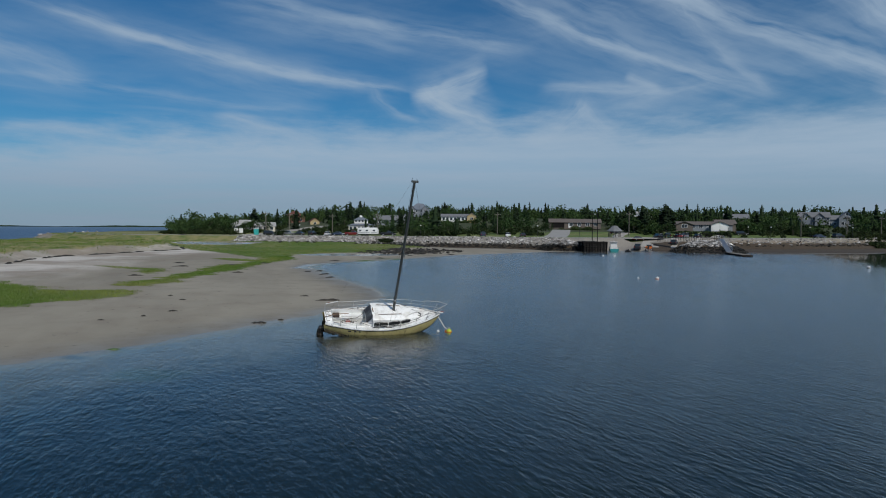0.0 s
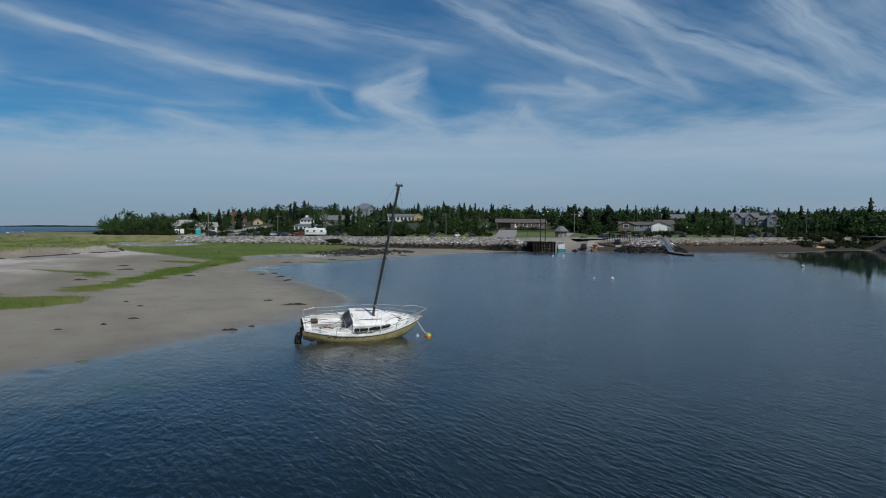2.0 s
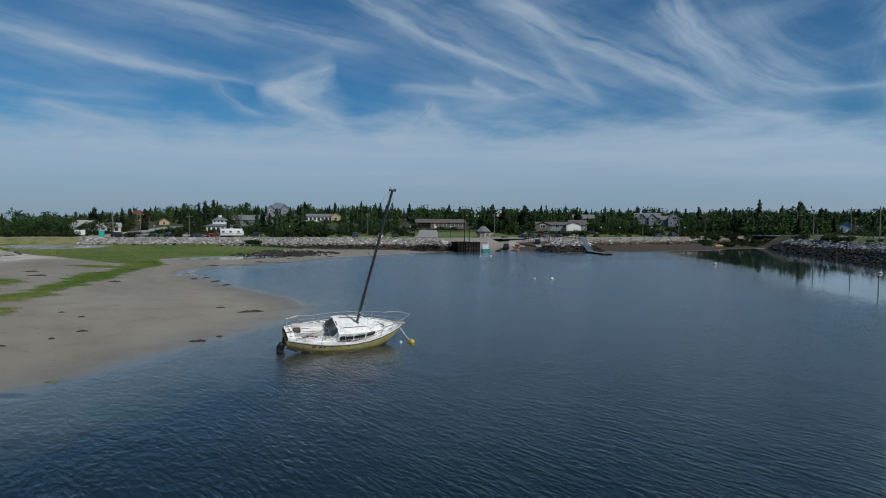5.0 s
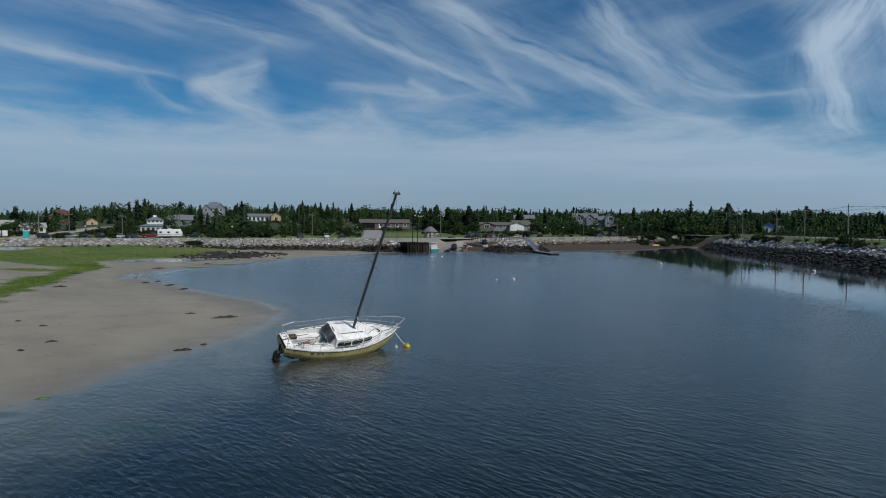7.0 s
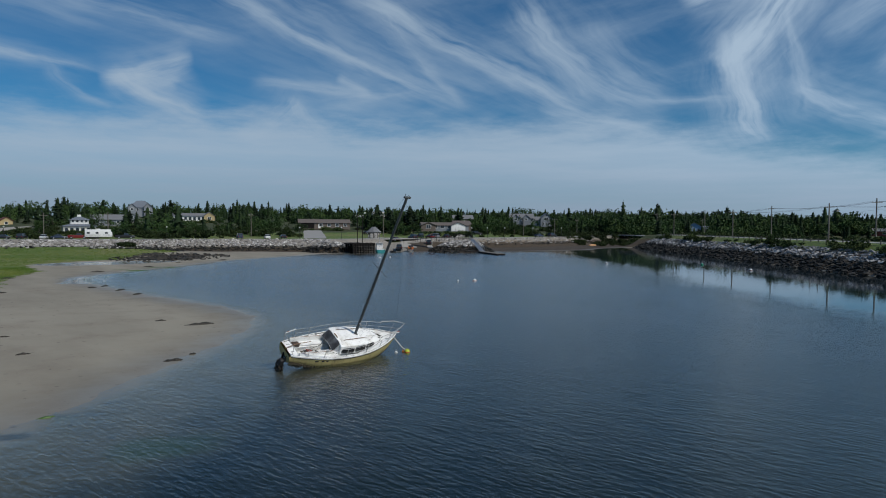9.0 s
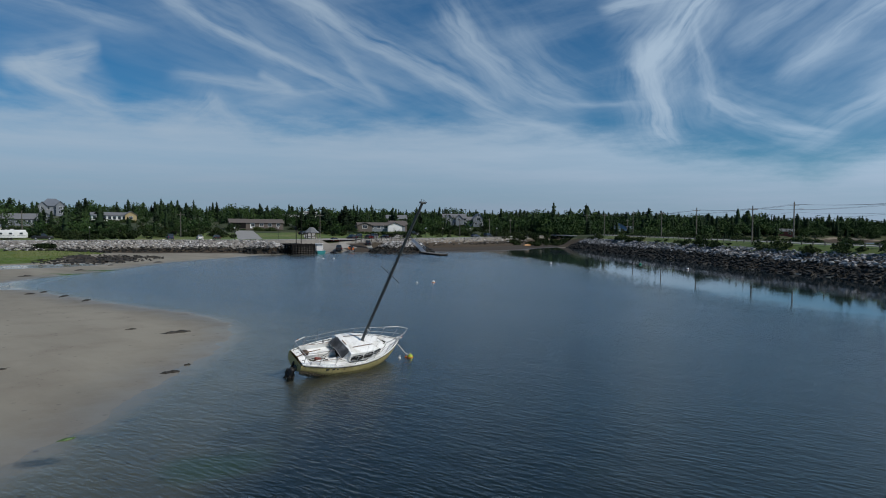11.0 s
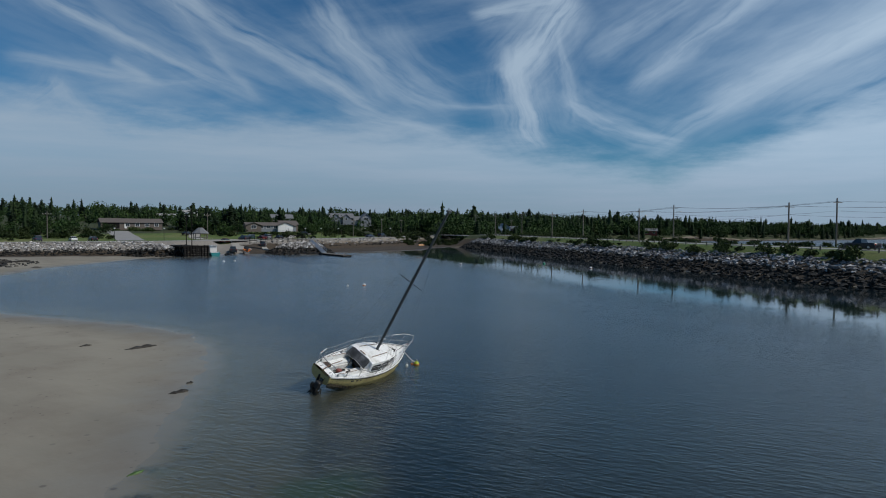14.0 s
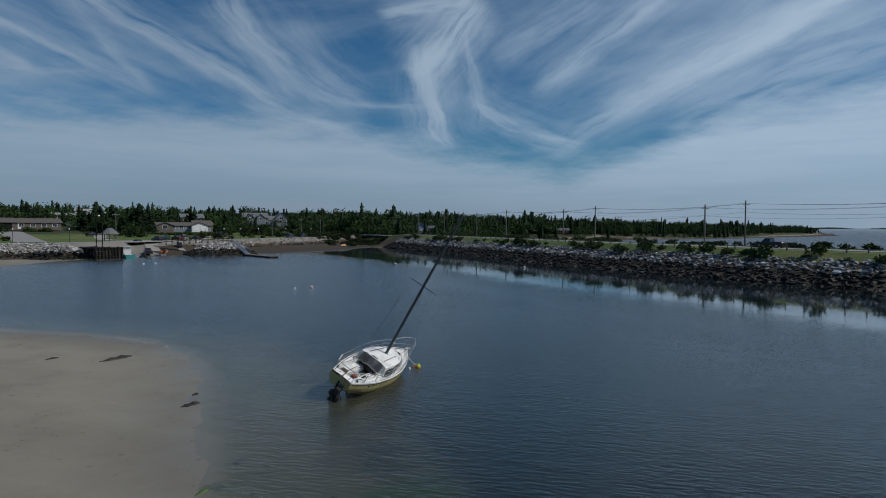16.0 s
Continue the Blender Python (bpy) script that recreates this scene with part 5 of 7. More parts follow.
def sail_boat():
    place = Matrix.Translation((-4.05, 41.86, 0.30)) @ Matrix.Rotation(radians(16.1), 4, "Z") @ Matrix.Rotation(radians(1.2), 4, "Y") @ Matrix.Rotation(radians(30.0), 4, "X")
    boat = thing("sailing_boat", place, "small white and yellow sailing boat, grounded and heeled over in shallows", "boat")
    xs = np.linspace(-3.83, 3.83, 34)
    hull = Shape().ring_loft([hull_ring(float(x)) for x in xs], closed=False, caps=(True, True))
    part("hull", hull, M_HULL, boat, "faded yellow hull, stained along the waterline", smooth=True)
    low = Shape()
    rings = []
    for x in np.linspace(-3.7, 3.2, 30):
        r = hull_ring(float(x), 0.012)
        rings.append([(px, py * 1.004, pz - 0.012) for px, py, pz in r[4:-4]])
    part("bottom_paint", low.ring_loft(rings, closed=False, caps=(False, False)), M_FOUL, boat, "dark fouled bottom paint")
    keel = Shape()
    keel.ring_loft([[(x0, -w, z), (x1, -w * 0.6, z), (x1, w * 0.6, z), (x0, w, z)] for x0, x1, w, z in ((-0.9, 1.2, 0.10, -0.3), (-0.75, 0.8, 0.09, -0.75), (-0.7, 0.55, 0.08, -1.1))])
    part("keel", keel, M_FOUL, boat)
    # rub rail under a white band
    for sgn in (-1, 1):
        rail = Shape()
        pts = [(float(x), sgn * (beam(float(x)) + 0.012), sheer(float(x)) - 0.04) for x in np.linspace(-3.8, 3.78, 30)]
        part("rub_rail", rail.tube(pts, 0.022, 6), M_WOOD_DARK, boat, "dark worn rub rail")
        band = Shape()
        r0, r1, r2 = [], [], []
        for x in np.linspace(-3.83, 3.81, 30):
            x = float(x)
            r0.append((x, sgn * (beam(x) + 0.012), sheer(x) - 0.03))
            r1.append((x, sgn * (beam(x) + 0.010), sheer(x) + 0.055))
            r2.append((x, sgn * (beam(x) - 0.05), sheer(x) + 0.055))
        r3 = [(x, y * 0.985 - 0.0, z - 0.1) for x, y, z in r2]
        part("toe_rail", band.ring_loft([r0, r1, r2, r3], closed=False, caps=(False, False)), M_GEL, boat, "chalky white toe rail")
    # decks round the cockpit well
    deck = Shape()

    def strip(f_in, f_out, x0, x1, n=20):
        a, b = [], []
        for x in np.linspace(x0, x1, n):
            x = float(x)
            za = sheer(x) + 0.02
            a.append((x, f_in(x), za + 0.05 * (1 - (f_in(x) / max(beam(x), 0.05)) ** 2)))
            b.append((x, f_out(x), za))
        deck.ring_loft([a, b], closed=False, caps=(False, False))

    well = 0.70
    for sgn in (-1, 1):
        strip(lambda x: 0.0, lambda x: sgn * max(beam(x) - 0.02, 0.01), -0.75, 3.82, 26)
        strip(lambda x: sgn * min(well, beam(x) - 0.16), lambda x: sgn * (beam(x) - 0.02), -3.35, -0.75)
        strip(lambda x: 0.0, lambda x: sgn * (beam(x) - 0.02), -3.82, -3.35, 4)
    part("deck", deck, M_GEL, boat, "worn white deck")
    # cockpit: coamings, seats and sole
    ck = Shape()
    for sgn in (-1, 1):
        rows = [[], [], [], [], [], []]
        for x in np.linspace(-3.35, -0.78, 14):
            x = float(x)
            w = min(well, beam(x) - 0.16)
            z = sheer(x) + 0.04
            for row, (y, dz) in zip(rows, ((w + 0.14, 0.0), (w + 0.08, 0.18), (w, 0.18), (w - 0.03, -0.16), (0.26, -0.18), (0.24, -0.52))):
                row.append((x, sgn * y, z + dz))
        ck.ring_loft(rows, closed=False, caps=(False, False))
    ck.add([(-3.35, -0.24, 0.33), (-0.78, -0.24, 0.33), (-0.78, 0.24, 0.33), (-3.35, 0.24, 0.33)], [(0, 1, 2, 3)])
    ck.add([(-3.35, -0.6, 0.9), (-3.35, 0.6, 0.9), (-3.35, 0.26, 0.3), (-3.35, -0.26, 0.3)], [(0, 1, 2, 3)])
    part("cockpit", ck, M_GEL, boat, "stained white cockpit with bench seats")
    for sgn in (-1, 1):
        slat = Shape()
        for k in range(5):
            y = sgn * (0.34 + 0.075 * k)
            slat.box(-2.7, y - 0.03, 0.70, -1.0, y + 0.03, 0.72)
        part("seat_slats", slat, M_GEL, boat)
    # coachroof
    top = Shape()
    rings = []
    for x, w, z in ((-0.85, 0.94, 1.40), (-0.3, 0.97, 1.41), (0.4, 0.95, 1.40), (1.2, 0.83, 1.35), (1.75, 0.68, 1.28), (2.15, 0.50, 1.14), (2.45, 0.36, 1.02)):
        s = sheer(x) + 0.02
        rings.append([(x, -w - 0.06, s), (x - 0.0, -w + 0.02, z - 0.07), (x, -w + 0.14, z - 0.005), (x, -w * 0.4, z + 0.05), (x, 0, z + 0.065), (x, w * 0.4, z + 0.05), (x, w - 0.14, z - 0.005), (x, w - 0.02, z - 0.07), (x, w + 0.06, s)])
    part("coachroof", top.ring_loft(rings, closed=False), M_GEL, boat, "white coachroof with dark windows", smooth=True)
    # solid panel: the shade inside the opening is put into its black colour
    part("companionway", Shape().box(-0.90, -0.33, 0.55, -0.86, 0.33, 1.38, bevel=0.01), M_BLACK, boat, "black panel with the open companionway's shade in its colour")
    hatch = part("sliding_hatch", Shape().box(-0.86, -0.38, 1.40, 0.05, 0.38, 1.46, bevel=0.02), M_GEL, boat)
    part("hatch_grip", Shape().box(-0.80, -0.2, 1.46, -0.75, 0.2, 1.50), M_TEAK, hatch)
    part("fore_hatch", Shape().box(1.35, -0.26, 1.33, 1.85, 0.26, 1.39, bevel=0.02), M_GEL, boat)
    for sgn in (-1, 1):
        part("grab_rail", Shape().tube([(-0.5, sgn * 0.52, 1.42), (-0.45, sgn * 0.52, 1.49), (1.05, sgn * 0.44, 1.46), (1.1, sgn * 0.44, 1.38)], 0.018, 6), M_TEAK, boat)
        for x0, x1, tall in ((-0.76, 0.12, 0.36), (0.19, 0.94, 0.33), (1.02, 1.64, 0.24)):
            w0, w1 = np.interp([x0, x1], [-0.85, -0.3, 0.4, 1.2, 1.75], [0.94, 0.97, 0.95, 0.83, 0.68])
            zm0, zm1 = sheer(x0) + 0.27, sheer(x1) + 0.24
            y0, y1 = sgn * (w0 + 0.022), sgn * (w1 + 0.022)
            win = Shape()
            q = []
            for t in range(16):
                a = 2 * math.pi * t / 16
                ex, ez = math.copysign(abs(math.cos(a)) ** 0.45, math.cos(a)), math.copysign(abs(math.sin(a)) ** 0.5, math.sin(a))
                u = (ex + 1) / 2
                q.append((x0 + (x1 - x0) * u, (y0 + (y1 - y0) * u) - sgn * (ez * 0.022), zm0 + (zm1 - zm0) * u + ez * tall / 2))
            win.ring_loft([q, [(x, y + sgn * 0.025, z) for x, y, z in q]])
            fr = part("window", win, M_PORT, boat, "long dark cabin window")
            trim = Shape().tube([(x, y + sgn * 0.02, z) for x, y, z in q + q[:1]], 0.016, 5)
            part("window_frame", trim, M_ALU, fr)
    # collapsed spray hood over the companionway
    hood = Shape()
    rings = []
    for x, z, w in ((-1.24, 1.02, 0.74), (-1.04, 1.26, 0.74), (-0.84, 1.47, 0.72), (-0.55, 1.50, 0.72)):
        rings.append([(x, -w, z - 0.10), (x + 0.01, -w * 0.8, z - 0.03), (x + 0.02, 0, z), (x + 0.01, w * 0.8, z - 0.03), (x, w, z - 0.10)])
    hood.ring_loft([[p for p in r] for r in rings[:3]], closed=False, caps=(False, False))
    sh = part("spray_hood", hood, M_MESH, boat, "torn grey spray hood")
    part("side_panel", Shape().add([(-1.22, -0.78, 0.86), (-0.84, -0.82, 0.96), (-0.84, -0.73, 1.38), (-1.04, -0.75, 1.16)], [(0, 1, 2, 3)]), M_VINYL, sh, "cloudy clear vinyl")
    part("side_panel", Shape().add([(-1.22, 0.78, 0.86), (-0.84, 0.82, 0.96), (-0.84, 0.73, 1.38), (-1.04, 0.75, 1.16)], [(0, 1, 2, 3)]), M_VINYL, sh, "cloudy clear vinyl")
    part("hood_bow", Shape().tube([(-1.20, -0.78, 0.84), (-1.24, -0.74, 0.95), (-1.22, 0, 1.04), (-1.24, 0.74, 0.95), (-1.20, 0.78, 0.84)], 0.016, 6), M_STAIN, sh)
    # mast and rigging
    foot, tip = Vector((0.60, 0, 1.41)), Vector((0.72, 0, 10.8))
    mast = part("mast", Shape().tube([foot, foot.lerp(tip, 0.5), tip], [0.085, 0.085, 0.07], 10), M_ALU, boat, "dark bare mast")
    part("mast_step", Shape().box(0.46, -0.14, 1.36, 0.74, 0.14, 1.45, bevel=0.02), M_ALU, mast)
    part("masthead", Shape().box(0.52, -0.07, 10.76, 0.94, 0.07, 10.86, bevel=0.02).tube([(0.55, 0, 10.86), (0.55, 0, 11.02)], 0.015, 5), M_ALU, mast)
    part("wind_vane", Shape().tube([(0.86, -0.16, 10.9), (0.86, 0.16, 10.9)], 0.012, 5), M_BLACK, mast)
    mid = foot.lerp(tip, 0.50)
    for sgn in (-1, 1):
        part("spreader", Shape().tube([mid, mid + Vector((-0.08, sgn * 0.86, 0.03))], [0.03, 0.02], 6), M_ALU, mast)
        end = mid + Vector((-0.08, sgn * 0.86, 0.03))
        part("upper_shroud", Shape().tube([(0.50, sgn * 1.20, 0.86), end, tip - Vector((0, 0, 0.25))], 0.0045, 4), M_WIRE, boat)
        for dx in (-0.35, 0.4):
            part("lower_shroud", Shape().tube([(0.55 + dx, sgn * 1.16, 0.86), mid - Vector((0, 0, 0.1))], 0.004, 4), M_WIRE, boat)
    part("forestay", Shape().tube([(3.72, 0, 1.24), (2.3, 0, 5.9), tip], 0.005, 4), M_WIRE, boat)
    part("backstay", Shape().tube([(-3.78, 0, 0.92), tip - Vector((0.15, 0, 0))], 0.0045, 4), M_WIRE, boat)
    part("halyard", Shape().tube([foot + Vector((-0.12, -0.05, 0.9)), mid + Vector((-0.2, -0.02, 0)), tip - Vector((0.1, 0, 0.1))], 0.005, 4), M_ROPE_DARK, boat)
    part("winch", Shape().tube([(0.58, -0.09, 2.3), (0.58, -0.2, 2.3)], [0.055, 0.045], 8), M_STAIN, mast)
    for sgn in (-1, 1):
        part("cockpit_winch", Shape().tube([(-1.6, sgn * 0.80, 1.02), (-1.6, sgn * 0.80, 1.16)], [0.075, 0.055], 10), M_STAIN, boat)
    # pulpit, pushpit, stanchions and lifelines
    pul = part("pulpit", Shape().tube([(2.75, -0.62, 1.02), (2.85, -0.62, 1.70), (3.65, -0.36, 1.84), (4.22, 0, 1.88), (3.65, 0.36, 1.84), (2.85, 0.62, 1.70), (2.75, 0.62, 1.02)], 0.024, 7), M_STAIN, boat, "bent stainless bow pulpit")
    for sgn in (-1, 1):
        part("leg", Shape().tube([(3.45, sgn * 0.26, 1.14), (3.62, sgn * 0.27, 1.73)], 0.015, 6), M_STAIN, pul)
    part("mid_bar", Shape().tube([(2.80, -0.62, 1.32), (3.5, -0.28, 1.42), (3.9, 0, 1.46), (3.5, 0.28, 1.42), (2.80, 0.62, 1.32)], 0.013, 6), M_STAIN, pul)
    push = part("pushpit", Shape().tube([(-2.9, -0.90, 0.9), (-2.95, -0.92, 1.46), (-3.8, -0.62, 1.48), (-3.86, 0, 1.48), (-3.8, 0.62, 1.48), (-2.95, 0.92, 1.46), (-2.9, 0.90, 0.9)], 0.022, 7), M_STAIN, boat, "stainless stern rail")
    for sgn in (-1, 1):
        part("leg", Shape().tube([(-3.72, sgn * 0.58, 0.86), (-3.80, sgn * 0.60, 1.48)], 0.015, 6), M_STAIN, push)
    part("white_pad", Shape().tube([(-3.75, 0.66, 1.49), (-2.98, 0.93, 1.47)], 0.027, 8), M_WHITEP, push, "white padded top bar")
    part("red_pad", Shape().tube([(-3.62, 0.72, 1.5), (-3.5, 0.76, 1.49)], 0.03, 8), M_RED, push, "faded red padding")
    for sgn in (-1, 1):
        tops, mids = [(-2.95, sgn * 0.92, 1.45)], [(-2.92, sgn * 0.91, 1.18)]
        for x in (-1.9, -0.5, 0.9, 2.0):
            y, z = sgn * (beam(x) - 0.07), sheer(x)
            part("stanchion", Shape().tube([(x, y, z), (x, y + sgn * 0.02, z + 0.60)], 0.018, 6), M_STAIN, boat)
            tops.append((x, y + sgn * 0.02, z + 0.59))
            mids.append((x, y + sgn * 0.01, z + 0.31))
        tops.append((2.85, sgn * 0.62, 1.62))
        mids.append((2.80, sgn * 0.62, 1.32))
        part("lifeline", Shape().tube(tops, 0.012, 4), M_STAIN, boat)
        part("lifeline", Shape().tube(mids, 0.010, 4), M_STAIN, boat)
    # stem head, rudder, engine and clutter on board
    part("bow_roller", Shape().box(3.55, -0.09, 1.19, 4.02, 0.09, 1.25, bevel=0.02), M_WHITEP, boat, "white bow roller")
    part("bow_tip", Shape().box(3.86, -0.05, 1.20, 4.08, 0.05, 1.26, bevel=0.02), M_RED, boat, "faded red tip")
    part("rudder", Shape().ring_loft([[(-3.98, -0.03, z), (-3.80, -0.04, z), (-3.80, 0.04, z), (-3.98, 0.03, z)] for z in (0.62, 0.2, -0.30)]), M_WEED, boat, "weed-hung rudder")
    mot = part("outboard_motor", Shape().box(-4.20, -0.40, -0.10, -3.94, -0.08, 0.36, bevel=0.08), M_BLACK, boat, "black outboard motor on the stern")
    part("shaft", Shape().box(-4.12, -0.30, -0.45, -4.0, -0.18, -0.06, bevel=0.02), M_BLACK, mot)
    part("bracket", Shape().box(-3.96, -0.34, 0.20, -3.80, -0.14, 0.50, bevel=0.01), M_ALU, mot)
    wr = np.random.RandomState(3)
    clump = Shape()
    for k in range(46):                                      # weed that has gathered round the stern gear
        x, y, z = wr.uniform(-4.25, -3.85), wr.uniform(-0.55, 0.12), wr.uniform(-0.32, 0.12)
        dx, dy = wr.uniform(-0.18, 0.08), wr.uniform(-0.22, 0.12)
        clump.tube([(x, y, z), (x + dx * 0.5, y + dy * 0.4, z - 0.10), (x + dx, y + dy, z - wr.uniform(0.16, 0.34))], [wr.uniform(0.03, 0.06), 0.04, 0.012], 5)
    part("weed_clump", clump, M_WEED, boat, "black weed hanging from the rudder")
    fringe = Shape()
    for k in range(110):                                     # growth along the low quarter's waterline; also stands in for the hull's shade
        x = -3.8 + 3.4 * wr.rand() ** 1.7
        b, sh, kl = beam(x), sheer(x), keel_line(x)
        q = wr.uniform(0.30, 0.50)
        y, z = -b * float(np.interp(q, [0.26, 0.46, 0.66], [0.86, 0.97, 1.005])) - 0.02, kl + (sh - kl) * q
        fringe.tube([(x, y, z), (x + wr.uniform(-0.06, 0.06), y - 0.03, z - 0.10), (x + wr.uniform(-0.1, 0.1), y - 0.01, z - wr.uniform(0.16, 0.26))], [0.035, 0.04, 0.012], 5)
    part("weed_fringe", fringe, M_FOUL, boat, "dark fringe along the waterline, growth and the hull's shade together")
    for sgn in (-1, 1):                                      # dark lines along the deck edge and coachroof foot, and loose sheets
        part("deck_seam", Shape().tube([(float(x), sgn * (beam(float(x)) - 0.07), sheer(float(x)) + 0.032) for x in np.linspace(-3.7, 3.6, 26)], 0.014, 5), M_ROPE_DARK, boat, "dark line inside the toe rail")
        part("coachroof_seam", Shape().tube([(float(x), sgn * (float(np.interp(x, [-0.85, -0.3, 0.4, 1.2, 1.75, 2.15, 2.45], [0.94, 0.97, 0.95, 0.83, 0.68, 0.50, 0.36])) + 0.075), sheer(float(x)) + 0.04) for x in np.linspace(-0.85, 2.45, 14)], 0.013, 5), M_ROPE_DARK, boat, "dark line round the coachroof foot")
        part("jib_sheet", Shape().tube([(-1.6, sgn * 0.80, 1.06), (-0.7, sgn * 1.08, 0.84), (0.4, sgn * 1.10, 0.86), (1.3, sgn * 0.62, 1.34), (1.9, sgn * 0.2, 1.32), (2.6, -0.15 * sgn, 1.16)], 0.011, 5), M_ROPE_DARK, boat, "dark slack sheet")
        part("coaming_cap", Shape().tube([(float(x), sgn * (min(0.70, beam(float(x)) - 0.16) + 0.04), sheer(float(x)) + 0.225) for x in np.linspace(-3.3, -0.8, 12)], 0.016, 5), M_TEAK, boat, "grey teak coaming cap")
    part("tangled_line", Shape().tube([(-2.6 + 0.34 * math.cos(k * 1.7) + 0.02 * k, 0.02 + 0.2 * math.sin(k * 2.3), 0.36 + 0.004 * k) for k in range(34)], 0.016, 5), M_ROPE_DARK, boat, "tangled dark line on the cockpit sole")
    part("coiled_line", Shape().tube([(2.35 + 0.16 * math.cos(k * 0.9), -0.10 + 0.13 * math.sin(k * 0.9), 1.09 + 0.003 * k) for k in range(24)], 0.013, 5), M_ROPE_DARK, boat, "coiled dark line on the foredeck")
    part("tiller", Shape().tube([(-3.85, 0, 0.92), (-3.2, 0.06, 1.10), (-2.3, 0.10, 1.12)], [0.03, 0.025, 0.02], 6), M_TEAK, boat)
    part("locker_box", Shape().box(-3.28, 0.24, 0.68, -2.85, 0.56, 0.86, bevel=0.02), M_CRATE, boat, "dark brown wooden box")
    part("red_can", Shape().box(-2.45, -0.14, 0.33, -2.15, 0.12, 0.60, bevel=0.04), M_RED, boat, "faded red fuel can")
    part("fender", Shape().tube([(-2.3, -0.50, 0.74), (-2.0, -0.46, 0.74)], 0.08, 10), M_BLACK, boat)
    part("mainsheet", Shape().tube([(-2.9, -0.55, 1.0), (-2.3, -0.3, 0.98), (-1.7, -0.05, 0.9), (-1.2, 0.3, 1.1), (-1.25, 0.6, 1.2)], 0.014, 5), M_ROPE_DARK, boat)
    part("stern_line", Shape().tube([(-3.80, -0.40, 0.88), (-4.05, -0.34, 0.35), (-4.0, -0.20, -0.12), (-3.92, 0.05, 0.4)], 0.022, 5), M_ROPE_DARK, boat)
    part("deck_line", Shape().tube([(1.0, -0.6, 1.33), (1.6, -0.75, 1.1), (2.2, -0.5, 1.1), (2.6, -0.2, 1.12), (3.2, -0.1, 1.2), (3.6, 0, 1.24)], 0.014, 5), M_ROPE_DARK, boat)
    for x in (2.9, -3.6):
        for sgn in (-1, 1):
            part("cleat", Shape().box(x - 0.1, sgn * 0.34 - 0.02, sheer(x) + 0.05, x + 0.1, sgn * 0.34 + 0.02, sheer(x) + 0.10, bevel=0.01), M_STAIN, boat)
    # name on the starboard quarter, too worn to read: plain bars
    for k, (x, ln) in enumerate(((-2.42, 0.34), (-2.02, 0.22), (-1.74, 0.16))):
        y = beam(x + ln / 2)
        part("name_bar", Shape().box(x, -y - 0.016, 0.56, x + ln, -y + 0.03, 0.64), M_NAVY, boat)
    return boat


sail_boat()


def float_ball(name, x, y, r, mat, label, band=None):
    """A mooring float with a waist and an eye on top."""
    prof = [(0.0, -0.9), (0.55, -0.8), (0.9, -0.42), (1.0, 0.0), (0.9, 0.45), (0.55, 0.82), (0.16, 0.96), (0.14, 1.16)]
    rings = [[(r * q * math.cos(a), r * q * math.sin(a), r * z) for a in [2 * math.pi * k / 14 for k in range(14)]] for q, z in prof]
    b = thing(name, Matrix.Translation((x, y, r * 0.12)) @ Matrix.Rotation(radians(8), 4, "X"), label, "buoy", "mooring buoys")
    part("float", Shape().ring_loft(rings), mat, b, smooth=True)
    part("eye", Shape().tube([(0.07 * math.cos(a), 0, r * 1.15 + 0.07 * math.sin(a)) for a in [k * 0.7 for k in range(10)]], 0.014, 5), M_STAIN, b)
    if band is not None:
        part("band", Shape().ring_loft([[(r * q * math.cos(a), r * q * math.sin(a), r * z) for a in [2 * math.pi * k / 14 for k in range(14)]] for q, z in ((0.99, -0.2), (1.02, -0.1), (1.02, 0.1), (0.99, 0.2))], caps=(False, False)), band, b)
    return b


float_ball("mooring_buoy", 0.42, 42.0, 0.19, M_LIME, "yellow-green mooring float beside the bow", M_ORANGE)
float_ball("mooring_buoy", 0.22, 42.2, 0.09, M_ORANGE, "small orange pick-up float beside the bow")
float_ball("mooring_buoy", -0.30, 42.1, 0.10, M_WHITEP, "small white pick-up float beside the bow")
solo("mooring_line", Shape().tube([(-0.42, 42.62, 1.10), (-0.18, 42.4, 0.75), (0.12, 42.15, 0.30), (0.40, 42.0, 0.12)], 0.03, 6), M_ROPE, "pale mooring rope from the bow to its float", "rope")
float_ball("mooring_buoy", 29.75, 87.34, 0.27, M_WHITEP, "white mooring ball with an orange band", M_ORANGE)
float_ball("mooring_buoy", 27.4, 88.2, 0.16, M_WHITEP, "plain white mooring ball on open water")
float_ball("mooring_buoy", 77.7, 114.9, 0.31, M_WHITEP, "white mooring ball with a dark band", M_BLACK)
float_ball("mooring_buoy", 94.2, 103.5, 0.31, M_GREEN, "green mooring ball near the causeway")
float_ball("mooring_buoy", 88.4, 86.8, 0.32, M_WHITEP, "white mooring ball with a red band", M_RED)
float_ball("mooring_buoy", 40.2, 158.0, 0.27, M_WHITEP, "plain white mooring ball near the wharf")
float_ball("mooring_buoy", 43.0, 158.0, 0.27, M_WHITEP, "plain white mooring ball near the wharf")


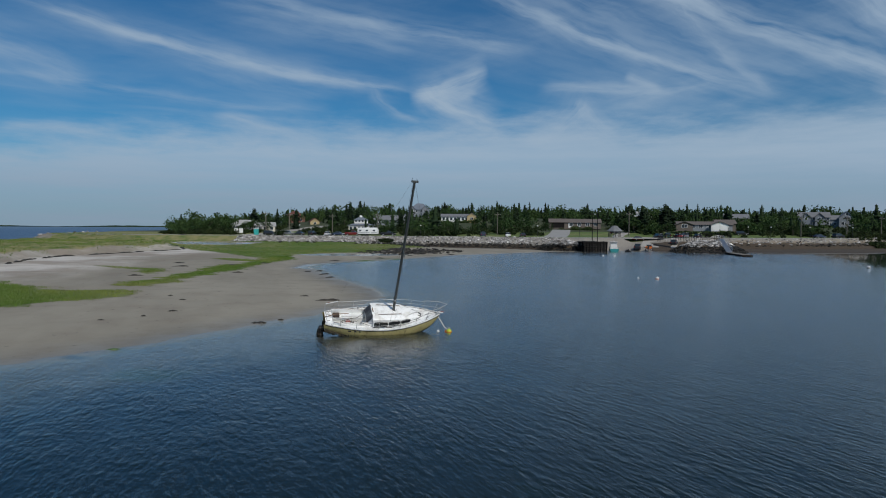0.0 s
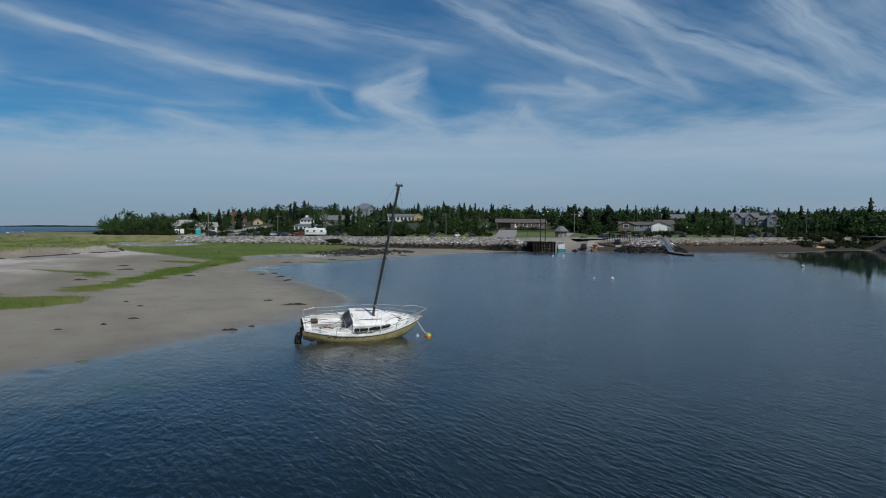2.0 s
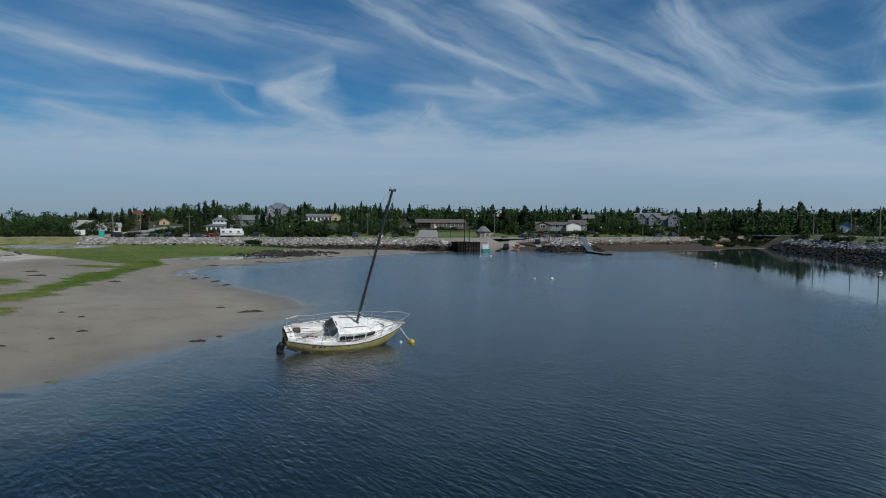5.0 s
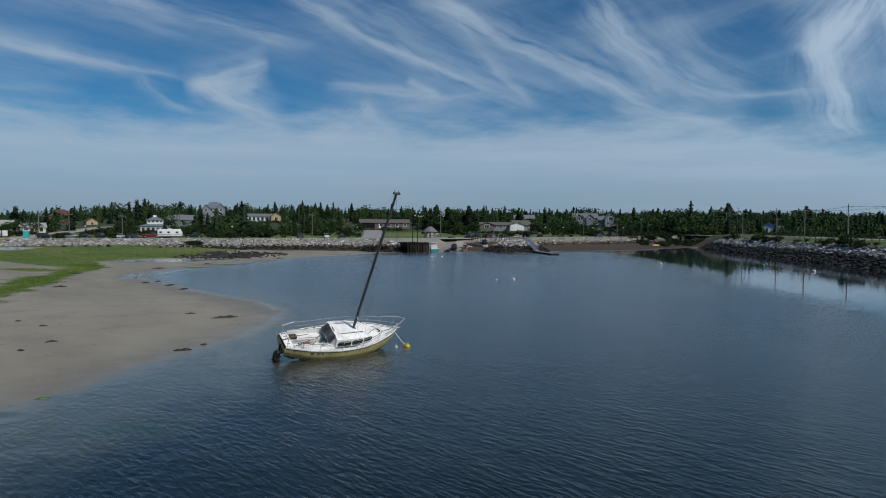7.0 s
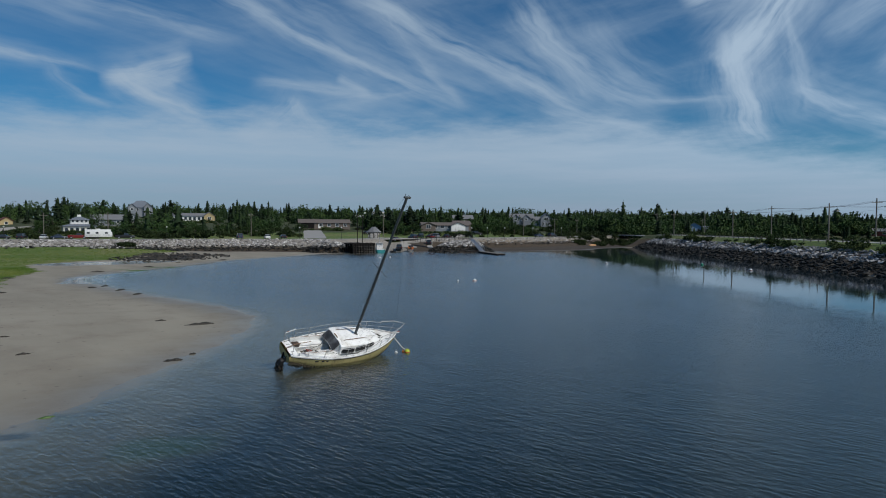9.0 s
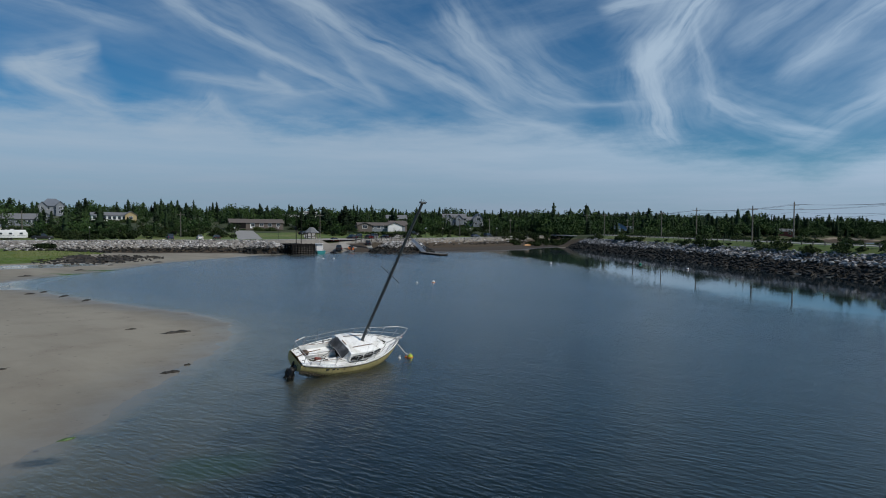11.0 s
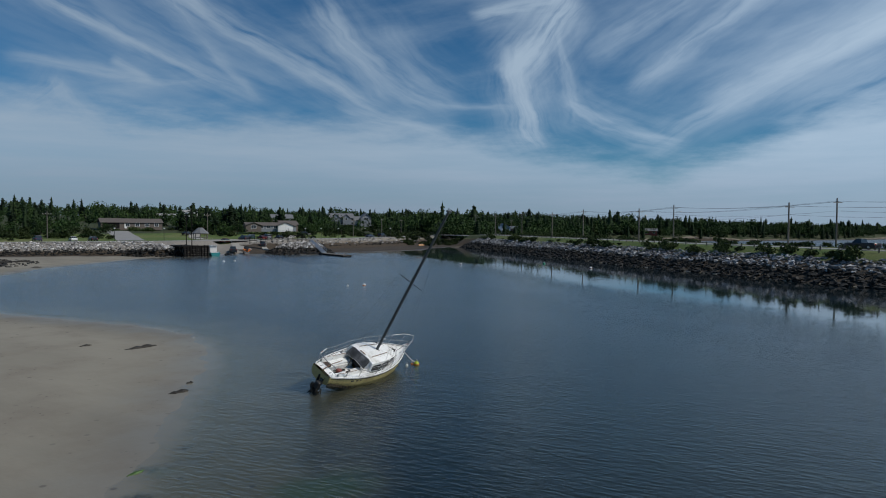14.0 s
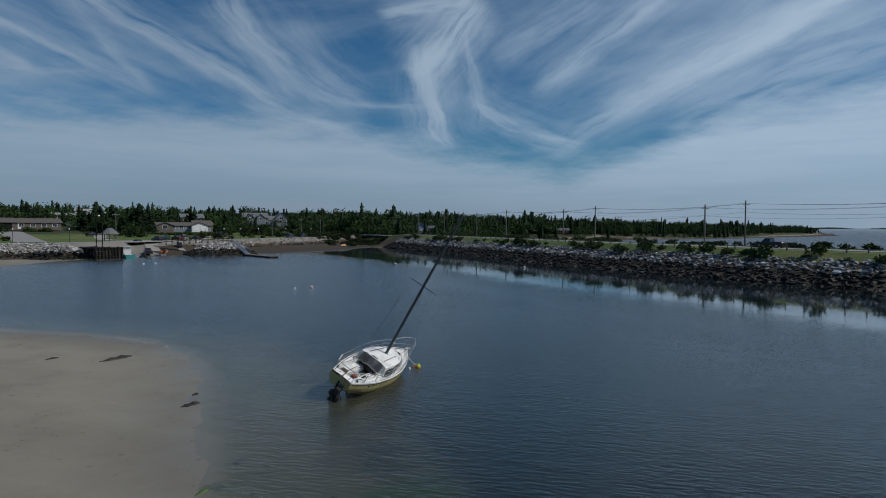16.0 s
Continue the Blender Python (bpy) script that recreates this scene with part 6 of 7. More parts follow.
def weed_heap(x, y, ln, w, turn, mat=None, label="dark heap of stranded seaweed on the sand", z=None, tall=0.10):
    r = np.random.RandomState(int(abs(x * 31 + y * 17)))
    rings = []
    n = 9
    for i in range(n):
        u = i / (n - 1)
        hw = w * math.sin(math.pi * (0.06 + 0.88 * u)) * r.uniform(0.6, 1.2)
        hh = tall * math.sin(math.pi * (0.08 + 0.84 * u)) * r.uniform(0.6, 1.3)
        off = r.uniform(-0.25, 0.25) * w
        rings.append([((u - 0.5) * ln, off - hw, -0.03), ((u - 0.5) * ln, off - hw * 0.5, hh * r.uniform(0.5, 1)), ((u - 0.5) * ln, off + hw * 0.3, hh), ((u - 0.5) * ln, off + hw, -0.03)])
    base = h1(x, y) if z is None else z
    return solo("seaweed", Shape().ring_loft(rings, closed=False), mat or M_WEED, label, "seaweed", Matrix.Translation((x, y, base)) @ Matrix.Rotation(radians(turn), 4, "Z"), "stranded weed")


weed_heap(-10.8, 58.9, 2.3, 0.38, 12, tall=0.16)
weed_heap(-13.3, 45.3, 1.1, 0.26, 8, tall=0.12)
weed_heap(-18.6, 35.4, 0.7, 0.16, 20, M_ALGAE, "bright green clump of algae at the water's edge", tall=0.06)
for x, y, ln, w, tn in ((-12.1, 46.9, 0.45, 0.14, 15), (-21.5, 50.0, 0.8, 0.16, 20), (-22.5, 47.2, 0.45, 0.12, 0), (-24.5, 45.0, 0.5, 0.14, 10), (-13.6, 61.8, 0.9, 0.12, 10), (-20.9, 97.0, 1.2, 0.35, 30), (-40.5, 83.0, 1.9, 0.5, 5),
                       (-43.0, 103.0, 2.6, 0.5, 10), (-47.0, 112.0, 2.0, 0.5, 30), (-36.5, 109.0, 2.0, 0.5, 20), (-30.0, 92.0, 1.6, 0.4, 20), (-33.0, 116, 1.8, 0.4, 0), (-26.0, 60.0, 0.5, 0.12, 10), (-23.6, 57, 0.6, 0.1, 10),
                       (-22.0, 128, 2.2, 0.5, 10), (-14.0, 139, 2.0, 0.4, 20), (2, 160, 2.2, 0.5, 20), (-8, 152, 1.6, 0.4, 40), (-17.5, 92.5, 2.4, 0.22, 65), (-15.5, 86.5, 2.0, 0.2, 60), (-19.5, 99.0, 1.8, 0.2, 65)):
    weed_heap(x, y, ln, w, tn, tall=0.07 + 0.05 * ln)
for x, y, ln, w, tn in ((-19.0, 132.0, 5.0, 0.7, 10), (-12.0, 137.5, 8.0, 0.7, 5), (-16.0, 130.0, 4.0, 0.5, 15)):
    weed_heap(x, y, ln, w, tn, M_ALGAE, "green algae mat along the edge of the flats", z=0.01, tall=0.12)
wr = np.random.RandomState(3)
for (ax, ay), (bx, by) in zip(DUNE[1:-2], DUNE[2:-1]):      # wrack line under the dunes
    for k in range(3):
        u = (k + wr.rand()) / 3
        weed_heap(ax + (bx - ax) * u + 1.0, ay + (by - ay) * u, wr.uniform(3, 6.5), wr.uniform(0.3, 0.7), math.degrees(math.atan2(by - ay, bx - ax)), label="dark wrack line of dried seaweed below the dunes", tall=0.25)
for _ in range(26):                                          # weed-dark stones on the flats below the bank
    x, y = wr.uniform(-18, 4), wr.uniform(160, 186)
    if 150 + 0.9 * (x + 18) < y:
        weed_heap(x, y, wr.uniform(1.5, 5), wr.uniform(0.4, 1.0), wr.uniform(-20, 40), tall=wr.uniform(0.2, 0.5), label="low weed-covered ledge on the tidal flat")



def foam_line():
    """A frayed line of foam and scum where the far side of the spit meets the water."""
    r = np.random.RandomState(14)
    v, f = [], []
    pts = [Vector(p) for p in SPIT[13:22]]
    for a, b in zip(pts[:-1], pts[1:]):
        d = (b - a).normalized()
        n = Vector((-d.y, d.x))
        for k in range(int((b - a).length / 0.35)):
            if r.rand() < 0.25:
                continue
            c = a + d * (0.35 * k) + n * r.uniform(-0.15, 0.35)
            o, h, w = len(v), r.uniform(0.10, 0.28), r.uniform(0.04, 0.15)
            ring = [c + d * h * math.cos(t) * r.uniform(0.7, 1.2) + n * w * math.sin(t) * r.uniform(0.7, 1.2) for t in [k2 * math.pi / 3 for k2 in range(6)]]
            v += [(q.x, q.y, 0.004) for q in ring] + [(c.x, c.y, 0.03)]
            f += [(o + i, o + (i + 1) % 6, o + 6) for i in range(6)]
    s = Shape().add(v, f)
    solo("foam", s, material("grey_foam", (0.36, 0.36, 0.335), 0.8, vary=0.2, grain=4.0), "thin frayed line of foam along the sand edge", "foam", kind="stuff")


foam_line()

# ---- houses ----
M_TRIM = material("white_painted_trim", (0.72, 0.72, 0.70), 0.6, vary=0.06)
WALLS = {n: material(n + "_siding", c, 0.75, vary=0.10, grain=2.0, bump=0.006, bump_scale=12) for n, c in {
    "white": (0.66, 0.66, 0.64), "grey": (0.19, 0.21, 0.235), "blue": (0.34, 0.45, 0.60), "brown": (0.12, 0.098, 0.082), "cream": (0.56, 0.52, 0.43), "yellow": (0.40, 0.31, 0.16), "red": (0.22, 0.055, 0.045), "brick": (0.15, 0.07, 0.05)}.items()}
ROOFS = {n: material(n + "_shingles", c, 0.9, vary=0.16, grain=3.0, bump=0.02, bump_scale=8) for n, c in {
    "pale": (0.30, 0.30, 0.29), "slate": (0.13, 0.15, 0.18), "brown": (0.115, 0.098, 0.088), "rust": (0.12, 0.045, 0.036), "grey": (0.15, 0.155, 0.165)}.items()}


def roof_shape(w, d, z, rise, kind, over=0.45, thick=0.16):
    s = Shape()
    a, b = w / 2 + over, d / 2 + over
    if kind == "hip":
        r = max(a - b, 0.15)
        top = [(-a, -b, z), (a, -b, z), (a, b, z), (-a, b, z), (-r, 0, z + rise), (r, 0, z + rise)]
        faces = [(0, 1, 5, 4), (1, 2, 5), (2, 3, 4, 5), (3, 0, 4)]
    elif kind == "gable":
        top = [(-a, -b, z), (a, -b, z), (a, b, z), (-a, b, z), (-a, 0, z + rise), (a, 0, z + rise)]
        faces = [(0, 1, 5, 4), (2, 3, 4, 5)]
    else:                                                    # ridge runs front to back
        top = [(-a, -b, z), (a, -b, z), (a, b, z), (-a, b, z), (0, -b, z + rise), (0, b, z + rise)]
        faces = [(0, 4, 5, 3), (4, 1, 2, 5)]
    n = len(top)
    v = top + [(x, y, q - thick) for x, y, q in top]
    f = faces + [tuple(i + n for i in g[::-1]) for g in faces]
    edges = {}
    for g in faces:
        for i, j in zip(g, g[1:] + g[:1]):
            edges[(i, j)] = edges.get((i, j), 0) + 1
    for i, j in edges:
        if (j, i) not in edges:
            f.append((i, i + n, j + n, j))
    return s.add(v, f)


def block(parent, x, y, w, d, wall_h, rise, kind, wall, roof, windows=(), doors=(), z0=0.0, y_sink=0.6):
    """One volume of a house with its roof, windows and doors."""
    sh = Shape().box(x - w / 2, y - d / 2, z0 - y_sink, x + w / 2, y + d / 2, z0 + wall_h)
    if kind == "gable":
        for sx in (-1, 1):
            sh.add([(x + sx * w / 2, y - d / 2, z0 + wall_h), (x + sx * w / 2, y + d / 2, z0 + wall_h), (x + sx * w / 2, y, z0 + wall_h + rise * 0.96)], [(0, 1, 2)])
    elif kind == "front":
        for sy in (-1, 1):
            sh.add([(x - w / 2, y + sy * d / 2, z0 + wall_h), (x + w / 2, y + sy * d / 2, z0 + wall_h), (x, y + sy * d / 2, z0 + wall_h + rise * 0.96)], [(0, 1, 2)])
    part("wall", sh, WALLS[wall], parent)
    rf = roof_shape(w, d, z0 + wall_h, rise, kind)
    part("roof", rf, ROOFS[roof], parent, m=Matrix.Translation((x, y, 0)))
    front = y - d / 2
    for wx, wz, ww, wh in windows:
        win = part("window", Shape().box(x + wx - ww / 2 - 0.1, front - 0.05, z0 + wz - 0.1, x + wx + ww / 2 + 0.1, front + 0.02, z0 + wz + wh + 0.1), M_TRIM, parent)
        n = 2 if ww > 1.3 else 1
        for k in range(n):
            p0 = x + wx - ww / 2 + k * ww / n + 0.03
            part("pane", Shape().box(p0, front - 0.07, z0 + wz, p0 + ww / n - 0.06, front - 0.02, z0 + wz + wh), M_GLASS, win)
    for dx, dw, dh, mt in doors:
        part("door", Shape().box(x + dx - dw / 2, front - 0.06, z0, x + dx + dw / 2, front + 0.02, z0 + dh), mt, parent)


def house(x, y, face, label, z=None):
    return thing("house", Matrix.Translation((x, y, (h1(x, y) if z is None else z))) @ Matrix.Rotation(radians(face), 4, "Z"), label, "house", "shore houses")


def row_of(n, span, z, w, h):
    return [(-span / 2 + span * k / max(n - 1, 1), z, w, h) for k in range(n)]


h = house(-88, 283, 18, "low white bungalow with a pale hipped roof among trees")
block(h, 0, 0, 15, 9, 2.7, 2.6, "hip", "grey", "pale", row_of(4, 11, 0.9, 1.4, 1.2))
block(h, 9, -1, 6, 7, 2.5, 1.8, "gable", "cream", "pale", row_of(2, 3, 0.9, 1.2, 1.2))
h = house(-100, 426, 12, "tall house with a rust-red roof above the trees")
block(h, 0, 0, 13, 10, 3.4, 4.2, "hip", "brick", "rust", row_of(3, 8, 1.0, 1.2, 1.3))
part("dormer", Shape().box(-1.5, -4.6, 4.0, 1.5, -2.0, 6.0), WALLS["brick"], h)
h = house(-37, 284, 8, "two-tiered cottage with a grey-blue roof and glazed veranda", 4.9)
block(h, 0, 0, 11, 10, 2.9, 1.6, "hip", "cream", "slate", row_of(6, 9, 0.7, 1.2, 1.6))
block(h, 0, 0, 6.0, 5.5, 1.3, 1.5, "hip", "white", "slate", row_of(4, 4.4, 0.4, 0.8, 0.7), z0=4.0, y_sink=0.8)
part("cupola", Shape().box(-0.6, -0.6, 6.4, 0.6, 0.6, 7.3, bevel=0.05), M_TRIM, h)
h = house(-16, 426, 0, "large dark slate house with gables on the hill")
block(h, 0, 0, 13, 9, 5.2, 4.2, "hip", "grey", "slate", row_of(4, 10, 3.3, 1.2, 1.4))
block(h, 4, -4.0, 4.5, 4, 5.4, 2.6, "front", "grey", "slate", [(0, 3.4, 1.4, 1.4), (0, 1.0, 1.6, 1.4)])
block(h, -4.6, -3.6, 4.0, 4, 5.2, 2.4, "front", "grey", "slate", [(0, 3.4, 1.4, 1.4)])
h = house(-25, 332, 0, "grey shingled cottage with a white-trimmed gable")
block(h, -4, 0, 14, 8, 2.6, 2.4, "gable", "grey", "grey", row_of(3, 8, 0.9, 1.2, 1.2))
block(h, 5.5, -2.5, 6, 6, 3.2, 2.6, "front", "grey", "slate", [(-1.2, 0.9, 1.1, 1.4), (1.2, 0.9, 1.1, 1.4), (0, 3.3, 1.2, 1.0)])
h = house(8, 348, 0, "long white bungalow with a low grey roof", 10.3)
block(h, -1.5, 0, 15, 7.5, 2.7, 1.5, "gable", "white", "grey", row_of(7, 12.5, 0.7, 1.3, 1.5))
block(h, 7.5, -1.0, 5, 8, 2.9, 1.9, "front", "yellow", "grey", [(0, 0.9, 1.6, 1.3)])
h = house(61, 292, -8, "long brown bungalow with an open carport", 7.2)
block(h, 3.5, 0, 15.5, 8, 2.4, 1.7, "gable", "brown", "brown", row_of(4, 11, 0.8, 1.5, 1.3), [(-6.2, 1.0, 2.05, M_TRIM)])
# no recess here: a flat dark door carries the carport's shade as colour
block(h, -8.0, -0.6, 7.5, 8.5, 2.5, 1.7, "gable", "brown", "brown", (), [(0, 5.8, 2.3, M_WOOD_DARK)])
h = house(125, 413, -14, "white split-level house with pale stepped roofs", 11.6)
block(h, -4, 0, 15, 8, 2.6, 1.5, "gable", "white", "pale", row_of(5, 12, 0.8, 1.4, 1.3))
block(h, 7, 3, 11, 8, 5.0, 1.6, "gable", "white", "pale", row_of(4, 8, 3.2, 1.4, 1.2))
h = house(108, 262, -14, "brown bungalow with a white garage and gabled wings", 6.6)
block(h, 0, 0, 21, 8, 2.1, 1.35, "gable", "grey", "brown", row_of(4, 9, 0.8, 1.5, 1.3))
block(h, -8.0, -3.0, 6.5, 4.5, 2.1, 1.35, "front", "brown", "brown", [(0, 0.8, 2.0, 1.4)])
block(h, 5.4, -3.2, 6.4, 5.0, 2.1, 1.4, "front", "white", "brown", (), [(-1.5, 2.5, 1.95, M_TRIM), (1.5, 2.5, 1.95, M_TRIM)])
block(h, 8.6, 3.5, 7.5, 8.0, 2.6, 1.7, "gable", "brown", "brown")
h = house(209, 348.6, -26, "big grey shingled house with dormers and a white-edged gable", 8.6)
block(h, -4, 0, 15, 9, 5.0, 3.0, "gable", "grey", "grey", row_of(5, 13, 0.9, 1.3, 1.5) + row_of(5, 13, 3.6, 1.2, 1.3))
block(h, -8, -4.6, 4.2, 3, 5.2, 2.2, "front", "grey", "grey", [(0, 3.6, 1.3, 1.3)])
block(h, -1.5, -4.6, 4.2, 3, 5.2, 2.2, "front", "grey", "grey", [(0, 3.6, 1.3, 1.3)])
block(h, 6, 0, 6, 8, 3.8, 2.4, "gable", "grey", "grey", row_of(3, 5, 0.9, 1.2, 1.3))
block(h, 11, -2.5, 7, 9, 4.6, 3.6, "front", "grey", "slate", [(-1.8, 0.9, 1.4, 1.5), (1.8, 0.9, 1.4, 1.5), (0, 3.9, 2.6, 1.5), (0, 6.2, 1.2, 1.0)])
h = house(222, 312, -36, "small grey cottage with a steep gable in the bushes", 5.0)
block(h, 0, 0, 7, 8, 3.0, 3.4, "front", "grey", "slate", [(0, 3.3, 1.2, 1.1), (-1.5, 0.9, 1.1, 1.2)])
h = house(284, 282, -46, "pale blue gabled house among dark spruces", 5.0)
block(h, 0, 0, 9.5, 8, 3.2, 2.8, "front", "blue", "slate", [(-2.4, 1.0, 1.2, 1.3), (2.4, 1.0, 1.2, 1.3)], [(0, 1.0, 2.1, M_TRIM)])
block(h, 7.5, 1.5, 6, 6, 2.4, 1.6, "gable", "brown", "slate")
h = house(349, 214, -60, "dark red shed near the inlet")
block(h, 0, 0, 9, 6, 2.6, 1.6, "gable", "red", "grey", row_of(2, 5, 1.0, 1.2, 1.0))
h = house(-72, 352, 20, "small brown house beside the hill road", h1(-72, 352) - 1.0)
block(h, 0, 0, 5, 6, 2.5, 1.9, "front", "yellow", "rust", [(0, 1.0, 1.2, 1.1)])
h = house(160, 345, -20, "brown-roofed house half hidden by trees", 10.0)
block(h, 0, 0, 12, 8, 2.8, 2.4, "gable", "brown", "grey", row_of(3, 8, 1.0, 1.4, 1.2))

fr = np.random.RandomState(8)
spots = []
for hx, hy, ang, w_ in ((61, 292, -8, 15), (108, 262, -14, 22), (209, 348.6, -26, 24), (8, 348, 0, 18), (-37, 284, 8, 12), (-88, 283, 18, 18)):
    for _ in range(24):
        u, v = fr.uniform(-w_ / 2, w_ / 2), -fr.uniform(6.2, 8.5)
        c, s = math.cos(radians(ang)), math.sin(radians(ang))
        spots.append((hx + u * c - v * s, hy + u * s + v * c, fr.uniform(0.6, 1.7)))
shrub_band("shrubs", "rounded garden shrubs planted before the houses", spots)

# ---- vehicles ----
PAINT = {n: material(n + "_car_paint", c, 0.3, vary=0.04, spec=0.6) for n, c in {
    "black": (0.012, 0.012, 0.014), "grey": (0.16, 0.17, 0.18), "silver": (0.42, 0.43, 0.44), "navy": (0.02, 0.03, 0.06), "maroon": (0.16, 0.015, 0.015), "white": (0.70, 0.70, 0.69), "green": (0.02, 0.05, 0.04)}.items()}
M_LAMP = material("lamp_lens", (0.6, 0.6, 0.58), 0.2, vary=0.05)
M_TAIL = material("red_lamp_lens", (0.35, 0.02, 0.02), 0.25, vary=0.05)


def vehicle(x, y, turn, paint, kind, label, z=None):
    ln, wd = {"car": (4.5, 1.8), "suv": (4.7, 1.9), "pickup": (5.6, 2.0)}[kind]
    base = (h1(x, y) + 0.06) if z is None else z
    c = thing("pickup_truck" if kind == "pickup" else "car", Matrix.Translation((x, y, base)) @ Matrix.Rotation(radians(turn), 4, "Z"), label, "truck" if kind == "pickup" else "car", "parked vehicles")
    L, W = ln / 2, wd / 2
    hood, belt, roof = {"car": (0.82, 0.92, 1.45), "suv": (0.98, 1.08, 1.75), "pickup": (1.08, 1.15, 1.85)}[kind]
    rings = []
    for px, zt, w in ((-L, belt - 0.15, 0.86), (-L + 0.15, belt, 0.96), (-L * 0.3, belt, 1.0), (L * 0.35, belt, 1.0), (L * 0.5, hood + 0.04, 0.98), (L - 0.2, hood - 0.1, 0.94), (L, hood - 0.28, 0.84)):
        ww = W * w
        rings.append([(px, -ww * 0.94, 0.30), (px, -ww, 0.52), (px, -ww, zt - 0.12), (px, -ww * 0.9, zt), (px, ww * 0.9, zt), (px, ww, zt - 0.12), (px, ww, 0.52), (px, ww * 0.94, 0.30)])
    body = part("body", Shape().ring_loft(rings), PAINT[paint], c, smooth=True)
    x0, x1, t0, t1 = {"car": (-L * 0.78, L * 0.42, -L * 0.42, L * 0.08), "suv": (-L * 0.95, L * 0.42, -L * 0.86, L * 0.14), "pickup": (-L * 0.16, L * 0.48, -L * 0.10, L * 0.24)}[kind]
    lo, hi = W * 0.90, W * 0.74
    part("glasshouse", Shape().ring_loft([[(x0, -lo, belt - 0.02), (x1, -lo, belt - 0.04), (x1, lo, belt - 0.04), (x0, lo, belt - 0.02)], [(t0, -hi, roof - 0.06), (t1, -hi, roof - 0.06), (t1, hi, roof - 0.06), (t0, hi, roof - 0.06)]]), M_GLASS, c, "dark car glass")
    part("roof_panel", Shape().box(t0 - 0.04, -hi - 0.02, roof - 0.07, t1 + 0.04, hi + 0.02, roof, bevel=0.03), PAINT[paint], c)
    if kind == "pickup":
        part("load_bed", Shape().box(-L + 0.12, -W * 0.86, belt - 0.02, -L * 0.2, W * 0.86, belt + 0.03), M_BLACK, c)
    for sx in (-1, 1):
        for sy in (-1, 1):
            cx, cy = sx * L * 0.62, sy * (W - 0.12)
            r = 0.40 if kind == "pickup" else 0.34
            wh = part("wheel", Shape().tube([(cx, cy - 0.11, r), (cx, cy + 0.11, r)], r, 14), M_TYRE, c)
            part("rim", Shape().tube([(cx, cy + sy * 0.09, r), (cx, cy + sy * 0.125, r)], r * 0.58, 10), M_CHROME, wh)
    for sy in (-1, 1):
        part("headlight", Shape().box(L - 0.16, sy * W * 0.62 - 0.16, hood - 0.30, L - 0.02, sy * W * 0.62 + 0.16, hood - 0.16, bevel=0.02), M_LAMP, c)
        part("tail_light", Shape().box(-L - 0.01, sy * W * 0.74 - 0.09, belt - 0.36, -L + 0.08, sy * W * 0.74 + 0.09, belt - 0.14, bevel=0.02), M_TAIL, c)
    part("bumper", Shape().box(L - 0.06, -W * 0.85, 0.34, L + 0.06, W * 0.85, 0.50, bevel=0.03), M_BLACK, c)
    return c


for x, y, tn, pt, kd, lab in (
    (-62.8, 229, 0, "black", "suv", "black car parked beside the coast road"), (-56.4, 229.5, 4, "grey", "suv", "grey car parked beside the coast road"), (-52.6, 229, 178, "black", "car", "black car parked beside the coast road"),
    (-47.6, 229.5, 80, "black", "suv", "dark car parked nose-on beside the coast road"), (-42.0, 229.5, 85, "silver", "car", "silver car parked nose-on beside the coast road"), (-38.0, 229.5, 0, "navy", "car", "dark blue car beside a red pickup"),
    (-33.2, 231.5, 0, "maroon", "pickup", "dark red pickup truck in front of a camper trailer"), (-20.0, 229.5, 0, "black", "pickup", "black pickup truck parked beside the coast road"),
    (14.0, 222, 90, "navy", "suv", "dark blue car parked nose-on by the bank"), (22.6, 220, 86, "white", "car", "white car parked nose-on by the bank"), (27.6, 219, 90, "black", "car", "black car parked nose-on by the bank"),
    (73.6, 216, 95, "black", "suv", "black car in the boat ramp parking"), (77.8, 219, 80, "green", "suv", "dark green car in the boat ramp parking"), (80.6, 216.5, 90, "maroon", "car", "red car in the boat ramp parking"),
    (83.6, 218.5, 88, "grey", "suv", "grey car in the boat ramp parking"), (87.5, 217, 90, "black", "car", "black car in the boat ramp parking"), (75.6, 206, 60, "black", "suv", "black car at the head of the boat ramp"),
    (66.2, 213.5, 20, "maroon", "car", "dark red car near the picnic shelter"), (60.6, 196.5, 70, "black", "pickup", "black pickup truck with a trailer on the boat ramp"),
    (134, 224.5, 15, "navy", "car", "blue car on the coast road"), (143, 228, 20, "black", "suv", "black car on the coast road"), (119, 251, -20, "black", "suv", "black car beside a white garage"),
    (70, 256, 30, "black", "car", "dark car on a gravel lane"),
):
    vehicle(x, y, tn, pt, kd, lab)
vehicle(104.6, 41.6, 70, "black", "pickup", "black pickup truck on the causeway road", 5.10)


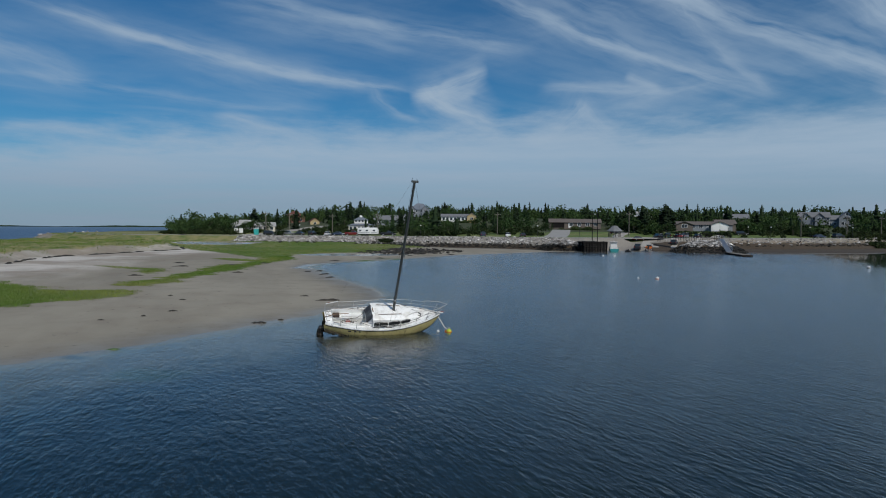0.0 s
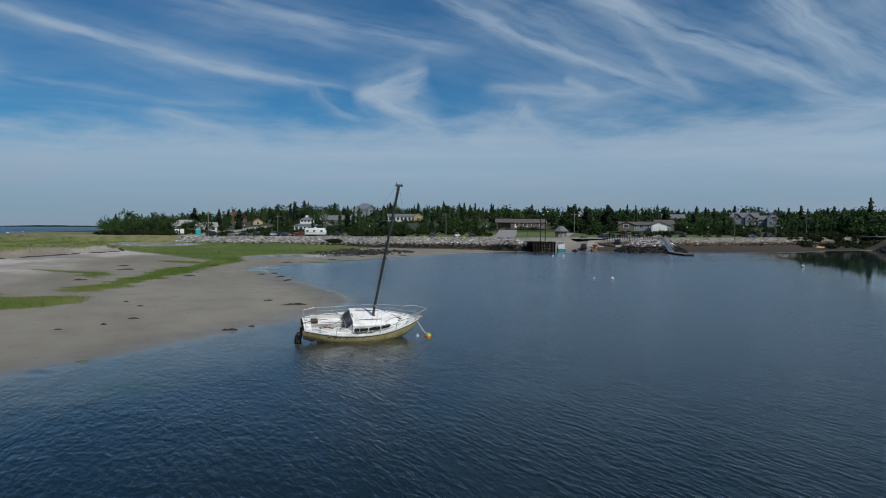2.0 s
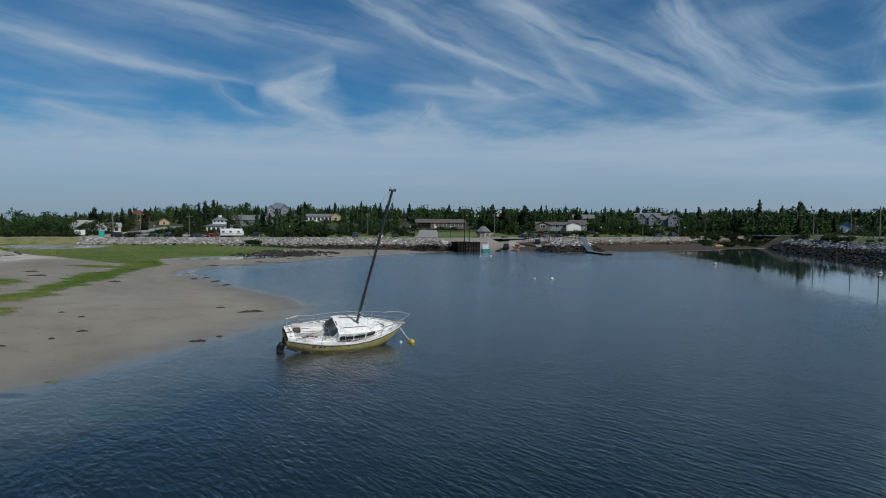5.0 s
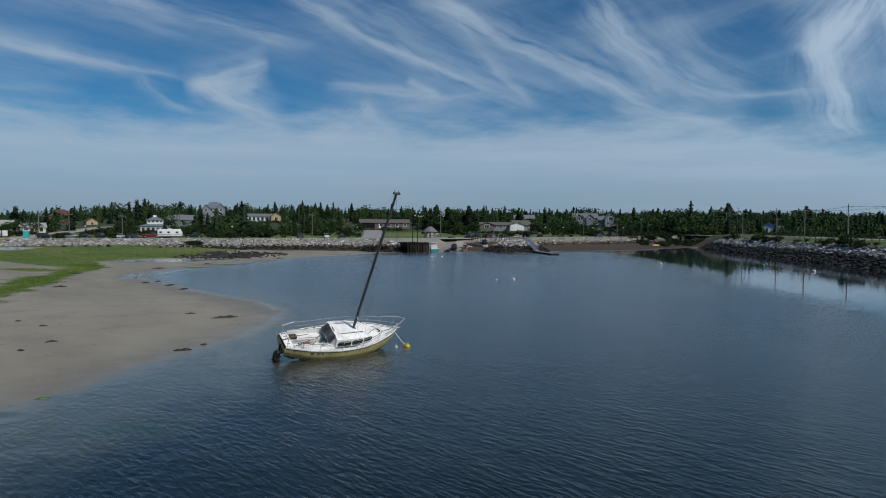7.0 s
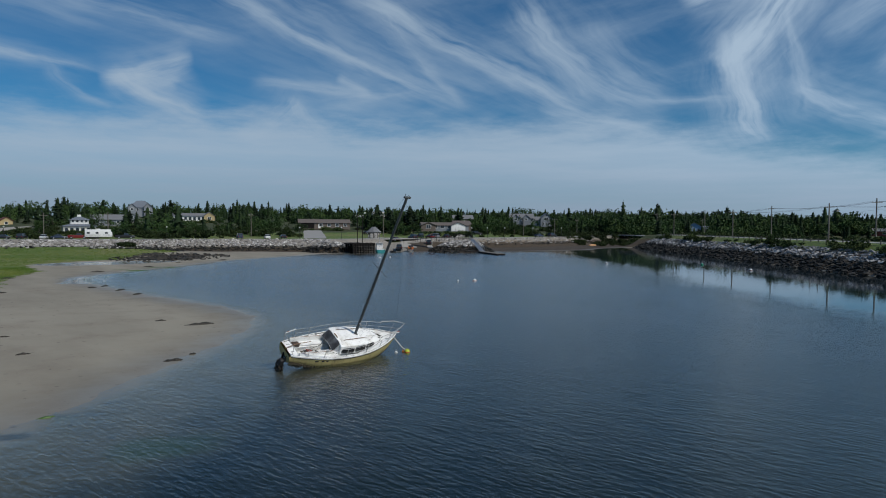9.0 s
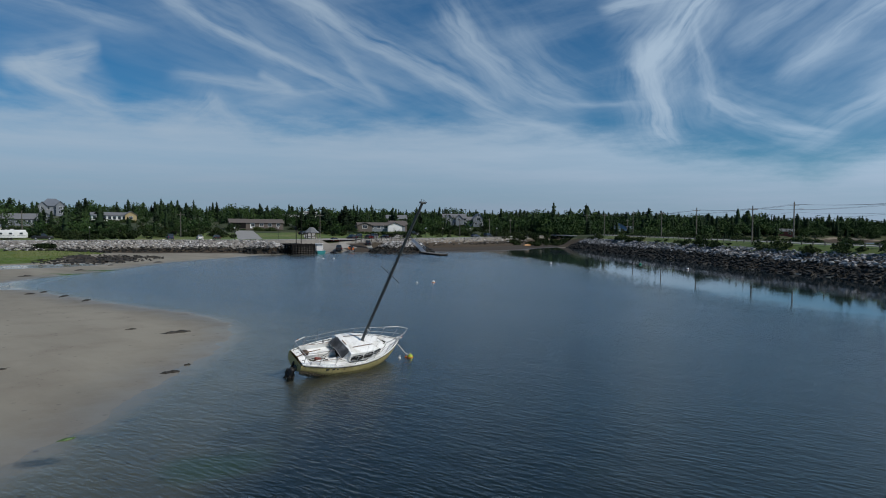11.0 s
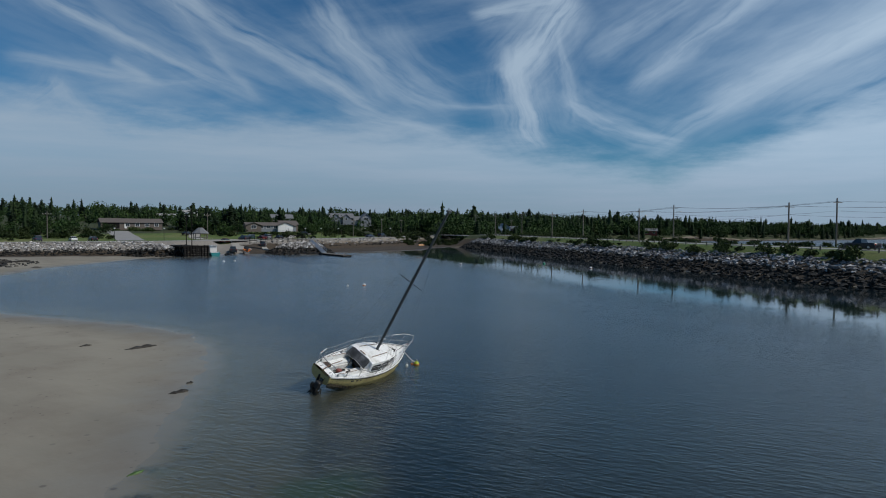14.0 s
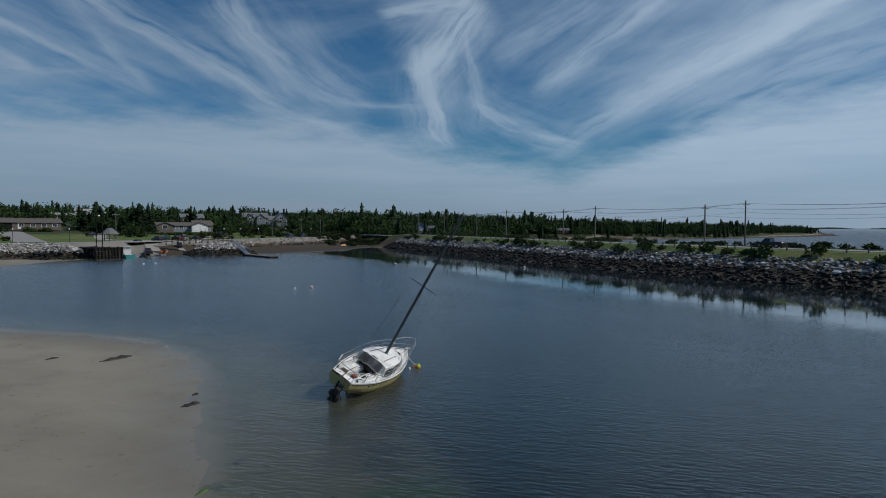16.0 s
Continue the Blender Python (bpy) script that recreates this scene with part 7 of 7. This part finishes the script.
def camper(x, y, turn):
    c = thing("camper_trailer", Matrix.Translation((x, y, h1(x, y) + 0.05)) @ Matrix.Rotation(radians(turn), 4, "Z"), "long white camper trailer parked beside the coast road", "trailer")
    part("body", Shape().box(-3.7, -1.2, 0.55, 3.5, 1.2, 2.95, bevel=0.18), PAINT["white"], c, smooth=True)
    part("nose", Shape().box(3.3, -1.15, 0.6, 3.9, 1.15, 2.2, bevel=0.2), PAINT["white"], c, smooth=True)
    for wx in (-2.7, -0.3, 2.3):
        part("window", Shape().box(wx - 0.4, -1.23, 1.6, wx + 0.4, -1.18, 2.15, bevel=0.02), M_GLASS, c)
    part("door", Shape().box(0.7, -1.225, 0.7, 1.35, -1.19, 2.5), M_TRIM, c)
    part("stripe", Shape().box(-3.6, -1.215, 1.15, 3.4, -1.19, 1.28), PAINT["grey"], c)
    part("air_unit", Shape().box(-0.5, -0.4, 2.93, 0.5, 0.4, 3.22, bevel=0.08), M_WHITEP, c)
    for wx in (-0.9, -0.1):
        for sy in (-1, 1):
            part("wheel", Shape().tube([(wx, sy * 1.08 - 0.1, 0.33), (wx, sy * 1.08 + 0.1, 0.33)], 0.33, 12), M_TYRE, c)
    part("drawbar", Shape().box(3.8, -0.06, 0.5, 5.0, 0.06, 0.6), M_BLACK, c)


camper(-27.6, 231.5, 0)

# ---- wharf, ramp and gangway ----


def wharf():
    w = thing("timber_wharf", I4, "dark timber wharf on piles with a derrick", "wharf")
    part("deck_frame", Shape().box(41.5, 186.0, 2.5, 48.5, 204, 2.75), M_WOOD_DARK, w)
    for k in range(26):
        part("plank", Shape().box(41.4, 186.0 + k * 0.69, 2.75, 48.6, 186.0 + k * 0.69 + 0.63, 2.83), M_WOOD_DARK, w)
    r = np.random.RandomState(2)
    for k in range(9):
        x = 41.7 + k * 0.82
        part("pile", Shape().tube([(x, 185.9, -1.5), (x + r.uniform(-0.15, 0.15), 185.95, 2.6 + r.uniform(-0.3, 0.9))], 0.19, 8), M_WOOD_DARK, w)
    for k in range(8):
        for x in (41.4, 48.6):
            y = 187.2 + k * 2.2
            part("pile", Shape().tube([(x, y, -1.5), (x, y, 2.6 + r.uniform(0, 0.7))], 0.17, 8), M_WOOD_DARK, w)
    for k in range(5):
        part("face_board", Shape().box(41.5, 186.05, 0.1 + k * 0.5, 48.5, 186.2, 0.52 + k * 0.5), M_WOOD_DARK, w)
    part("kerb_beam", Shape().box(41.4, 186.0, 2.83, 48.6, 186.25, 3.05), M_WOOD_DARK, w)
    for x, tall in ((46.6, 9.5), (48.2, 10.4)):
        m_ = part("derrick_post", Shape().tube([(x, 197, 2.0), (x, 197, 2.6 + tall)], [0.14, 0.09], 8), M_WOOD_DARK, w)
        part("arm", Shape().tube([(x - 0.8, 197, 1.7 + tall), (x + 0.8, 197, 1.7 + tall)], 0.05, 6), M_WOOD_DARK, m_)
        part("floodlight", Shape().box(x + 0.5, 196.7, 1.75 + tall, x + 0.95, 197.0, 2.0 + tall, bevel=0.03), M_CHROME, m_)
    return w


wharf()


def work_boat():
    b = thing("fishing_boat", Matrix.Translation((51.3, 189.4, 0)) @ Matrix.Rotation(radians(78), 4, "Z"), "teal and white inshore fishing boat moored at the wharf", "boat")
    teal = material("teal_hull_paint", (0.02, 0.20, 0.21), 0.5, vary=0.08)
    rings = []
    for x, w, s, k in ((-3.4, 1.25, 0.95, -0.3), (-1.5, 1.4, 0.95, -0.5), (0.5, 1.4, 1.08, -0.5), (2.2, 1.05, 1.38, -0.3), (3.2, 0.5, 1.65, 0.1), (3.8, 0.04, 1.85, 0.9)):
        rings.append([(x, -w, s), (x, -w * 0.96, (s + k) / 2), (x, -w * 0.6, k + 0.12), (x, 0, k), (x, w * 0.6, k + 0.12), (x, w * 0.96, (s + k) / 2), (x, w, s)])
    part("hull", Shape().ring_loft(rings, closed=False), teal, b, smooth=True)
    part("deck", Shape().ring_loft([[(x, -w * 0.96, s - 0.12), (x, w * 0.96, s - 0.12)] for x, w, s in ((-3.35, 1.25, 0.95), (0.5, 1.4, 1.08), (2.2, 1.05, 1.38), (3.6, 0.1, 1.8))], closed=False, caps=(False, False)), M_WHITEP, b)
    part("gunwale", Shape().tube([(-3.4, -1.25, 0.98), (0.5, -1.42, 1.1), (2.2, -1.07, 1.4), (3.8, 0, 1.88), (2.2, 1.07, 1.4), (0.5, 1.42, 1.1), (-3.4, 1.25, 0.98)], 0.06, 6), M_WHITEP, b)
    cab = part("wheelhouse", Shape().box(-0.2, -1.0, 0.9, 1.9, 1.0, 2.9, bevel=0.08), M_WHITEP, b)
    part("roof", Shape().box(-0.7, -1.15, 2.88, 2.1, 1.15, 2.98, bevel=0.03), M_WHITEP, cab)
    for y in (-0.66, 0.0, 0.66):
        part("window", Shape().box(1.86, y - 0.26, 1.95, 1.93, y + 0.26, 2.6), M_GLASS, cab)
    for sy in (-1, 1):
        part("window", Shape().box(0.2, sy * 1.0 - 0.03, 1.95, 1.4, sy * 1.0 + 0.03, 2.55), M_GLASS, cab)
    part("mast", Shape().tube([(0.4, 0, 2.9), (0.4, 0, 4.9)], 0.04, 6), M_CHROME, b)
    d = thing("dinghy", Matrix.Translation((55.2, 188.4, 0.0)) @ Matrix.Rotation(radians(80), 4, "Z"), "small black inflatable dinghy beside the fishing boat", "boat")
    part("tube", Shape().tube([(-1.4, -0.6, 0.18), (0.8, -0.6, 0.22), (1.5, 0, 0.38), (0.8, 0.6, 0.22), (-1.4, 0.6, 0.18)], 0.22, 8), M_BLACK, d)
    part("floorboard", Shape().box(-1.3, -0.5, 0.05, 1.0, 0.5, 0.12), M_WOOD_DARK, d)
    part("motor", Shape().box(-1.85, -0.15, 0.3, -1.5, 0.15, 0.85, bevel=0.05), M_BLACK, d)


work_boat()


def trailer_boat():
    b = thing("motor_boat", Matrix.Translation((62.6, 191.6, 0.25)) @ Matrix.Rotation(radians(70), 4, "Z"), "orange and white motor boat on a trailer at the ramp", "boat")
    rings = [[(x, -w, s), (x, -w * 0.85, s * 0.45 + k * 0.55), (x, 0, k), (x, w * 0.85, s * 0.45 + k * 0.55), (x, w, s)] for x, w, s, k in ((-2.4, 0.95, 1.25, 0.5), (0, 1.0, 1.3, 0.42), (1.6, 0.7, 1.45, 0.6), (2.6, 0.05, 1.6, 1.1))]
    part("hull", Shape().ring_loft(rings, closed=False), M_ORANGE, b, smooth=True)
    part("windscreen", Shape().box(0.2, -0.7, 1.3, 0.35, 0.7, 1.8), M_GLASS, b)
    part("motor", Shape().box(-2.95, -0.22, 0.7, -2.4, 0.22, 1.7, bevel=0.08), M_BLACK, b)
    tr = thing("boat_trailer", Matrix.Translation((62.6, 191.6, 0.2)) @ Matrix.Rotation(radians(70), 4, "Z"), "galvanised boat trailer on the ramp", "trailer")
    part("frame", Shape().box(-2.2, -0.8, 0.3, 2.2, -0.7, 0.42).box(-2.2, 0.7, 0.3, 2.2, 0.8, 0.42).box(2.1, -0.08, 0.3, 4.0, 0.08, 0.42).box(-2.2, -0.8, 0.3, -2.05, 0.8, 0.4), M_CHROME, tr)
    for sy in (-1, 1):
        part("wheel", Shape().tube([(-0.6, sy * 0.98 - 0.09, 0.3), (-0.6, sy * 0.98 + 0.09, 0.3)], 0.3, 12), M_TYRE, tr)
    # orange tents and tarps on the shore, given the shape of an upturned hull
    k = thing("upturned_boat", Matrix.Translation((155, 216, h1(155, 216))) @ Matrix.Rotation(radians(10), 4, "Z") @ Matrix.Diagonal((0.55, 0.6, 0.6, 1)), "orange hull shape standing in for tents and tarps on the shore grass", "boat")
    rings = [[(x, -w, 0.05), (x, -w * 0.8, s * 0.7), (x, 0, s), (x, w * 0.8, s * 0.7), (x, w, 0.05)] for x, w, s in ((-3.6, 0.8, 0.7), (-1, 1.2, 1.2), (1.5, 1.1, 1.25), (3.8, 0.1, 0.9))]
    part("hull", Shape().ring_loft(rings, closed=False), material("faded_orange_paint", (0.50, 0.27, 0.12), 0.6, vary=0.15), k, smooth=True)
    part("keel_strip", Shape().box(-3.4, -0.05, 0.72, 3.4, 0.05, 1.3), M_WOOD_GREY, k)


trailer_boat()


def gangway():
    g = thing("gangway", I4, "aluminium gangway sloping down to a floating dock", "gangway")
    a, b = Vector((82.5, 187.5, 4.1)), Vector((79.8, 175.5, 0.65))
    side = Vector((0.98, -0.2, 0)).normalized() * 0.75
    part("walkway", Shape().ring_loft([[a - side, a + side, a + side - Vector((0, 0, 0.15)), a - side - Vector((0, 0, 0.15))], [b - side, b + side, b + side - Vector((0, 0, 0.15)), b - side - Vector((0, 0, 0.15))]]), M_CHROME, g)
    for s in (-1, 1):
        part("handrail", Shape().tube([a + s * side + Vector((0, 0, 1.05)), b + s * side + Vector((0, 0, 1.05))], 0.045, 6), M_CHROME, g)
        part("mid_rail", Shape().tube([a + s * side + Vector((0, 0, 0.55)), b + s * side + Vector((0, 0, 0.55))], 0.035, 6), M_CHROME, g)
        for k in range(8):
            p = a.lerp(b, k / 7) + s * side
            part("post", Shape().tube([p, p + Vector((0, 0, 1.05))], 0.035, 6), M_CHROME, g)
    f = thing("floating_dock", I4, "low grey floating dock at the foot of the gangway", "dock")
    c0, c1 = Vector((80.4, 177.0, 0)), Vector((77.2, 159.6, 0))
    d = (c1 - c0).normalized()
    n = Vector((-d.y, d.x, 0)) * 1.25
    part("pontoon", Shape().ring_loft([[c - n + Vector((0, 0, -0.3)), c + n + Vector((0, 0, -0.3)), c + n + Vector((0, 0, 0.38)), c - n + Vector((0, 0, 0.38))] for c in (c0, c1)]), M_WOOD_DARK, f)
    for k in range(40):
        c = c0.lerp(c1, (k + 0.5) / 40)
        e = d * 0.19
        part("plank", Shape().ring_loft([[c - e - n * 1.02 + Vector((0, 0, 0.38)), c - e + n * 1.02 + Vector((0, 0, 0.38)), c - e + n * 1.02 + Vector((0, 0, 0.44)), c - e - n * 1.02 + Vector((0, 0, 0.44))],
                                         [c + e - n * 1.02 + Vector((0, 0, 0.38)), c + e + n * 1.02 + Vector((0, 0, 0.38)), c + e + n * 1.02 + Vector((0, 0, 0.44)), c + e - n * 1.02 + Vector((0, 0, 0.44))]]), M_WOOD_GREY, f)
    w = thing("boardwalk", I4, "railed timber boardwalk over the boulder mound", "walkway")
    pts = [Vector(p) for p in ((69.5, 203, 3.9), (73.5, 196, 4.5), (78, 190.5, 4.6), (82.5, 187.5, 4.2))]
    for s in (-0.7, 0.7):
        top = [p + Vector((0.55 * s * 1.4, 0.83 * s, 1.05)) for p in pts]
        part("handrail", Shape().tube(top, 0.07, 6), M_WOOD_DARK, w)
        part("mid_rail", Shape().tube([p - Vector((0, 0, 0.5)) for p in top], 0.05, 6), M_WOOD_DARK, w)
        for k in range(13):
            u = k / 12 * 3
            i = min(int(u), 2)
            q = top[i].lerp(top[i + 1], u - i)
            part("post", Shape().tube([q - Vector((0, 0, 2.2)), q + Vector((0, 0, 0.04))], 0.06, 6), M_WOOD_DARK, w)
    part("walk_deck", Shape().ring_loft([[p + Vector((-0.55, -0.6, 0)), p + Vector((0.55, 0.6, 0)), p + Vector((0.55, 0.6, -0.2)), p + Vector((-0.55, -0.6, -0.2))] for p in pts]), M_WOOD_GREY, w)


gangway()


def shelter(x, y):
    z = h1(x, y)
    g = thing("picnic_shelter", Matrix.Translation((x, y, z)), "open timber picnic shelter with a hipped shingle roof", "shelter")
    for k in range(8):
        a = math.pi / 8 + k * math.pi / 4
        part("post", Shape().box(2.0 * math.cos(a) - 0.09, 2.0 * math.sin(a) - 0.09, -0.4, 2.0 * math.cos(a) + 0.09, 2.0 * math.sin(a) + 0.09, 2.4), M_WOOD_GREY, g)
        b = a + math.pi / 4
        part("railing", Shape().tube([(2.0 * math.cos(a), 2.0 * math.sin(a), 0.9), (2.0 * math.cos(b), 2.0 * math.sin(b), 0.9)], 0.06, 5), M_WOOD_GREY, g)
    ring = [(2.7 * math.cos(math.pi / 8 + k * math.pi / 4), 2.7 * math.sin(math.pi / 8 + k * math.pi / 4), 2.3) for k in range(8)]
    top = [(0.25 * x_, 0.25 * y_, 4.1) for x_, y_, _ in ring]
    part("roof", Shape().ring_loft([[(x_, y_, z_ - 0.12) for x_, y_, z_ in ring], ring, top]), ROOFS["grey"], g)
    part("floor_slab", Shape().ring_loft([[(x_ * 0.85, y_ * 0.85, -0.3) for x_, y_, _ in ring], [(x_ * 0.85, y_ * 0.85, 0.12) for x_, y_, _ in ring]]), M_GRAVEL, g)


shelter(59, 217)


def portable_toilet(x, y):
    t = thing("portable_toilet", Matrix.Translation((x, y, h1(x, y))), "teal plastic portable toilet near parked cars", "toilet")
    teal = material("teal_plastic", (0.03, 0.36, 0.33), 0.5, vary=0.06)
    part("cabin", Shape().box(-0.75, -0.75, -0.2, 0.75, 0.75, 2.15, bevel=0.06), teal, t)
    part("roof", Shape().box(-0.8, -0.8, 2.15, 0.8, 0.8, 2.4, bevel=0.1), M_WHITEP, t)
    part("door", Shape().box(-0.45, -0.79, 0.1, 0.45, -0.75, 2.0), teal, t)
    for dx in (-8.2, -6.4):
        s = thing("notice_board", Matrix.Translation((x + dx, y + 2, h1(x + dx, y + 2))), "white notice board on two posts", "sign")
        part("panel", Shape().box(-0.75, -0.04, 0.7, 0.75, 0.04, 2.4), M_TRIM, s)
        for px in (-0.6, 0.6):
            part("post", Shape().box(px - 0.05, 0.04, -0.3, px + 0.05, 0.14, 2.4), M_WOOD_GREY, s)


portable_toilet(-70.5, 238)

# ---- poles, wires, posts ----


def pole(x, y, z, tall, turn, arms=1, lamp=False, label="weathered wooden utility pole with a crossarm"):
    p = thing("utility_pole", Matrix.Translation((x, y, z)) @ Matrix.Rotation(radians(turn), 4, "Z"), label, "pole", "utility poles")
    part("shaft", Shape().tube([(0, 0, -0.8), (0, 0, tall)], [0.19, 0.13], 8), M_WOOD_GREY, p)
    for k in range(arms):
        zz = tall - 0.9 - k * 0.9
        arm = part("crossarm", Shape().box(-1.2, -0.22, zz - 0.06, 1.2, -0.12, zz + 0.07), M_WOOD_GREY, p)
        for xx in (-1.1, -0.5, 0.5, 1.1):
            part("insulator", Shape().tube([(xx, -0.17, zz + 0.07), (xx, -0.17, zz + 0.27)], [0.05, 0.035], 6), M_WHITEP, arm)
    if lamp:
        part("lamp_arm", Shape().tube([(0, 0, tall - 2.2), (0.6, -0.8, tall - 1.8), (0.9, -1.5, tall - 1.8)], 0.035, 6), M_CHROME, p)
        part("lamp_head", Shape().box(0.75, -1.95, tall - 1.9, 1.05, -1.4, tall - 1.75, bevel=0.03), M_CHROME, p)
    return p


LINE_A = [(57, -84), (75, -36), (91.5, 9.5), (108.8, 55), (129, 98.5), (153, 145), (174, 190)]
LINE_B = [(66, -92), (84, -42), (102, 4), (119.5, 49.5), (137.6, 93), (163, 139), (183.5, 183.5), (204, 230)]
for line, tall, zb, arms in ((LINE_A, 9.0, 4.8, 1), (LINE_B, 10.0, 4.9, 1)):
    for k, (x, y) in enumerate(line):
        pole(x, y, max(zb, h1(x, y) if y > 170 else zb), tall, -24, arms, lamp=(k % 3 == 1))
M_CABLE = material("black_cable", (0.02, 0.02, 0.02), 0.6)
for line, top, offs in ((LINE_A, 4.8 + 9.0 - 0.65, (-1.1, 1.1)), (LINE_A, 4.8 + 6.6, (0.0,)), (LINE_B, 4.9 + 10.0 - 0.65, (-1.1, 0.5, 1.1)), (LINE_B, 4.9 + 7.4, (0.0,))):
    for o in offs:
        pts = []
        for (ax, ay), (bx, by) in zip(line[:-1], line[1:]):
            for k in range(8):
                u = k / 8
                pts.append((ax + (bx - ax) * u + o * 0.91, ay + (by - ay) * u - o * 0.41, top - 1.0 * 4 * u * (1 - u) * 0.8))
        solo("power_line", Shape().tube(pts, 0.016, 4), M_CABLE, "thin black overhead cable between wooden poles", "cable")
for x, y, tall in ((-68, 242, 9.0), (-60, 246, 8.5), (-25.5, 246, 8.8), (21, 244, 8.8), (69.5, 236, 9.2), (135, 238, 8.0), (-46, 262, 8), (160, 250, 8.5), (182, 262, 8.5), (212, 268, 9), (236, 262, 9), (262, 256, 9)):
    pole(x, y, h1(x, y), tall, 0, 1, label="weathered wooden utility pole beside the coast road")


def lamp_post(x, y):
    p = thing("lamp_post", Matrix.Translation((x, y, h1(x, y))), "dark slim lamp post with a white globe", "lamp", "shore lamps")
    part("shaft", Shape().tube([(0, 0, -0.3), (0, 0, 3.6)], [0.07, 0.05], 8), M_BLACK, p)
    rings = [[(0.24 * q * math.cos(a), 0.24 * q * math.sin(a), 3.84 + 0.24 * z_) for a in [k * math.pi / 5 for k in range(10)]] for q, z_ in ((0.4, -0.95), (0.85, -0.5), (1, 0), (0.85, 0.5), (0.4, 0.95))]
    part("globe", Shape().ring_loft(rings), M_WHITEP, p, smooth=True)


for x, y in ((-52, 228.5), (-8, 224.5), (32, 213.5), (46, 213), (90, 214.5), (97, 214.6), (104, 215), (112, 215.5), (128, 220), (150, 231)):
    lamp_post(x, y)


def guard_posts():
    g = thing("guard_rail", I4, "row of short grey timber posts along the causeway road", "barrier")
    pts = []
    ln = WALL[:-2]
    off = 11.9
    me = Shape().tube([(0, 0, -0.3), (0, 0, 0.85)], 0.13, 7).mesh("post", M_WOOD_GREY)
    rows = [Vector(p) for p in ln]
    dense = []
    for a, b in zip(rows[:-1], rows[1:]):
        n = max(1, int((b - a).length / 3.1))
        dense += [(a.lerp(b, k / n), (b - a).normalized()) for k in range(n)]
    for p, d in dense:
        q = p + Vector((-d.y, d.x)) * off
        ob = new("post", me)
        ob.parent = g
        ob.matrix_basis = Matrix.Translation((q.x, q.y, h1(q.x, q.y)))
        pts.append((q.x, q.y, h1(q.x, q.y) + 0.62))
    part("rail", Shape().tube(pts, 0.05, 5), M_WOOD_GREY, g)


guard_posts()
